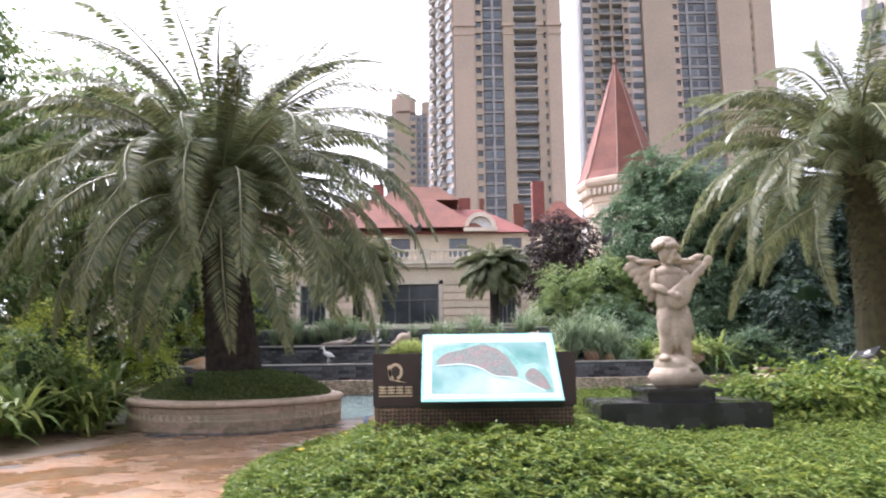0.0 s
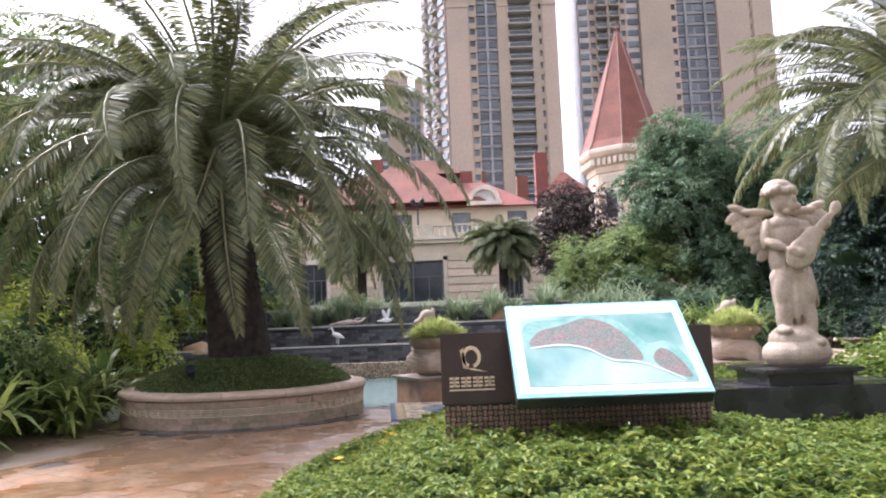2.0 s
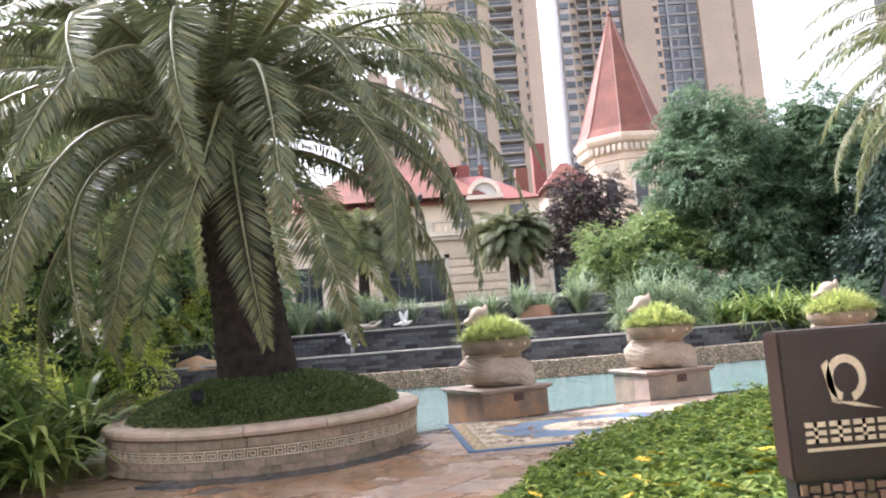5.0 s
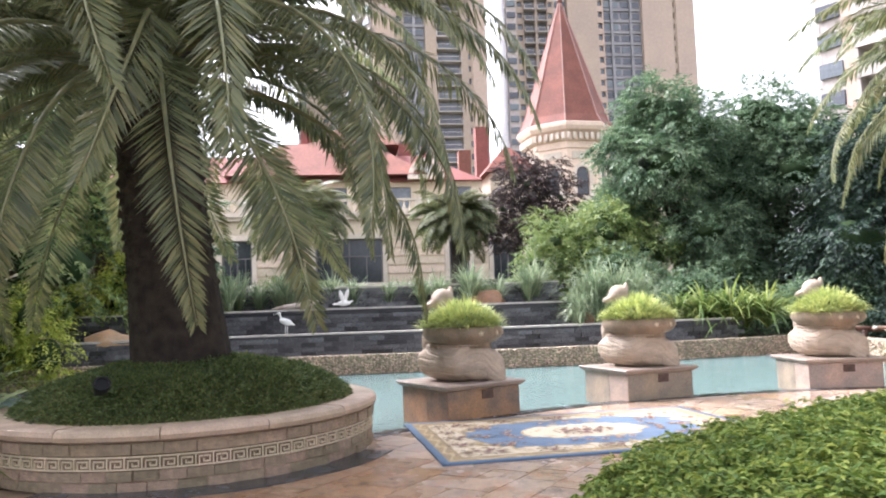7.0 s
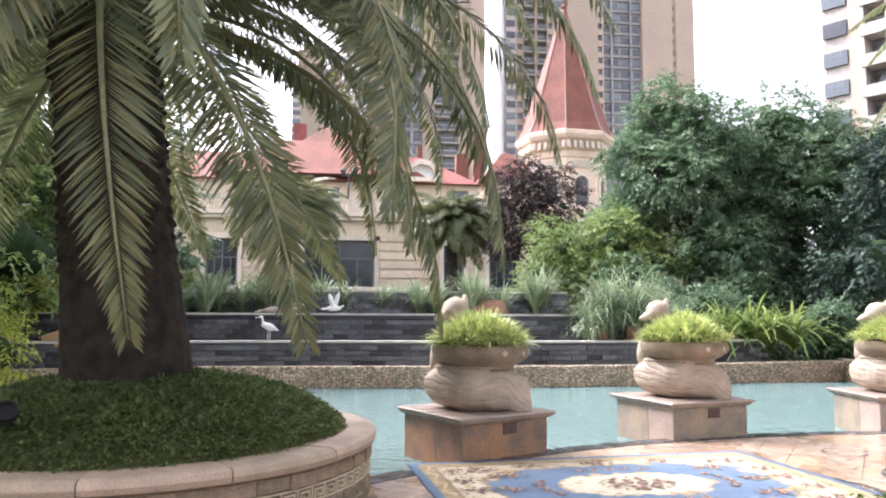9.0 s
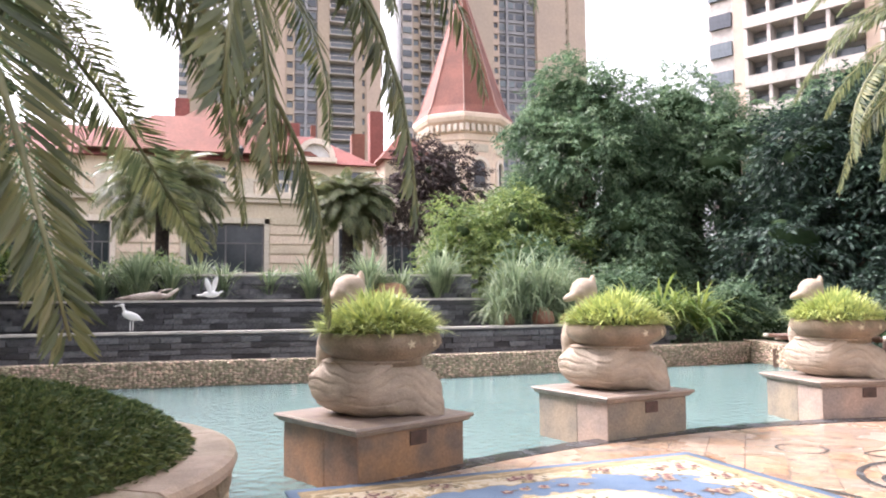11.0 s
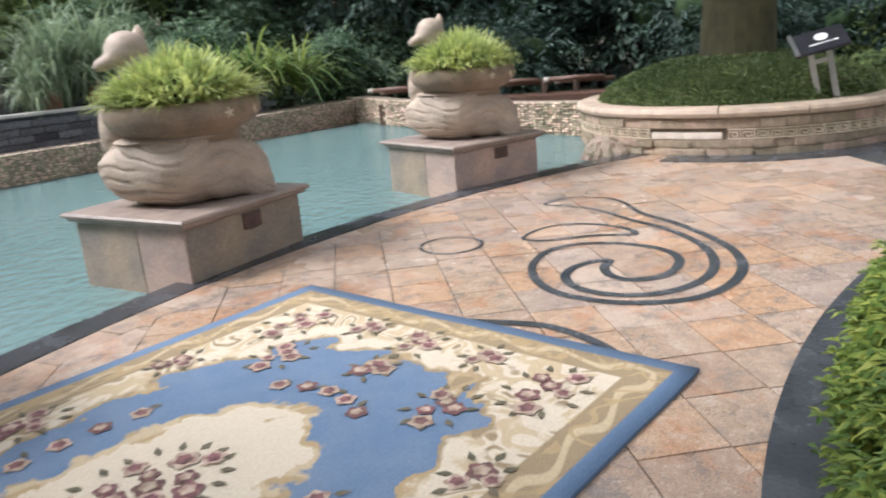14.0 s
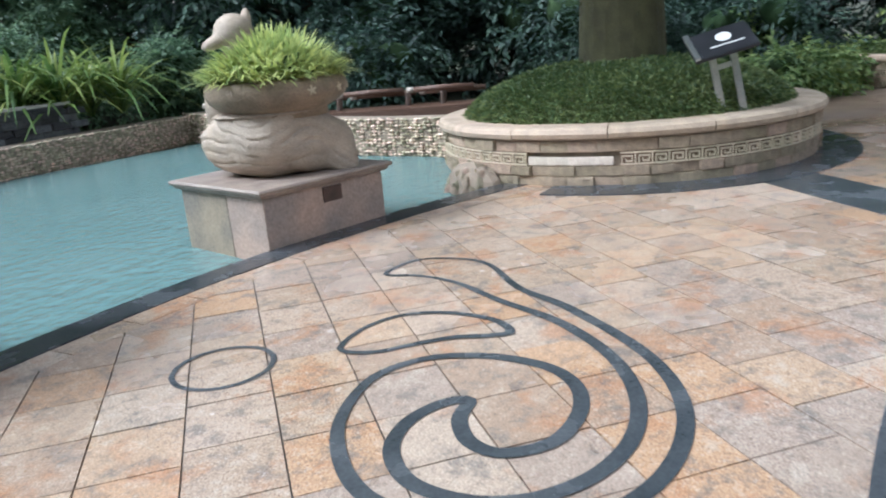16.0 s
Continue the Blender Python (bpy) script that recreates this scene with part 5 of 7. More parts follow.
HX, HY = 2.06, 1.375
ax, ay = math_node("ABSOLUTE", sep.outputs[0]), math_node("ABSOLUTE", sep.outputs[1])
edge = math_node("MINIMUM", math_node("SUBTRACT", HX, ax), math_node("SUBTRACT", HY, ay))
wob = math_node("MULTIPLY", math_node("SUBTRACT", nz.outputs["Fac"], 0.5), 1.15)
scal = math_node("MULTIPLY", math_node("SINE", math_node("MULTIPLY", math_node("ADD", ax, math_node("MULTIPLY", ay, 1.0)), 17.0)), 0.06)
ex, ey = math_node("DIVIDE", ax, 1.42), math_node("DIVIDE", ay, 0.86)
field = math_node("SUBTRACT", 1.0, math_node("ADD", math_node("POWER", ex, 3.4), math_node("POWER", ey, 3.4)))
field = math_node("ADD", field, math_node("MULTIPLY", math_node("ADD", wob, scal), 1.5))
mx_, my_ = math_node("DIVIDE", ax, 0.72), math_node("DIVIDE", ay, 0.42)
med = math_node("SUBTRACT", 1.0, math_node("ADD", math_node("POWER", mx_, 2.2), math_node("POWER", my_, 2.2)))
med = math_node("ADD", med, math_node("MULTIPLY", math_node("ADD", wob, scal), 2.0))
BLUE, CREAM, TAN = (0.105, 0.165, 0.25), (0.56, 0.48, 0.35), (0.36, 0.26, 0.13)
curl = n.new("ShaderNodeTexNoise")
curl.inputs["Scale"].default_value, curl.inputs["Detail"].default_value, curl.inputs["Distortion"].default_value = 2.4, 0.0, 2.4
l.new(tc.outputs["Object"], curl.inputs["Vector"])
lines = math_node("SINE", math_node("MULTIPLY", curl.outputs["Fac"], 17.0))
OLIVE, SAND, DEEP = (0.27, 0.20, 0.11), (0.45, 0.35, 0.21), (0.085, 0.13, 0.21)
run = math_node("SUBTRACT", sep.outputs[0], sep.outputs[1])
wave = math_node("ADD", math_node("MULTIPLY", math_node("SUBTRACT", edge, 0.165), 26.0), math_node("SINE", math_node("MULTIPLY", run, 15.0)))
band_col = blend(step_node(math_node("ABSOLUTE", wave), 0.45, 0.75), SAND, OLIVE)
band_col = blend(step_node(lines, 0.5, 0.8), band_col, TAN)
col = blend(step_node(edge, 0.083, 0.093), BLUE, band_col)
col = blend(math_node("MULTIPLY", step_node(edge, 0.235, 0.240), step_node(edge, 0.262, 0.257)), col, OLIVE)
creamy = blend(math_node("MULTIPLY", step_node(lines, 0.15, 0.5), step_node(nz.outputs["Fac"], 0.40, 0.48)), CREAM, SAND)
creamy = blend(math_node("MULTIPLY", step_node(lines, -0.65, -0.9), step_node(nz.outputs["Fac"], 0.46, 0.53)), creamy, OLIVE)
col = blend(step_node(edge, 0.262, 0.27), col, creamy)
col = blend(step_node(field, -0.26, -0.12), col, blend(step_node(lines, -0.2, 0.2), TAN, OLIVE))
shade = blend(step_node(nz.outputs["Fac"], 0.35, 0.65), BLUE, (0.135, 0.19, 0.265))
col = blend(step_node(field, -0.02, 0.02), col, shade)
col = blend(step_node(med, -0.36, -0.22), col, blend(step_node(lines, -0.4, 0.0), TAN, SAND))
col = blend(step_node(med, -0.02, 0.04), col, CREAM)
pile = n.new("ShaderNodeMix")
pile.data_type, pile.blend_type = "RGBA", "OVERLAY"
pile.inputs[0].default_value = 0.3
l.new(col, pile.inputs[6])
l.new(nf.outputs["Fac"], pile.inputs[7])
l.new(pile.outputs[2], p.inputs["Base Color"])
bp = n.new("ShaderNodeBump")
bp.inputs["Strength"].default_value, bp.inputs["Distance"].default_value = 0.5, 0.01
l.new(nf.outputs["Fac"], bp.inputs["Height"])
l.new(bp.outputs[0], p.inputs["Normal"])
rug = thing("floral_rug", "blue and cream floral rug lying on wet paving", "rug", (0.36, 15.62, 0), 4.3)
bm = box(-HX, HX, -HY, HY, 0.003, 0.018)
bmesh.ops.subdivide_edges(bm, edges=bm.edges[:], cuts=24, use_grid_fill=True)
for v in bm.verts:
    e = min(HX - abs(v.co.x), HY - abs(v.co.y))
    v.co.x += 0.012 * noise.noise(v.co * 2)
    v.co.y += 0.012 * noise.noise(v.co * 2 + Vector((7, 0, 0)))
    v.co.z += 0.003 * (noise.noise(v.co * 1.7) + 1) * (v.co.z > 0.01)
part("rug_field", bm_mesh("rug_field", bm, rm_, True), rug, "blue field with cream medallion and tan border")
M["rose"] = material("rug_rose_pink", (0.22, 0.10, 0.09), (0.10, 0.05, 0.045), 0.85, scale=22, fine=90, bump=0.1)
M["rugleaf"] = material("rug_leaf_olive", (0.085, 0.075, 0.045), (0.15, 0.125, 0.07), 0.85, scale=20, fine=90, bump=0.1)
M["rosecream"] = material("rug_rose_cream", (0.48, 0.38, 0.28), (0.26, 0.17, 0.12), 0.85, scale=22, fine=90, bump=0.1)
ROSE = {}
for nm in ("rose", "rosecream"):
    bm = bmesh.new()
    for lay, (r, q) in enumerate(((0.050, 0.0), (0.028, 0.35))):
        ring_ = [bm.verts.new((r * (1 + 0.16 * math.cos(5 * a)) * math.cos(a + q), r * (1 + 0.16 * math.cos(5 * a)) * math.sin(a + q), 0.003 * lay)) for a in [2 * math.pi * i / 20 for i in range(20)]]
        bm.faces.new(ring_)
    ROSE[nm] = bm_mesh("rose_motif", bm, M[nm])
    if nm == "rosecream":
        ROSE[nm].materials.append(M["rose"])
        ROSE[nm].polygons[1].material_index = 1
    else:
        ROSE[nm].materials.append(M["rosecream"])
        ROSE[nm].polygons[1].material_index = 1
bm = bmesh.new()
bm.faces.new([bm.verts.new(q) for q in ((0, 0, 0), (0.03, 0.018, 0), (0.075, 0.0, 0), (0.03, -0.018, 0))])
LEAF = bm_mesh("leaf_motif", bm, M["rugleaf"])


def bouquet(x, y, k, spread, seed, a0=0.0):
    rnd = random.Random(seed)
    for i in range(k):
        a, r = a0 + i * 2.4, spread * math.sqrt((i + 0.3) / k)
        part("rose_motif", ROSE[rnd.choice(("rose", "rosecream", "rosecream"))], rug, m=pose(x + r * math.cos(a) * 1.3, y + r * math.sin(a) * 0.8, 0.0275 + 0.0003 * i, 0, 0, rnd.uniform(0, 360)) @ Matrix.Scale(rnd.uniform(0.8, 1.3), 4))
    for i in range(k + 4):
        a = a0 + i * 2 * math.pi / (k + 4)
        part("leaf_motif", LEAF, rug, m=pose(x + spread * 1.25 * math.cos(a), y + spread * 0.85 * math.sin(a), 0.0265 + 0.0001 * i, 0, 0, math.degrees(a) + rnd.uniform(-25, 25)))


bouquet(0, 0, 16, 0.27, 1)
for sx in (-1, 1):
    for sy in (-1, 1):
        bouquet(sx * 1.50, sy * 0.88, 6, 0.17, 3 + sx + 2 * sy)
        bouquet(sx * 1.14, sy * 0.56, 5, 0.13, 9 + sx + 2 * sy)
        bouquet(sx * 0.78, sy * 1.02, 3, 0.10, 15 + sx + 2 * sy)
        bouquet(sx * 1.66, sy * 0.42, 3, 0.09, 27 + sx + 2 * sy)
    bouquet(0.0, sx * 1.0, 5, 0.12, 33 + sx)
    bouquet(sx * 1.62, 0.0, 4, 0.12, 20 + sx)
    bouquet(sx * 1.28, 0.0, 3, 0.09, 24 + sx)
    for i in range(5):
        u = -0.9 + 0.45 * i
        part("rose_motif", ROSE["rosecream" if i % 3 else "rose"], rug, m=pose(sx * (0.98 - 0.1 * u * u), 0.30 * u, 0.0275, 0, 0, 40 * i))
        part("leaf_motif", LEAF, rug, m=pose(sx * (1.02 - 0.1 * u * u), 0.30 * u + 0.04, 0.0265, 0, 0, 70 * i))
    for i in range(5):
        u = -0.6 + 0.3 * i
        part("rose_motif", ROSE["rose" if i % 3 == 0 else "rosecream"], rug, m=pose(0.60 * u, sx * (0.66 - 0.12 * u * u), 0.0275, 0, 0, 50 * i))
        part("leaf_motif", LEAF, rug, m=pose(0.60 * u + 0.05, sx * (0.69 - 0.12 * u * u), 0.0265, 0, 0, 80 * i))

# ---- paving pieces ----
tiles, far = [], []
rnd = random.Random(8)
pav = new("plaza_paving", None)
tagged(pav, "wet pink and tan granite paving laid in fanned strips", "pavement", kind="structure")
pav.location = (*PLAZA, 0)


GRID_A, STRIP, STONE_L, GAP = radians(51.3), 0.385, 0.41, 0.004
OUT_R, ROW = KERB_R - 0.275, 0.21
ux, uy = Vector((math.cos(GRID_A), math.sin(GRID_A))), Vector((-math.sin(GRID_A), math.cos(GRID_A)))


def slab_faces(corners):
    """Top and sides of one stone from its corners, counter-clockwise."""
    k = len(corners)
    v = [(x, y, 0.0) for x, y in corners] + [(x, y, -0.011) for x, y in corners]
    return v, [list(range(k))] + [[i, k + i, k + (i + 1) % k, (i + 1) % k] for i in range(k)]


def stone_mesh(corners):
    me = bpy.data.meshes.new("paving_stone")
    v, f = slab_faces(corners)
    me.from_pydata(v, [], f)
    me.materials.append(M["paving"])
    return me


def covered(x, y):
    if inside(ISLAND, np.array([x]), np.array([y]))[0] and edge_distance(ISLAND, np.array([x]), np.array([y]))[0] > 0.35:
        return True
    return math.hypot(x - BED_A[0], y - BED_A[1]) < BED_A_R - 0.3 or math.hypot(x - BED_B[0], y - BED_B[1]) < BED_B_R - 0.3


def far_stone(corners):
    """A stone of the joined rest, in quads and triangles padded to quads."""
    v, f = slab_faces(corners)
    k = len(corners)
    quads = [(0, i, i + 1, min(i + 2, k - 1)) if i + 2 < k else (0, i, i + 1, i + 1) for i in range(1, k - 1, 2)]
    quads = [q for q in quads if len(set(q)) == 4]
    if k == 3 or (k % 2 and k > 3):
        return None
    z = rnd.uniform(-0.002, 0.002)
    return np.array([(PLAZA[0] + x, PLAZA[1] + y, h + z) for x, y, h in v]), np.array(quads + f[1:])


half = [Vector((sx * (STONE_L / 2 - GAP), sy * (STRIP / 2 - GAP))) for sx, sy in ((-1, -1), (1, -1), (1, 1), (-1, 1))]
whole = stone_mesh([ux * q.x + uy * q.y for q in half])
n_side = int(12.0 / STRIP)
for j in range(-n_side, n_side + 1):
    shift = rnd.choice((0.0, 0.0, 0.5, 0.25)) * STONE_L + rnd.uniform(-0.02, 0.02)
    for i in range(-31, 32):
        c = ux * (i * STONE_L + shift) + uy * (j * STRIP)
        x, y = PLAZA[0] + c.x, PLAZA[1] + c.y
        if c.length > OUT_R + 0.1 or covered(x, y):
            continue
        corners = [c + ux * q.x + uy * q.y for q in half]
        d, lim = c.normalized(), OUT_R - ROW - GAP
        if max(q.length for q in corners) > lim:
            cut = []
            for a, b in zip(corners, corners[1:] + corners[:1]):
                fa, fb = lim - a.dot(d), lim - b.dot(d)
                if fa >= 0:
                    cut.append(a)
                if (fa > 0) != (fb > 0):
                    cut.append(a + (b - a) * (fa / (fa - fb)))
            corners = cut
            if len(cut) < 3:
                continue
            if y > 12.0 and -3.0 < x < 9.0:
                tiles.append(part("paving_stone", stone_mesh([q - c for q in cut]), pav, m=pose(c.x, c.y, rnd.uniform(-0.002, 0.002))))
                continue
        elif y > 13.4 and -0.6 < x < 8.0 and len(tiles) < 300:
            tiles.append(part("paving_stone", whole, pav, m=pose(c.x, c.y, rnd.uniform(-0.002, 0.002))))
            continue
        s = far_stone(corners)
        if s is not None:
            far.append(s)
# one border row of narrow stones along the kerb
for i in range(150):
    a0, a1 = 2 * math.pi * i / 150 + 0.0004, 2 * math.pi * (i + 1) / 150 - 0.0004
    corners = [Vector((r * math.cos(a), r * math.sin(a))) for r, a in ((OUT_R - ROW, a0), (OUT_R - 0.002, a0), (OUT_R - 0.002, a1), (OUT_R - ROW, a1))]
    m_ = (corners[0] + corners[2]) / 2
    if not covered(PLAZA[0] + m_.x, PLAZA[1] + m_.y):
        far.append(far_stone(corners))
v, f = merge(*[q for q in far if q[0][0, 0] < -1.8 and q[0][0, 1] < 14.3])
part("path_stones", np_mesh("path_stones", v, f, M["path_paving"]), pav, m=pose(-PLAZA[0], -PLAZA[1], 0), kind="stuff")
v, f = merge(*[q for q in far if not (q[0][0, 0] < -1.8 and q[0][0, 1] < 14.3)])
rest = part("paving_stones", np_mesh("paving_stones", v, f, M["paving_rest"]), pav, m=pose(-PLAZA[0], -PLAZA[1], 0), kind="stuff")

# ---- inlaid scroll lines ----
def inlay(name, pts, width, label, closed=False, per=10, taper=False):
    c = spline(pts, per, closed)
    k = len(c)
    t = np.roll(c, -1, 0) - np.roll(c, 1, 0) if closed else np.gradient(c, axis=0)
    nr = unit(np.stack([-t[:, 1], t[:, 0], t[:, 0] * 0], 1))[:, :2]
    s = np.linspace(0, 1, k)
    w = (width * (0.35 + 0.65 * np.sin(np.pi * np.clip(s * 0.9 + 0.05, 0, 1)) ** 0.6) if taper else width * (1.15 - 0.55 * np.clip((c[:, 1] - 15.7) / 1.1, 0, 1)))[:, None] / 2
    a, b = c - nr * w, c + nr * w
    v = np.concatenate([np.c_[a, np.full(k, 0.005)], np.c_[b, np.full(k, 0.005)]])
    f = np.array([(i, (i + 1) % k, k + (i + 1) % k, k + i) for i in range(k if closed else k - 1)])
    return solid(name, np_mesh(name, v, f, M["darkstone"]), label, "paving inlay", "structure")


inlay("inlay_ring", [(3.6 + 0.25 * math.cos(a), 17.0 + 0.25 * math.sin(a)) for a in [i * math.pi / 5 for i in range(10)]], 0.05, "dark ring inlaid in the paving", True, 5)
inlay("inlay_scroll", [(5.12, 17.17), (5.45, 17.16), (5.59, 16.88), (5.54, 16.6), (5.19, 16.18), (5.01, 15.79), (4.68, 15.29), (4.4, 15.01), (4.09, 14.84), (3.76, 14.78), (3.47, 14.83), (3.26, 14.99), (3.13, 15.2), (3.08, 15.43), (3.1, 15.66), (3.25, 15.9), (3.49, 16.1), (3.83, 16.21), (4.1, 16.11), (4.25, 15.86), (4.27, 15.55), (4.16, 15.34), (3.95, 15.22), (3.7, 15.21), (3.54, 15.34), (3.55, 15.5), (3.68, 15.63), (3.83, 15.68), (3.76, 15.77), (3.57, 15.81), (3.37, 15.74), (3.23, 15.55), (3.23, 15.31), (3.35, 15.11), (3.59, 14.98), (3.9, 14.97), (4.23, 15.1), (4.53, 15.35), (4.79, 15.73), (4.95, 16.17), (5.14, 16.61), (5.17, 16.92)], 0.06, "dark scroll inlaid in the paving", True, 5)
inlay("inlay_leaf", [(4.02, 16.59), (4.29, 16.66), (4.54, 16.58), (4.67, 16.36), (4.68, 16.07), (4.57, 15.89), (4.48, 15.96), (4.38, 16.13), (4.22, 16.27), (4.06, 16.4)], 0.05, "dark leaf outline inlaid in the paving", True, 6)
inlay("inlay_arc", [(2.30, 15.95), (2.45, 15.70), (2.60, 15.30), (2.49, 14.85), (2.2, 14.6)], 0.06, "dark curve inlaid in the paving under the rug", False, 8)

# ---- clubhouse ----
HZ, HY0 = 2.9, 57.0
club = thing("clubhouse", "cream stone clubhouse with red roofs and a balustraded terrace", "house", (0, HY0, HZ))


def holed_wall(x0, x1, z0, z1, holes, thick=0.5, y=0.0):
    """A wall with rectangular openings right through it. holes: (x0, x1, z0, z1), in x order, not overlapping."""
    bm = bmesh.new()
    x = x0
    for a, b, c, d in holes:
        if a > x:
            add_box(bm, x, a, y, y + thick, z0, z1)
        if c > z0:
            add_box(bm, a, b, y, y + thick, z0, c)
        if d < z1:
            add_box(bm, a, b, y, y + thick, d, z1)
        x = b
    if x < x1:
        add_box(bm, x, x1, y, y + thick, z0, z1)
    return bm


OPEN = [(-30, -27, 0.2, 3.6), (-24, -20.5, 0.2, 3.6), (-17, -13, 0.2, 3.6), (-11.2, -9.2, 0.2, 3.6), (-5.0, -0.4, 0.2, 3.6), (4.2, 5.6, 0.2, 3.4), (7.3, 9.5, 0.2, 3.4), (13, 15.5, 0.2, 3.4)]
part("wall", bm_mesh("wall", holed_wall(-34, 20, -3, 5.4, OPEN), M["house"]), club, "cream stone wall with rusticated courses")
for a, b, c, d in OPEN:
    wd = part("window", bm_mesh("window", box(a + 0.06, b - 0.06, 0.26, 0.28, c + 0.05, d - 0.06), M["houseglass"]), club, "tall dark glazed terrace door")
    for q in ((a, a + 0.12, c, d), (b - 0.12, b, c, d), (a + 0.12, b - 0.12, d - 0.12, d), (a + 0.12, b - 0.12, c, c + 0.1), ((a + b) / 2 - 0.05, (a + b) / 2 + 0.05, c + 0.1, d - 0.12), (a + 0.12, b - 0.12, 2.35, 2.43), (a + (b - a) * 0.25, a + (b - a) * 0.25 + 0.06, c + 0.1, 2.35), (a + (b - a) * 0.75, a + (b - a) * 0.75 + 0.06, c + 0.1, 2.35)):
        part("frame_bar", bm_mesh("frame_bar", box(q[0], q[1], 0.2, 0.34, q[2], q[3]), M["railing"]), wd)
    sr = bmesh.new()
    for q in ((a - 0.3, a, c, d + 0.3), (b, b + 0.3, c, d + 0.3), (a - 0.3, b + 0.3, d, d + 0.35)):
        add_box(sr, q[0], q[1], -0.1, 0.02, q[2], q[3])
    part("surround", bm_mesh("surround", sr, M["housetrim"]), wd, "pale moulded stone surround")
for z in (0.55, 1.15, 1.75, 2.35, 2.95, 3.55):
    x = -34.0
    for a, b, c, d in OPEN + [(20, 20, 0, 0)]:
        if a - 0.35 > x:
            part("rusticated_course", bm_mesh("rusticated_course", box(x, a - 0.35, -0.09, 0.01, z, z + 0.48, 0.02), M["house"]), club)
        x = b + 0.35
bm = bmesh.new()
for y0, z0, z1 in ((-0.35, 4.9, 5.15), (-0.55, 5.15, 5.4)):
    add_box(bm, -34, 20, y0, 0.5, z0, z1)
part("cornice", bm_mesh("cornice", bm, M["housetrim"]), club, "pale projecting cornice")
bm = bmesh.new()
add_box(bm, -34, 20, -0.45, -0.15, 6.15, 6.3)
for i in range(14):
    x = -34 + i * 4.0
    add_box(bm, x, x + 0.9, -0.5, -0.1, 5.4, 6.35)
part("parapet", bm_mesh("parapet", bm, M["housetrim"]), club, "pale parapet piers and rail")
bal = bm_mesh("baluster", lathe([(0.09, 0.0), (0.05, 0.1), (0.12, 0.3), (0.05, 0.55), (0.09, 0.75)], 8), M["housetrim"], True)
for i in range(60):
    x = -14 + i * 0.42
    part("baluster", bal, club, m=pose(x, -0.3, 5.4))
UP = [(-9.0, -7.4, 6.2, 7.8), (-4.4, -2.8, 6.2, 7.8), (0.5, 2.0, 6.2, 7.8), (5.0, 6.6, 6.2, 7.8)]
part("upper_wall", bm_mesh("upper_wall", holed_wall(-30, 7.4, 5.0, 8.4, UP, 0.5, 4.0), M["house"]), club, "set-back cream upper storey")
for a, b, c, d in UP:
    wd = part("window", bm_mesh("window", box(a, b, 4.2, 4.25, c, d), M["glass"]), club)
    part("sill", bm_mesh("sill", box(a - 0.2, b + 0.2, 3.85, 4.0, c - 0.2, c), M["housetrim"]), wd)


def hip_roof(x0, x1, y0, y1, z0, z1, inset, overhang=0.6):
    bm = bmesh.new()
    lo = [bm.verts.new(q) for q in ((x0 - overhang, y0 - overhang, z0), (x1 + overhang, y0 - overhang, z0), (x1 + overhang, y1 + overhang, z0), (x0 - overhang, y1 + overhang, z0))]
    hi = [bm.verts.new(q) for q in ((x0 + inset, y0 + inset, z1), (x1 - inset, y0 + inset, z1), (x1 - inset, y1 - inset, z1), (x0 + inset, y1 - inset, z1))]
    for i in range(4):
        bm.faces.new((lo[i], lo[(i + 1) % 4], hi[(i + 1) % 4], hi[i]))
    bm.faces.new(hi)
    bm.faces.new(lo[::-1])
    return bm


part("roof", bm_mesh("roof", hip_roof(-30, 6.8, 4, 16, 8.2, 10.9, 3.4), M["roof"]), club, "dull red hipped roof")
part("roof", bm_mesh("roof", hip_roof(-11, 2.6, 3.5, 16, 8.6, 11.8, 3.4), M["roof"]), club, "taller red pavilion roof")
part("ridge_block", bm_mesh("ridge_block", hip_roof(-5.6, 1.2, 7, 13, 11.7, 13.3, 1.6, 0.2), M["roof"]), club)
bm = bmesh.new()
for i in range(14):
    a0, a1 = math.pi * i / 14, math.pi * (i + 1) / 14
    vs = [bm.verts.new((3.1 + r * math.cos(a), y, 8.55 + r * math.sin(a))) for y in (3.0, 4.6) for r, a in ((0.95, a0), (1.3, a0), (1.3, a1), (0.95, a1))]
    for q in ((0, 1, 2, 3), (7, 6, 5, 4), (0, 4, 5, 1), (1, 5, 6, 2), (2, 6, 7, 3), (3, 7, 4, 0)):
        bm.faces.new([vs[k] for k in q])
add_box(bm, 1.7, 4.5, 2.95, 4.6, 8.25, 8.56)
bmesh.ops.remove_doubles(bm, verts=bm.verts[:], dist=0.002)
dm = part("dormer", bm_mesh("dormer", bm, M["housetrim"]), club, "arched pale stone dormer")
# Dormer glass, drawn as a half disc in plain white.
bm = bmesh.new()
bm.faces.new([bm.verts.new((3.1 + 0.95 * math.cos(math.pi * i / 16), 3.4, 8.56 + 0.95 * math.sin(math.pi * i / 16))) for i in range(17)])
part("pane", bm_mesh("pane", bm, M["white"]), dm, "white glass pane of the dormer")
lampost = thing("terrace_lamp", "black twin-arm lantern on the clubhouse terrace", "lamp", (-2.2, HY0 - 0.3, HZ + 6.3))
bm = tube(bmesh.new(), [(0, 0, 0), (0, 0, 1.7)], [0.07, 0.05], 8)
part("post", bm_mesh("post", bm, M["black"]), lampost)
for s in (-0.35, 0.35):
    part("lantern", bm_mesh("lantern", lathe([(0.1, 1.5), (0.2, 1.9), (0.05, 2.1)], 8, None, pose(s, 0, 0)), M["black"]), lampost)
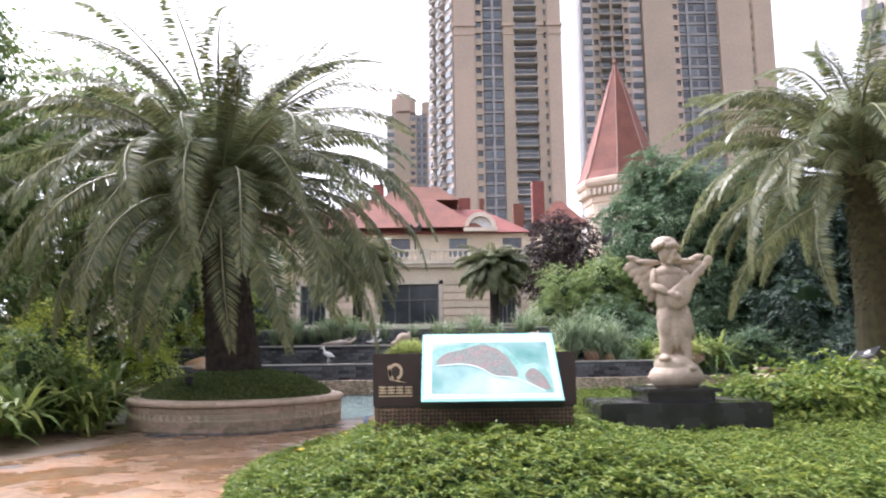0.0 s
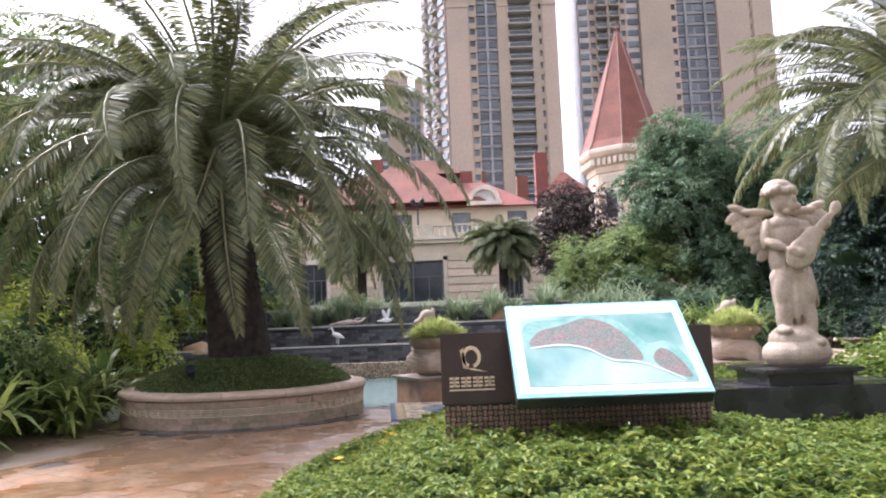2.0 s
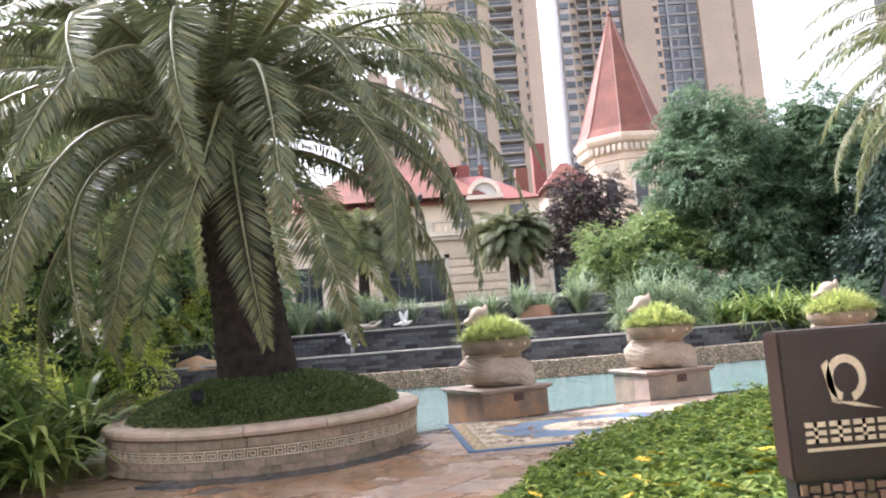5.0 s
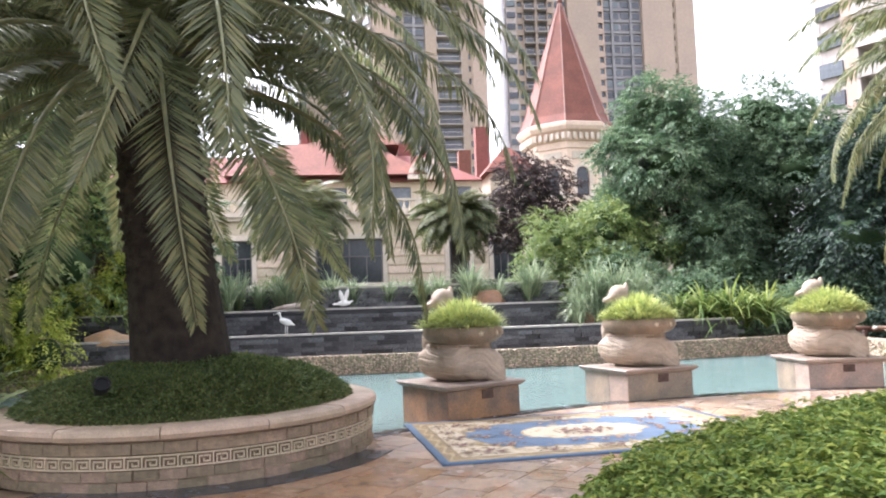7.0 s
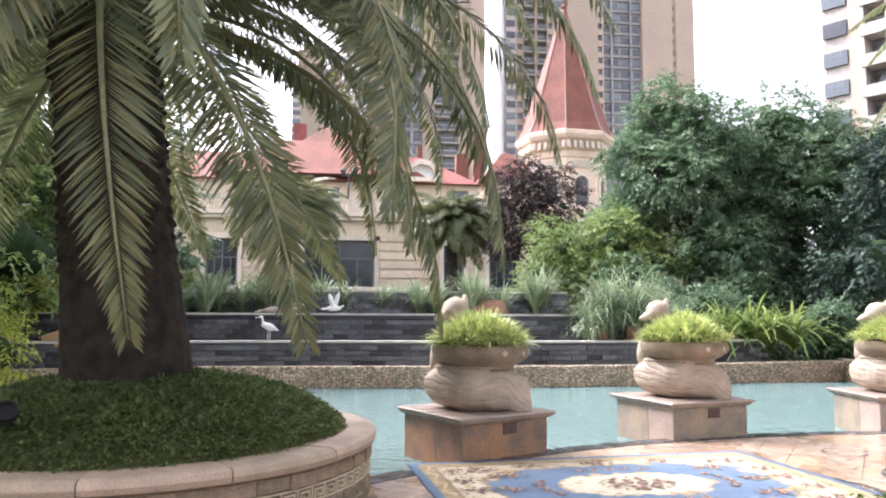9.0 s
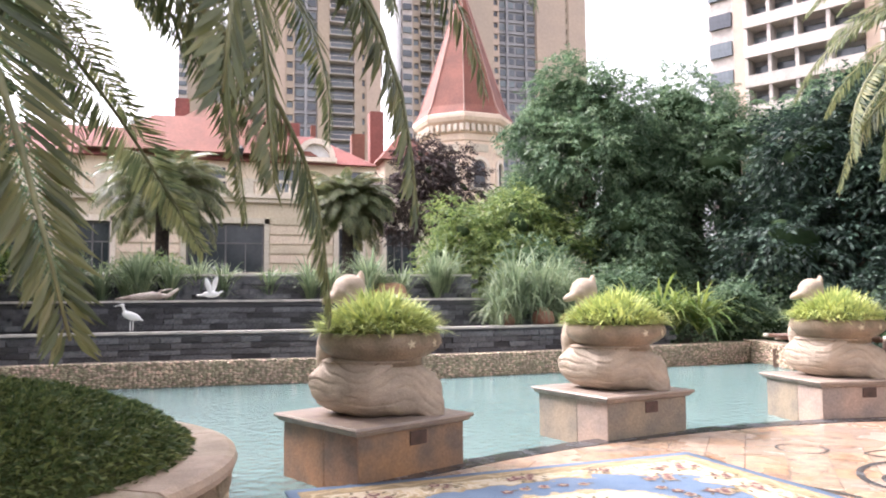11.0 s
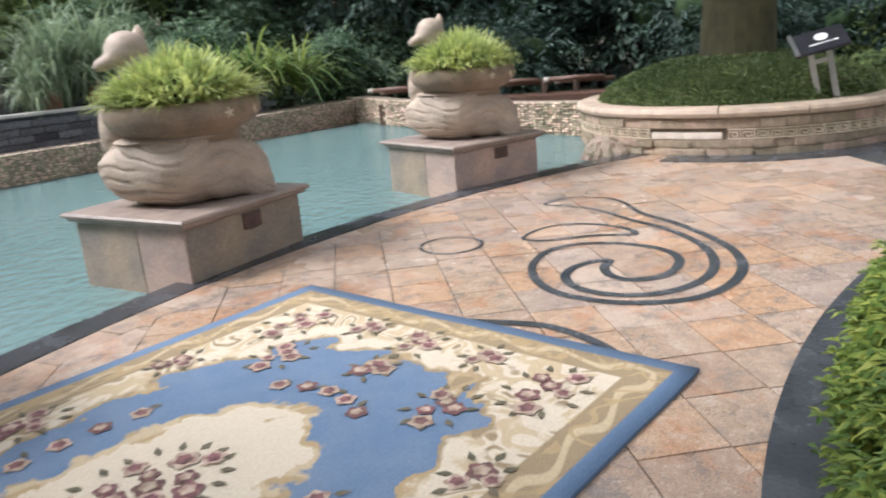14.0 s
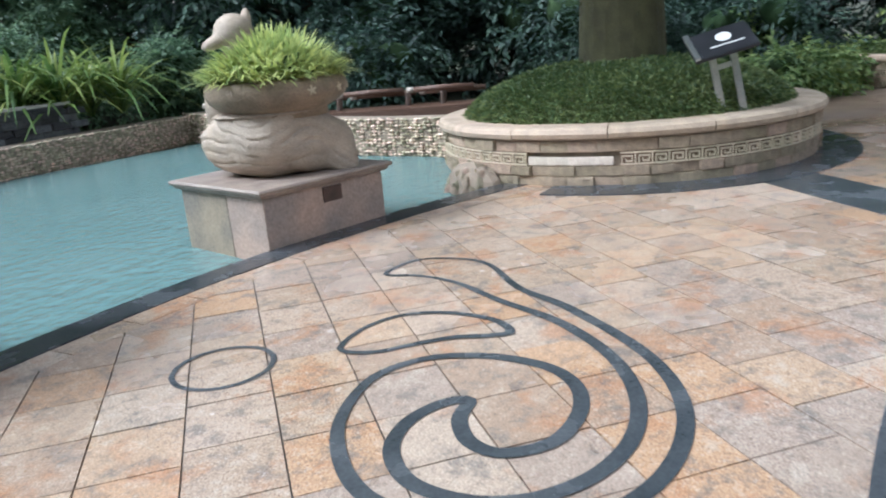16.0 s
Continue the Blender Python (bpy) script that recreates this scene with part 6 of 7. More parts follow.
part("arm", bm_mesh("arm", box(-0.35, 0.35, -0.04, 0.04, 1.5, 1.58), M["black"]), lampost)
for x, y, z, w in ((2.0, 10, 12.4, 0.55), (3.6, 10, 12.4, 0.2), (6.9, 9, 11.6, 0.5), (-6, 10, 13.8, 0.5)):
    part("chimney", bm_mesh("chimney", box(x - w, x + w, y - w, y + w, 9.5, z, 0.03), M["roof"]), club, "slim red roof chimney")
# small gable and link roof by the tower
part("roof", bm_mesh("roof", hip_roof(8.8, 12.6, 8, 14, 9.6, 12.0, 1.6, 0.4), M["roof"]), club, "small red hipped roof with pale hips")
part("link_wall", bm_mesh("link_wall", box(8.9, 12.5, 8.2, 14, -3, 9.6), M["house"]), club)
part("chimney", bm_mesh("chimney", box(9.0, 10.2, 15, 16.2, -3, 15.2, 0.05), M["roof"]), club, "square red chimney")

tower = thing("spire_tower", "octagonal cream stone tower with a tall red spire", "tower", (19.35, 78, 2.5), 6)
bm = lathe([(3.9, -3), (3.9, 8.6), (4.1, 8.7), (4.1, 9.1), (3.9, 9.2), (3.9, 14.0), (4.05, 14.1), (4.05, 14.7), (4.25, 14.8), (4.25, 15.5), (4.75, 15.75), (4.95, 16.1), (4.95, 16.45), (4.7, 16.6)], 8, None, pose(0, 0, 0, 0, 0, 22.5))
part("shaft", bm_mesh("shaft", bm, M["house"]), tower, "cream octagonal stone shaft with cornice")
bm = lathe([(4.8, 16.55), (4.3, 17.4), (3.3, 20.4), (0.10, 30.2)], 8, None, pose(0, 0, 0, 0, 0, 22.5))
part("spire", bm_mesh("spire", bm, M["roof"]), tower, "tall dull red octagonal spire")
for i in range(8):
    a = radians(45 * i + 22.5)
    bm = tube(bmesh.new(), [(r * math.cos(a), r * math.sin(a), z) for r, z in ((4.82, 16.55), (4.32, 17.4), (3.32, 20.4), (0.11, 30.2))], [0.09, 0.08, 0.07, 0.05], 5)
    part("hip_ridge", bm_mesh("hip_ridge", bm, M["ridge"]), tower, "pinkish hip ridge")
part("finial", bm_mesh("finial", lathe([(0.2, 30.0), (0.3, 30.3), (0.08, 30.6), (0.04, 31.4)], 10), M["roof"]), tower)
arch = [(-0.62, 9.4), (0.62, 9.4)] + [(0.62 * math.cos(math.pi * i / 10), 11.6 + 0.62 * math.sin(math.pi * i / 10)) for i in range(11)]
bm = bmesh.new()
bm.faces.new([bm.verts.new((x, -3.64, z)) for x, z in arch])
pane = bm_mesh("pane", bm, M["houseglass"])
bm = bmesh.new()
rim = [(-1.0, 9.3)] + [(-1.0 * math.cos(math.pi * i / 10), 11.6 + 1.0 * math.sin(math.pi * i / 10)) for i in range(11)] + [(1.0, 9.3)]
hole = [(-0.66, 9.3)] + [(-0.66 * math.cos(math.pi * i / 10), 11.6 + 0.66 * math.sin(math.pi * i / 10)) for i in range(11)] + [(0.66, 9.3)]
front = [[bm.verts.new((x, y, z)) for x, z in line] for line, y in ((rim, -3.58), (rim, -3.84), (hole, -3.84), (hole, -3.58))]
for u, w in zip(front, front[1:]):
    for i in range(len(u) - 1):
        bm.faces.new((u[i], u[i + 1], w[i + 1], w[i]))
surround = bm_mesh("surround", bm, M["housetrim"])
dentil = bm_mesh("dentil", box(-0.14, 0.14, -4.36, -3.9, 14.85, 15.5), M["housetrim"])
carved = bm_mesh("carved_panel", box(-0.95, 0.95, -3.72, -3.55, 13.0, 13.75, 0.05), M["housetrim"])
for i in range(8):
    turn = pose(0, 0, 0, 0, 0, 45 * i)
    wd = part("window", pane, tower, "dark arched tower window", turn)
    part("surround", surround, wd, "pale arched stone surround")
    part("carved_panel", carved, tower, "raised pale stone panel", turn)
    for j in range(6):
        part("dentil", dentil, tower, m=turn @ pose(-1.5 + 0.6 * j, 0, 0))

# ---- high-rises ----
STOREY = 2.95


def highrise(at, rz, width, depth, top, strips, label, cornices=(), first=0.0, limit=280, base=0.0):
    """strips: (x0, x1, kind) across the front, from one corner. Kinds: plain, win, bay, balcony, recess."""
    ob = thing("apartment_tower", label, "building", at, rz)
    part("wall", bm_mesh("wall", box(0.3, width - 0.3, 1.4, depth, base, top), M["greywall"]), ob, "grey recessed wall")
    floors = int((top - first) / STOREY)
    made = 0
    win = {}
    extra = []
    for x0, x1, kind in strips:
        w = x1 - x0
        if kind == "plain":
            part("pier", bm_mesh("pier", box(x0, x1, 0, 1.6, base, top), M["tan"]), ob, "plain tan tiled pier")
            continue
        if kind in ("win", "bay"):
            fm = "tan" if kind == "win" else "palewall"
            bm = bmesh.new()
            for i in range(floors):
                z = first + i * STOREY
                add_box(bm, x0, x1, 0.35, 1.6, z - 0.75, z + 0.75)
            for q in (x0, x1 - 0.35):
                add_box(bm, q, q + 0.35, 0.3, 1.6, base, top)
            part("facade_strip", bm_mesh("facade_strip", bm, M[fm]), ob)
        elif kind == "recess":
            bm = bmesh.new()
            for i in range(floors):
                z = first + i * STOREY
                add_box(bm, x0, x1, 1.0, 1.45, z - 0.25, z + 0.25)
            mid = (x0 + x1) / 2
            add_box(bm, mid - 0.3, mid + 0.3, 0.6, 1.45, base, top)
            part("facade_grid", bm_mesh("facade_grid", bm, M["greywall"]), ob)
        key = (kind, round(w, 2))
        if key not in win:
            bm = bmesh.new()
            if kind in ("win", "recess"):
                add_box(bm, 0.35, w - 0.35, 0.85 if kind == "win" else 1.25, 1.42, 0.75, STOREY - 0.75)
                win[key] = bm_mesh("window", bm, M["glass"])
            elif kind == "bay":
                add_box(bm, 0.2, w - 0.2, 0.0, 1.42, 0.75, STOREY - 0.75)
                win[key] = bm_mesh("bay_window", bm, M["glass"])
            elif kind == "loggia":
                add_box(bm, 0.0, w, -0.7, 1.42, -0.14, 0.14)
                add_box(bm, 0.0, w, -0.7, -0.55, 0.14, 1.0)
                add_box(bm, 0.0, 0.3, -0.5, 1.42, 0.14, STOREY - 0.14)
                add_box(bm, w * 0.5 - 0.15, w * 0.5 + 0.15, -0.5, 1.42, 0.14, STOREY - 0.14)
                win[key] = bm_mesh("balcony", bm, M["palewall"])
            else:
                add_box(bm, 0.0, w, -0.6, 1.42, -0.12, 0.12)
                for q in np.arange(0.05, w - 0.05, 0.3):
                    add_box(bm, q, q + 0.06, -0.58, -0.52, 0.12, 1.05)
                add_box(bm, 0.0, w, -0.6, -0.5, 1.05, 1.15)
                add_box(bm, 0.0, 0.15, -0.6, 1.42, 0.12, 1.1)
                add_box(bm, w - 0.15, w, -0.6, 1.42, 0.12, 1.1)
                win[key] = bm_mesh("balcony", bm, M["palewall"])
                win[key].materials.append(M["railing"])
                for pi, pg in enumerate(win[key].polygons):
                    pg.material_index = 1 if 6 <= pi < len(win[key].polygons) - 18 else 0
        for i in range(floors):
            z = first + i * STOREY
            if z < base or z + STOREY > top:
                continue
            if made < limit:
                part(win[key].name.split(".")[0], win[key], ob, m=pose(x0, 0, z))
                if kind in ("balcony", "loggia"):
                    part("pane", bm_mesh("pane", box(x0 + 0.4, x1 - 0.4, 1.3, 1.42, z + 0.2, z + 2.3), M["glass"]), ob)
                made += 1
            else:
                extra.append((np.array([(q.co.x + x0, q.co.y, q.co.z + z) for q in win[key].vertices]), np.array([list(pg.vertices) for pg in win[key].polygons])))
    for z in cornices:
        for x0, x1, kind in strips:
            if kind == "plain":
                part("cornice", bm_mesh("cornice", box(x0 - 0.3, x1 + 0.3, -0.4, 1.7, z, z + 0.7), M["tan"]), ob)
                part("string_course", bm_mesh("string_course", box(x0 - 0.15, x1 + 0.15, -0.2, 1.7, z - 2.2, z - 1.8), M["tan"]), ob)
    if extra:
        v, f = merge(*extra)
        part("window_rest", np_mesh("window_rest", v, f, M["glass"]), ob, kind="stuff")
    return ob


T1_SIDE = [(0, 2.0, "bay"), (2.0, 4.2, "balcony"), (4.2, 6.4, "bay"), (6.4, 9.0, "balcony"), (9.0, 12.0, "bay")]
highrise((3.2, 170, 0), 0, 26.2, 24, 118, [(0, 5.0, "plain"), (5.0, 7.0, "win"), (7.0, 12.0, "recess"), (12.0, 14.6, "plain"), (14.6, 20.2, "balcony"), (20.2, 21.6, "plain"), (21.6, 22.9, "win"), (22.9, 26.2, "plain")], "tall tan tiled apartment tower with stacked balconies", (79.5,), 2.0, base=0)
highrise((-3.5, 182, 0), -60.5, 13.6, 8, 118, T1_SIDE, "side wing of a tall tan apartment tower", (), 2.0, 150)
highrise((52.5, 180, 0), 0, 33.5, 24, 125, [(0, 7.6, "plain"), (7.6, 9.4, "win"), (9.4, 14.0, "recess"), (14.0, 19.6, "recess"), (19.6, 27.6, "plain"), (27.6, 28.6, "win"), (28.6, 33.5, "plain")], "tall tan apartment tower with a dark glazed recess", (), 2.0)
highrise((37.0, 181.5, 0), 0, 15.4, 12, 125, [(0, 2.6, "bay"), (2.6, 4.6, "win"), (4.6, 7.4, "balcony"), (7.4, 8.0, "plain"), (8.0, 10.6, "balcony"), (10.6, 12.4, "win"), (12.4, 15.4, "bay")], "bay-windowed wing of a tall tan apartment tower", (), 2.0)
t0 = highrise((-20.5, 262, 0), 0, 19, 18, 88, [(0, 3.0, "bay"), (3.0, 8.6, "plain"), (8.6, 11.0, "win"), (11.0, 15.0, "recess"), (15.0, 19.0, "plain")], "distant tan apartment tower with a stepped top", (62.0,), 2.0, 150)
part("roof_block", bm_mesh("roof_block", box(1.5, 10.5, 2, 14, 88, 97, 1.8), M["tan"]), t0)
part("roof_block", bm_mesh("roof_block", box(13.0, 19.0, 2, 14, 88, 93.5, 0.6), M["tan"]), t0)
highrise((44, 73, 0), -58, 34, 14, 55, [(0, 2.6, "bay"), (2.6, 3.8, "plain"), (3.8, 8.4, "loggia"), (8.4, 14.2, "loggia"), (14.2, 15.4, "plain"), (15.4, 21.0, "loggia"), (21.0, 22.2, "plain"), (22.2, 28.0, "loggia"), (28.0, 34.0, "plain")], "apartment tower with wide cream balconies behind the trees", (), 1.5, 200)

# ---- trees and planting ----
broad_tree((12.0, 37.8, 1.2), 10.6, 4.3, "dense dark green broadleaf tree behind the pool", 1, "tree", 0.19, 7600, 13, 0.16)
broad_tree((17.2, 38.0, 1.2), 10.2, 4.6, "dense dark green broadleaf tree behind the pool", 2, "tree", 0.19, 7600, 13, 0.13)
broad_tree((22.5, 34.0, 1.0), 10.0, 5.0, "dark broadleaf tree in the wood beyond the pool", 3, "tree", 0.22, 5600, 12, 0.12)
broad_tree((8.6, 36.5, 1.5), 4.4, 2.8, "light green leafy tree on the terrace", 4, "tree_light", 0.17, 2400, 10, 0.10, core=0.3)
broad_tree((6.4, 37.4, 1.6), 4.0, 2.2, "light green airy tree on the terrace", 5, "tree_light", 0.15, 2000, 10, 0.08, core=0.3)
broad_tree((7.8, 47.0, 2.6), 7.9, 3.1, "dark purple-leaved tree near the tower", 6, "tree_purple", 0.20, 2200, 10, 0.3, core=0.15)
# Wood trees take the darkened leaf, with the wood's shade painted in.
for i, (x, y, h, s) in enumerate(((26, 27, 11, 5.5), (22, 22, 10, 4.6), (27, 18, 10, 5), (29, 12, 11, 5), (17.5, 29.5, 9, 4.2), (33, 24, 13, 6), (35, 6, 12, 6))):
    broad_tree((x, y, 0), h, s, "broadleaf tree in the dense wood, leaves darkened for shade", 20 + i, "wood_leaf", 0.27, 3800, 12, 0.08)
for i, (x, y, h, s, mt) in enumerate(((-14.0, 28, 13.5, 5.2, "tree_light"), (-11.4, 34, 15.0, 4.4, "tree"), (-16.0, 21, 14.5, 4.6, "tree_light"), (-18, 24, 14, 5.5, "tree_light"), (-21, 17, 13, 5, "tree"), (-24, 32, 15, 6.5, "tree"), (-22, 3, 11, 5, "tree"), (-14, -10, 11, 5, "tree"), (12, -9, 11, 5, "tree"), (0, -16, 12, 6, "tree"), (20, 0, 11, 5, "tree"))):
    broad_tree((x, y, 0), h, s, "tall broadleaf tree in the garden shrubbery", 40 + i, mt, 0.22, 3200, 12, 0.22, "tree", 0.36)
date_palm((3.2, 46.5, 2.4), 4.2, 0.30, 0.26, 2.7, 90, "small date palm standing before the clubhouse", 6, 0.5, False)
date_palm((-5.2, 44.0, 2.2), 4.4, 0.30, 0.26, 3.2, 85, "small date palm standing before the clubhouse", 7, 0.5, False)

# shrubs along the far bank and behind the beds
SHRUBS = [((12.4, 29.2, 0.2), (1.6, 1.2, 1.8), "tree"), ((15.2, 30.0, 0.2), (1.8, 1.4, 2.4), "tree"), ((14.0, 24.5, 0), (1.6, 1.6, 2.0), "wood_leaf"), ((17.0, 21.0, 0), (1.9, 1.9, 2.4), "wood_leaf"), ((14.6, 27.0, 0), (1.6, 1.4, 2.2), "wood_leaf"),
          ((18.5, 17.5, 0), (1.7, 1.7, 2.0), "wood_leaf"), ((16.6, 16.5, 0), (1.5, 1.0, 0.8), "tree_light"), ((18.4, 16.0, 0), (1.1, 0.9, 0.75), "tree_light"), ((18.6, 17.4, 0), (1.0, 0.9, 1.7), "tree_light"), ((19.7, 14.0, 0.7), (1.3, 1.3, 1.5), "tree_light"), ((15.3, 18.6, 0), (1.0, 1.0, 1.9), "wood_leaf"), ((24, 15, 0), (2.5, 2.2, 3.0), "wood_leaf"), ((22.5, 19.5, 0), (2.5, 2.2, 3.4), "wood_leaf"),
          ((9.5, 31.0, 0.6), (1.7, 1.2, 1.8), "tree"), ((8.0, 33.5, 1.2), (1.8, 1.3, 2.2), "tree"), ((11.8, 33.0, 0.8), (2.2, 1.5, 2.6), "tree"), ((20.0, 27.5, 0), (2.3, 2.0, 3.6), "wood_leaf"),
          ((-9.4, 31.4, 1.4), (1.7, 1.0, 2.6), "lime"), ((-11.8, 31.0, 1.0), (1.8, 1.2, 2.4), "lime"), ((-11.2, 20.5, 0), (1.4, 1.4, 2.0), "lime"), ((-12.4, 25.0, 0), (1.8, 1.6, 3.0), "tree_light"), ((-9.2, 16.4, 0), (1.2, 1.3, 2.3), "lime"), ((-8.0, 14.4, 0), (0.9, 0.9, 1.7), "tree_light"), ((-10.5, 11.5, 0), (1.5, 1.6, 2.2), "tree"), ((-12.5, 17.5, 0), (2.0, 2.0, 4.0), "tree_light"), ((-10.4, 26.0, 0), (1.2, 1.0, 2.2), "lime"),
          ((-4.2, 31.6, 2.0), (1.3, 0.7, 0.8), "tree_light"), ((-7.6, 31.9, 2.0), (1.3, 0.7, 0.9), "tree_light"), ((-13.5, 13.0, 0), (2, 2, 3.0), "lime"), ((6.5, 11.2, 0.4), (1.6, 1.0, 0.75), "hedge"), ((5.0, 10.6, 0.4), (1.2, 0.8, 0.6), "hedge")]
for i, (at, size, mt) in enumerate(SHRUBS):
    shrub(at, size, {"tree": "dense dark green garden shrub", "wood_leaf": "shrub at the edge of the wood, leaves darkened for shade", "lime": "bright yellow-green leafy shrub", "tree_light": "light green leafy garden shrub", "hedge": "bright green clipped ground shrub", "yellow_strap": "yellow-green leafy garden shrub"}[mt], 70 + i, mt, 0.13 if size[0] < 1.5 else 0.17, 1100)
rnd = random.Random(3)
for i in range(6):
    strap_plant((-8.6 + 0.42 * i + rnd.uniform(-0.15, 0.15), 13.0 + 0.22 * i + rnd.uniform(-0.3, 0.5), 0), rnd.uniform(0.7, 1.0), 46, "green strap-leaved lily clump at the path edge", 100 + i, "strap", 0.032, 0.6)
for i in range(4):
    strap_plant((-9.0 + 0.5 * i, 15.2 + rnd.uniform(-0.6, 0.6), 0), rnd.uniform(1.2, 1.7), 60, "tall strap-leaved plant in the shrubbery", 120 + i, "yellow_strap" if i % 2 else "strap", 0.035, 0.5, upright=1.4)
for i, (x, y) in enumerate(((-10.2, 19.6), (-9.6, 18.6), (-10.8, 21.6), (-11.0, 23.0), (-9.0, 18.0), (-8.8, 17.2), (-8.6, 16.0), (-11.6, 22.4))):
    strap_plant((x, y, 0), 1.7, 60, "yellow-green arching shrub beyond the palm", 140 + i, "yellow_strap", 0.05, 0.5, upright=1.3)
for i, (x, y, h) in enumerate(((-7.5, 13.1, 1.5), (-7.0, 14.3, 1.4), (-8.5, 12.3, 1.6), (-7.9, 14.9, 1.9), (-7.3, 12.0, 1.2), (-8.9, 13.8, 2.0), (-7.2, 16.0, 1.7))):
    strap_plant((x, y, 0), h, 70, "broad strap-leaved palm lily at the path edge", 190 + i, "strap", 0.065, 0.6, upright=1.1)
for i, (x, y, z, h) in enumerate(((4.6, 28.3, 0.8, 1.9), (5.3, 28.5, 0.8, 2.1), (5.9, 28.4, 0.8, 1.8), (3.9, 28.2, 0.8, 1.2), (6.4, 28.8, 0.8, 1.4), (1.1, 29.9, 1.5, 1.7), (0.3, 30.0, 1.5, 1.4), (-4.6, 30.4, 1.5, 1.7), (-5.4, 30.4, 1.5, 1.3), (-6.8, 30.6, 1.5, 1.2), (2.0, 29.9, 1.5, 1.2), (-3.6, 30.5, 1.5, 1.6), (-2.6, 30.7, 1.5, 1.3), (-6.1, 30.3, 1.5, 1.7), (-1.2, 30.6, 1.5, 1.2), (3.1, 30.2, 1.5, 1.9), (6.9, 29.2, 0.8, 2.0))):
    strap_plant((x, y, z), h * (1.35 if z < 1 else 1.0), 150, "pale green reed clump on the terrace", 150 + i, "reed", 0.02, 0.75 if z < 1 else 0.55, 0.25, "reed_clump", "plant", 2.2, 2)
for i, (x, y) in enumerate(((8.6, 28.9), (9.3, 28.6), (10.0, 28.8), (9.0, 29.5), (10.6, 28.6), (8.0, 29.4))):
    strap_plant((x, y, 0.6), 1.9, 95, "glossy broad-leaved plant on the pool bank", 170 + i, "strap", 0.042, 0.6, upright=0.8)

# ---- egrets, jar, bench, boulders ----
def egret(at, rz, flying, label):
    if flying:
        balls = [((0, 0, 0.16), (0.22, 0.07, 0.08), (0, 0, 0)), ((0.06, 0.05, 0.38), (0.07, 0.03, 0.24), (0, 18, 0)), ((-0.05, -0.05, 0.36), (0.07, 0.03, 0.22), (0, -18, 0)), ((-0.26, 0, 0.14), (0.12, 0.05, 0.03), (0, 0, 0)), ((0.22, 0, 0.2), (0.10, 0.03, 0.03), (0, -25, 0))]
    else:
        balls = [((0, 0, 0.36), (0.20, 0.08, 0.09), (0, 20, 0)), ((-0.14, 0, 0.48), (0.035, 0.03, 0.14), (0, -20, 0)), ((-0.19, 0, 0.60), (0.06, 0.035, 0.035), (0, 0, 0)), ((-0.29, 0, 0.58), (0.09, 0.014, 0.012), (0, -10, 0)), ((0.04, 0.03, 0.14), (0.016, 0.016, 0.16), (0, 0, 0)), ((-0.02, -0.03, 0.14), (0.016, 0.016, 0.16), (0, 0, 0)), ((0.16, 0, 0.30), (0.1, 0.05, 0.03), (0, 30, 0))]
    me = blobs("egret_figure", balls, M["white"], 0.014, 2)
    me.materials.clear()
    me.materials.append(M["white"])
    solid("egret_figure", me, label, "garden ornament", m=pose(*at, 0, 0, rz))


egret((-4.35, 27.62, 0.98), 10, False, "white standing egret ornament on the slate terrace")
egret((-2.75, 29.15, 1.66), -20, True, "white egret ornament with raised wings on the terrace")
driftwood = bmesh.new()
tube(driftwood, [(-0.8, 0, 0.05), (-0.4, 0, 0.1), (0, 0, 0.14), (0.35, 0, 0.12), (0.6, 0, 0.3)], [0.02, 0.07, 0.1, 0.06, 0.03], 8)
tube(driftwood, [(0.1, 0, 0.12), (0.2, 0.05, 0.25), (0.45, 0.05, 0.3)], [0.05, 0.03, 0.015], 6)
solid("driftwood_branch", bm_mesh("driftwood_branch", driftwood, M["birch"], True), "bleached driftwood branch lying on the terrace coping", "driftwood", m=pose(-4.1, 29.2, 1.66))


def jar(at, rot, s, label):
    ob = thing("clay_jar", label, "jar", at)
    bm = lathe([(0.16, 0), (0.3, 0.15), (0.36, 0.35), (0.3, 0.55), (0.18, 0.66), (0.2, 0.72), (0.16, 0.72), (0.14, 0.62)], 24, None, pose(0, 0, 0, *rot) @ Matrix.Scale(s, 4))
    part("body", bm_mesh("body", bm, M["terracotta"], True), ob)


for x, y, s in ((4.5, 28.15, 0.7), (5.6, 28.25, 0.85), (6.3, 28.3, 0.6)):
    jar((x, y, 0.82), (0, 0, 0), s, "brown clay pot with reeds on the terrace")


def boulder(at, size, seed, mat, label):
    bm = bmesh.new()
    bmesh.ops.create_icosphere(bm, subdivisions=3, radius=1)
    for v in bm.verts:
        d = 1 + 0.3 * noise.noise(v.co * 1.5 + Vector((seed, 0, 0))) + 0.1 * noise.noise(v.co * 5)
        v.co = Vector((v.co.x * size[0], v.co.y * size[1], v.co.z * size[2])) * d
    solid("boulder", bm_mesh("boulder", bm, M[mat], True), label, "rock", m=pose(*at))


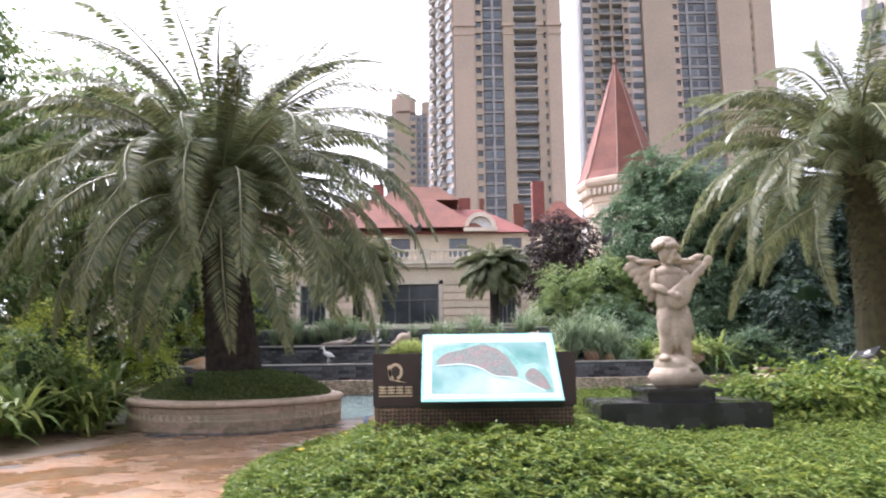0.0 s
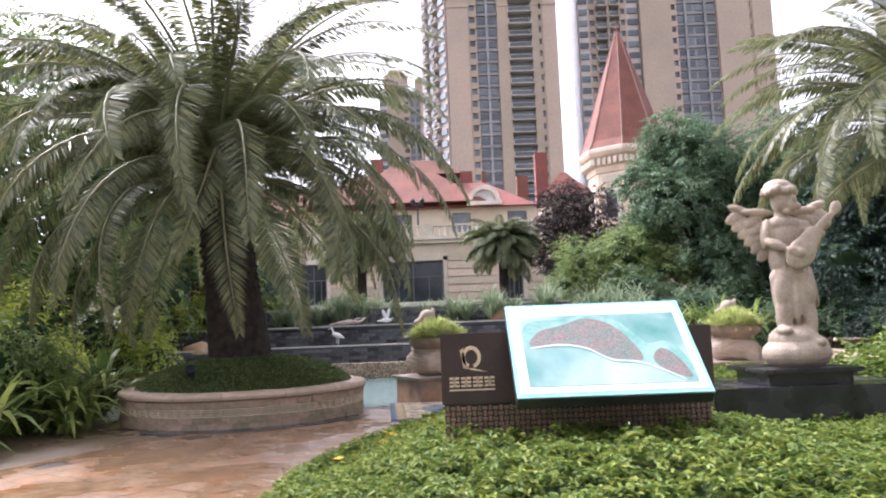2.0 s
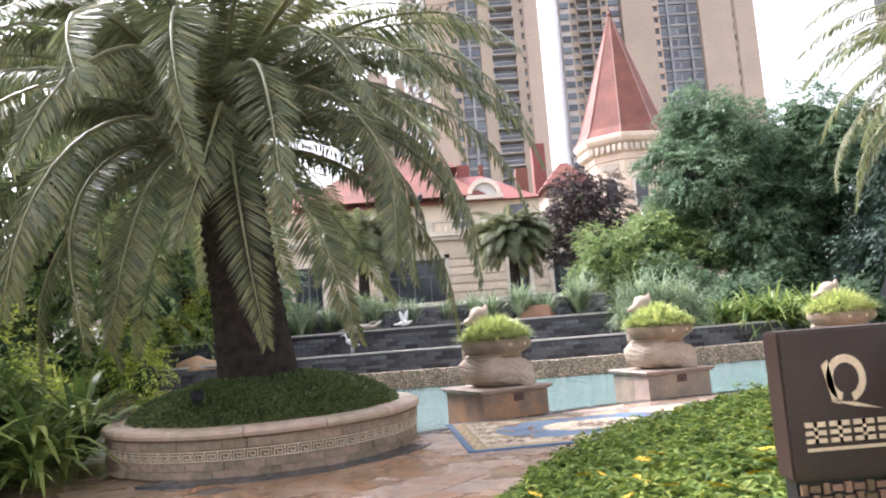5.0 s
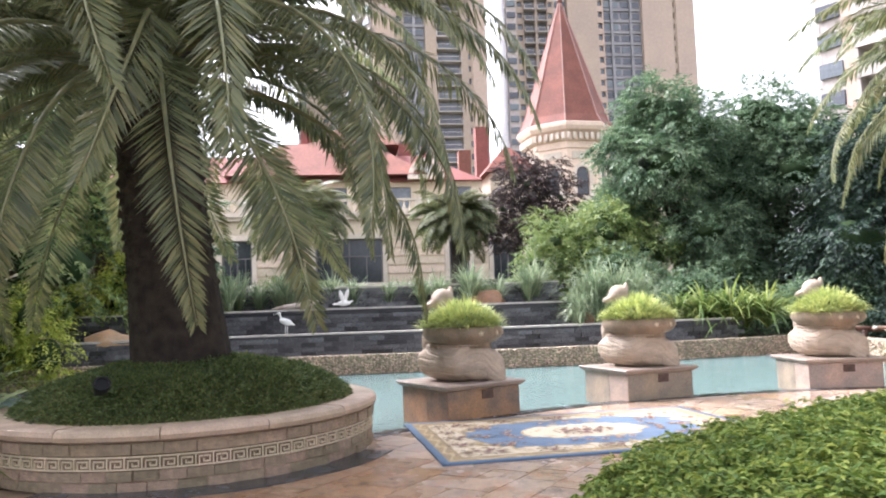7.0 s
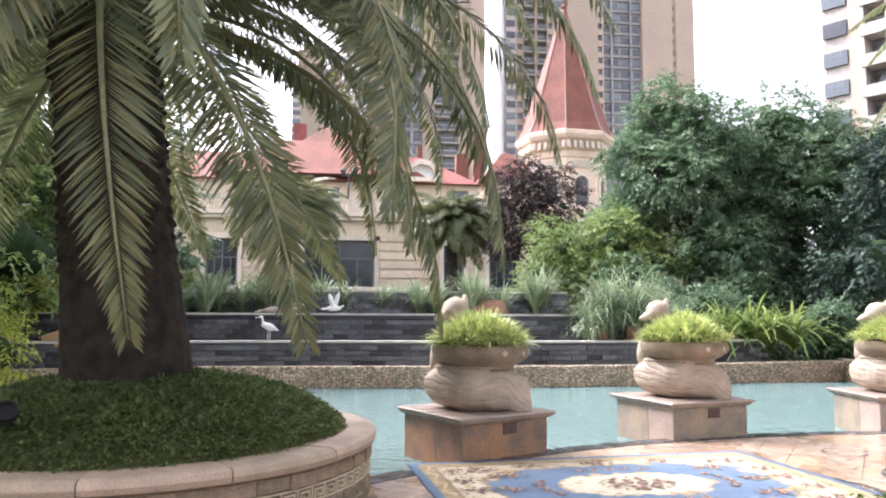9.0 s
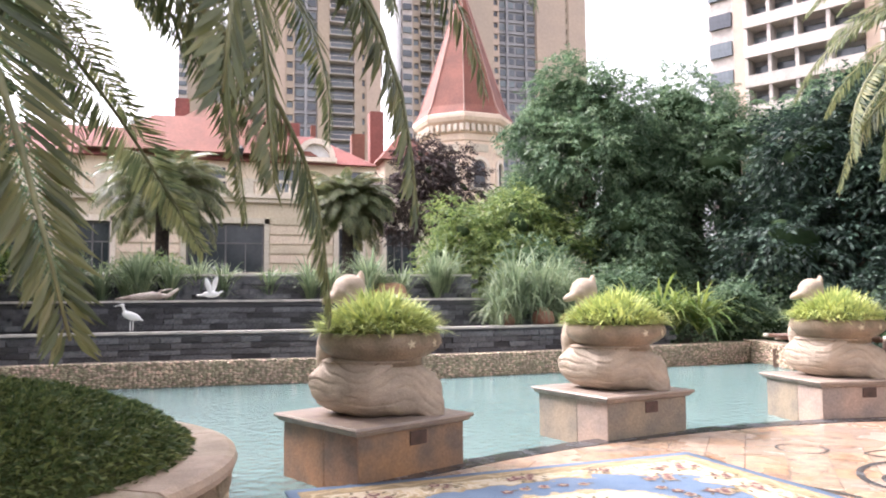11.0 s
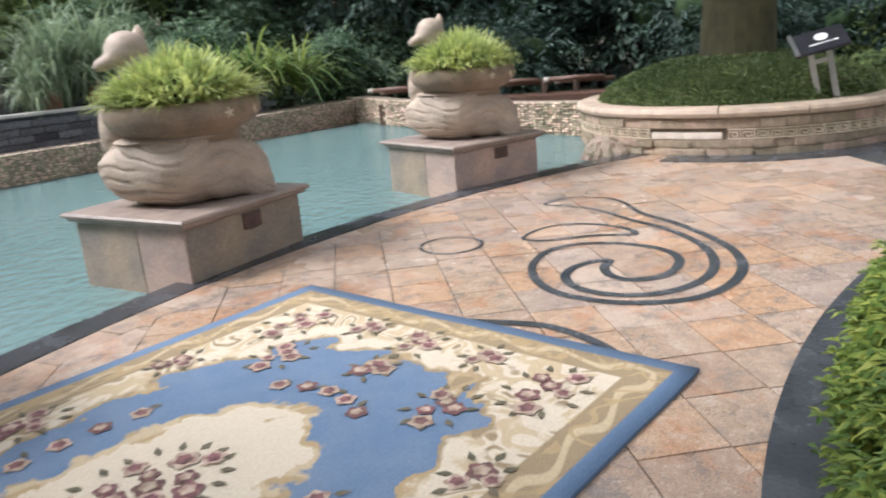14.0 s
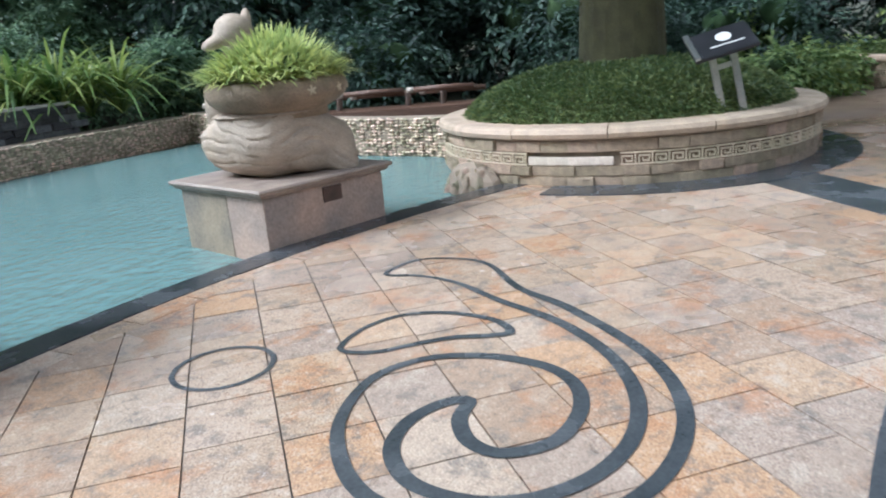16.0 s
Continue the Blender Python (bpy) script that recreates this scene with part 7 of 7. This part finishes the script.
boulder((-9.0, 27.35, 0.9), (0.7, 0.4, 0.35), 1, "rock", "orange boulder at the end of the terrace")
boulder((1.75, 29.5, 1.75), (0.55, 0.36, 0.36), 5, "terracotta", "rounded reddish-brown boulder on the terrace")
boulder((-10.6, 27.0, 0.9), (0.45, 0.35, 0.3), 2, "rock", "small orange boulder at the end of the terrace")
rnd = random.Random(12)
heap = thing("pebble_heap", "heap of rough brown fieldstones between pool and planter", "rocks", (BED_B[0] - 2.12, BED_B[1] + 0.86, 0), 158)
lumps = []
for s in range(4):
    bm = bmesh.new()
    bmesh.ops.create_icosphere(bm, subdivisions=2, radius=1)
    for v in bm.verts:
        v.co *= 1 + 0.45 * noise.noise(v.co * 1.6 + Vector((s * 7, 0, 0)))
    lumps.append(bm_mesh("fieldstone", bm, M["fieldstone"]))
for i in range(60):
    a, u = rnd.uniform(0, 2 * math.pi), math.sqrt(rnd.uniform(0, 1))
    s = rnd.uniform(0.035, 0.065)
    x, y = 0.20 * u * math.cos(a), 0.48 * u * math.sin(a)
    part("fieldstone", lumps[i % 4], heap, m=pose(x, y, -0.12 + 0.30 * (1 - u * u) + rnd.uniform(-0.05, 0.02), rnd.uniform(0, 180), rnd.uniform(0, 180), 0) @ Matrix.Diagonal((s * 1.3, s, s * 0.8, 1)))
bm = bmesh.new()
bmesh.ops.create_icosphere(bm, subdivisions=2, radius=1, matrix=pose(0, 0, -0.12) @ Matrix.Diagonal((0.2, 0.48, 0.34, 1)))
part("earth_core", bm_mesh("earth_core", bm, M["mortar"]), heap)
bench = thing("log_bench", "low bench of dark logs with pale cut ends beside the pool", "bench", (12.75, 24.1, -0.16), 117)
log, tip = bmesh.new(), bmesh.new()
tube(log, [(-0.62, 0, 0), (0, 0, 0.012), (0.62, 0, 0)], [0.055, 0.06, 0.052], 10)
log = bm_mesh("seat_log", log, M["wood"], True)
tube(tip, [(-0.07, 0, 0), (0.07, 0, 0)], [0.059, 0.057], 10)
tip = bm_mesh("pale_end", tip, M["birch"], True)
for z, y in ((0.74, 0.0), (0.80, 0.26)):
    for i in range(4):
        x = -2.1 + 1.4 * i + 0.2 * (y > 0)
        lg = part("seat_log", log, bench, m=pose(x, y, z, 0, 0, 1.5 * (i % 2)))
        part("pale_end", tip, lg, "pale bleached log end", pose(0.63, 0, 0))
for x in (-1.9, -1.2, 0.2, 0.7, 1.9):
    bm = bmesh.new()
    tube(bm, [(x, 0.12, 0), (x + 0.03, 0.12, 0.4), (x, 0.12, 0.76)], [0.075, 0.065, 0.06], 9)
    part("post", bm_mesh("post", bm, M["wood"], True), bench, "dark log post")
bm = box(-2.6, 2.6, -0.25, 0.75, 0.0, 0.50, 0.02)
part("base", bm_mesh("base", bm, M["wood"]), bench, "dark brown timber base")
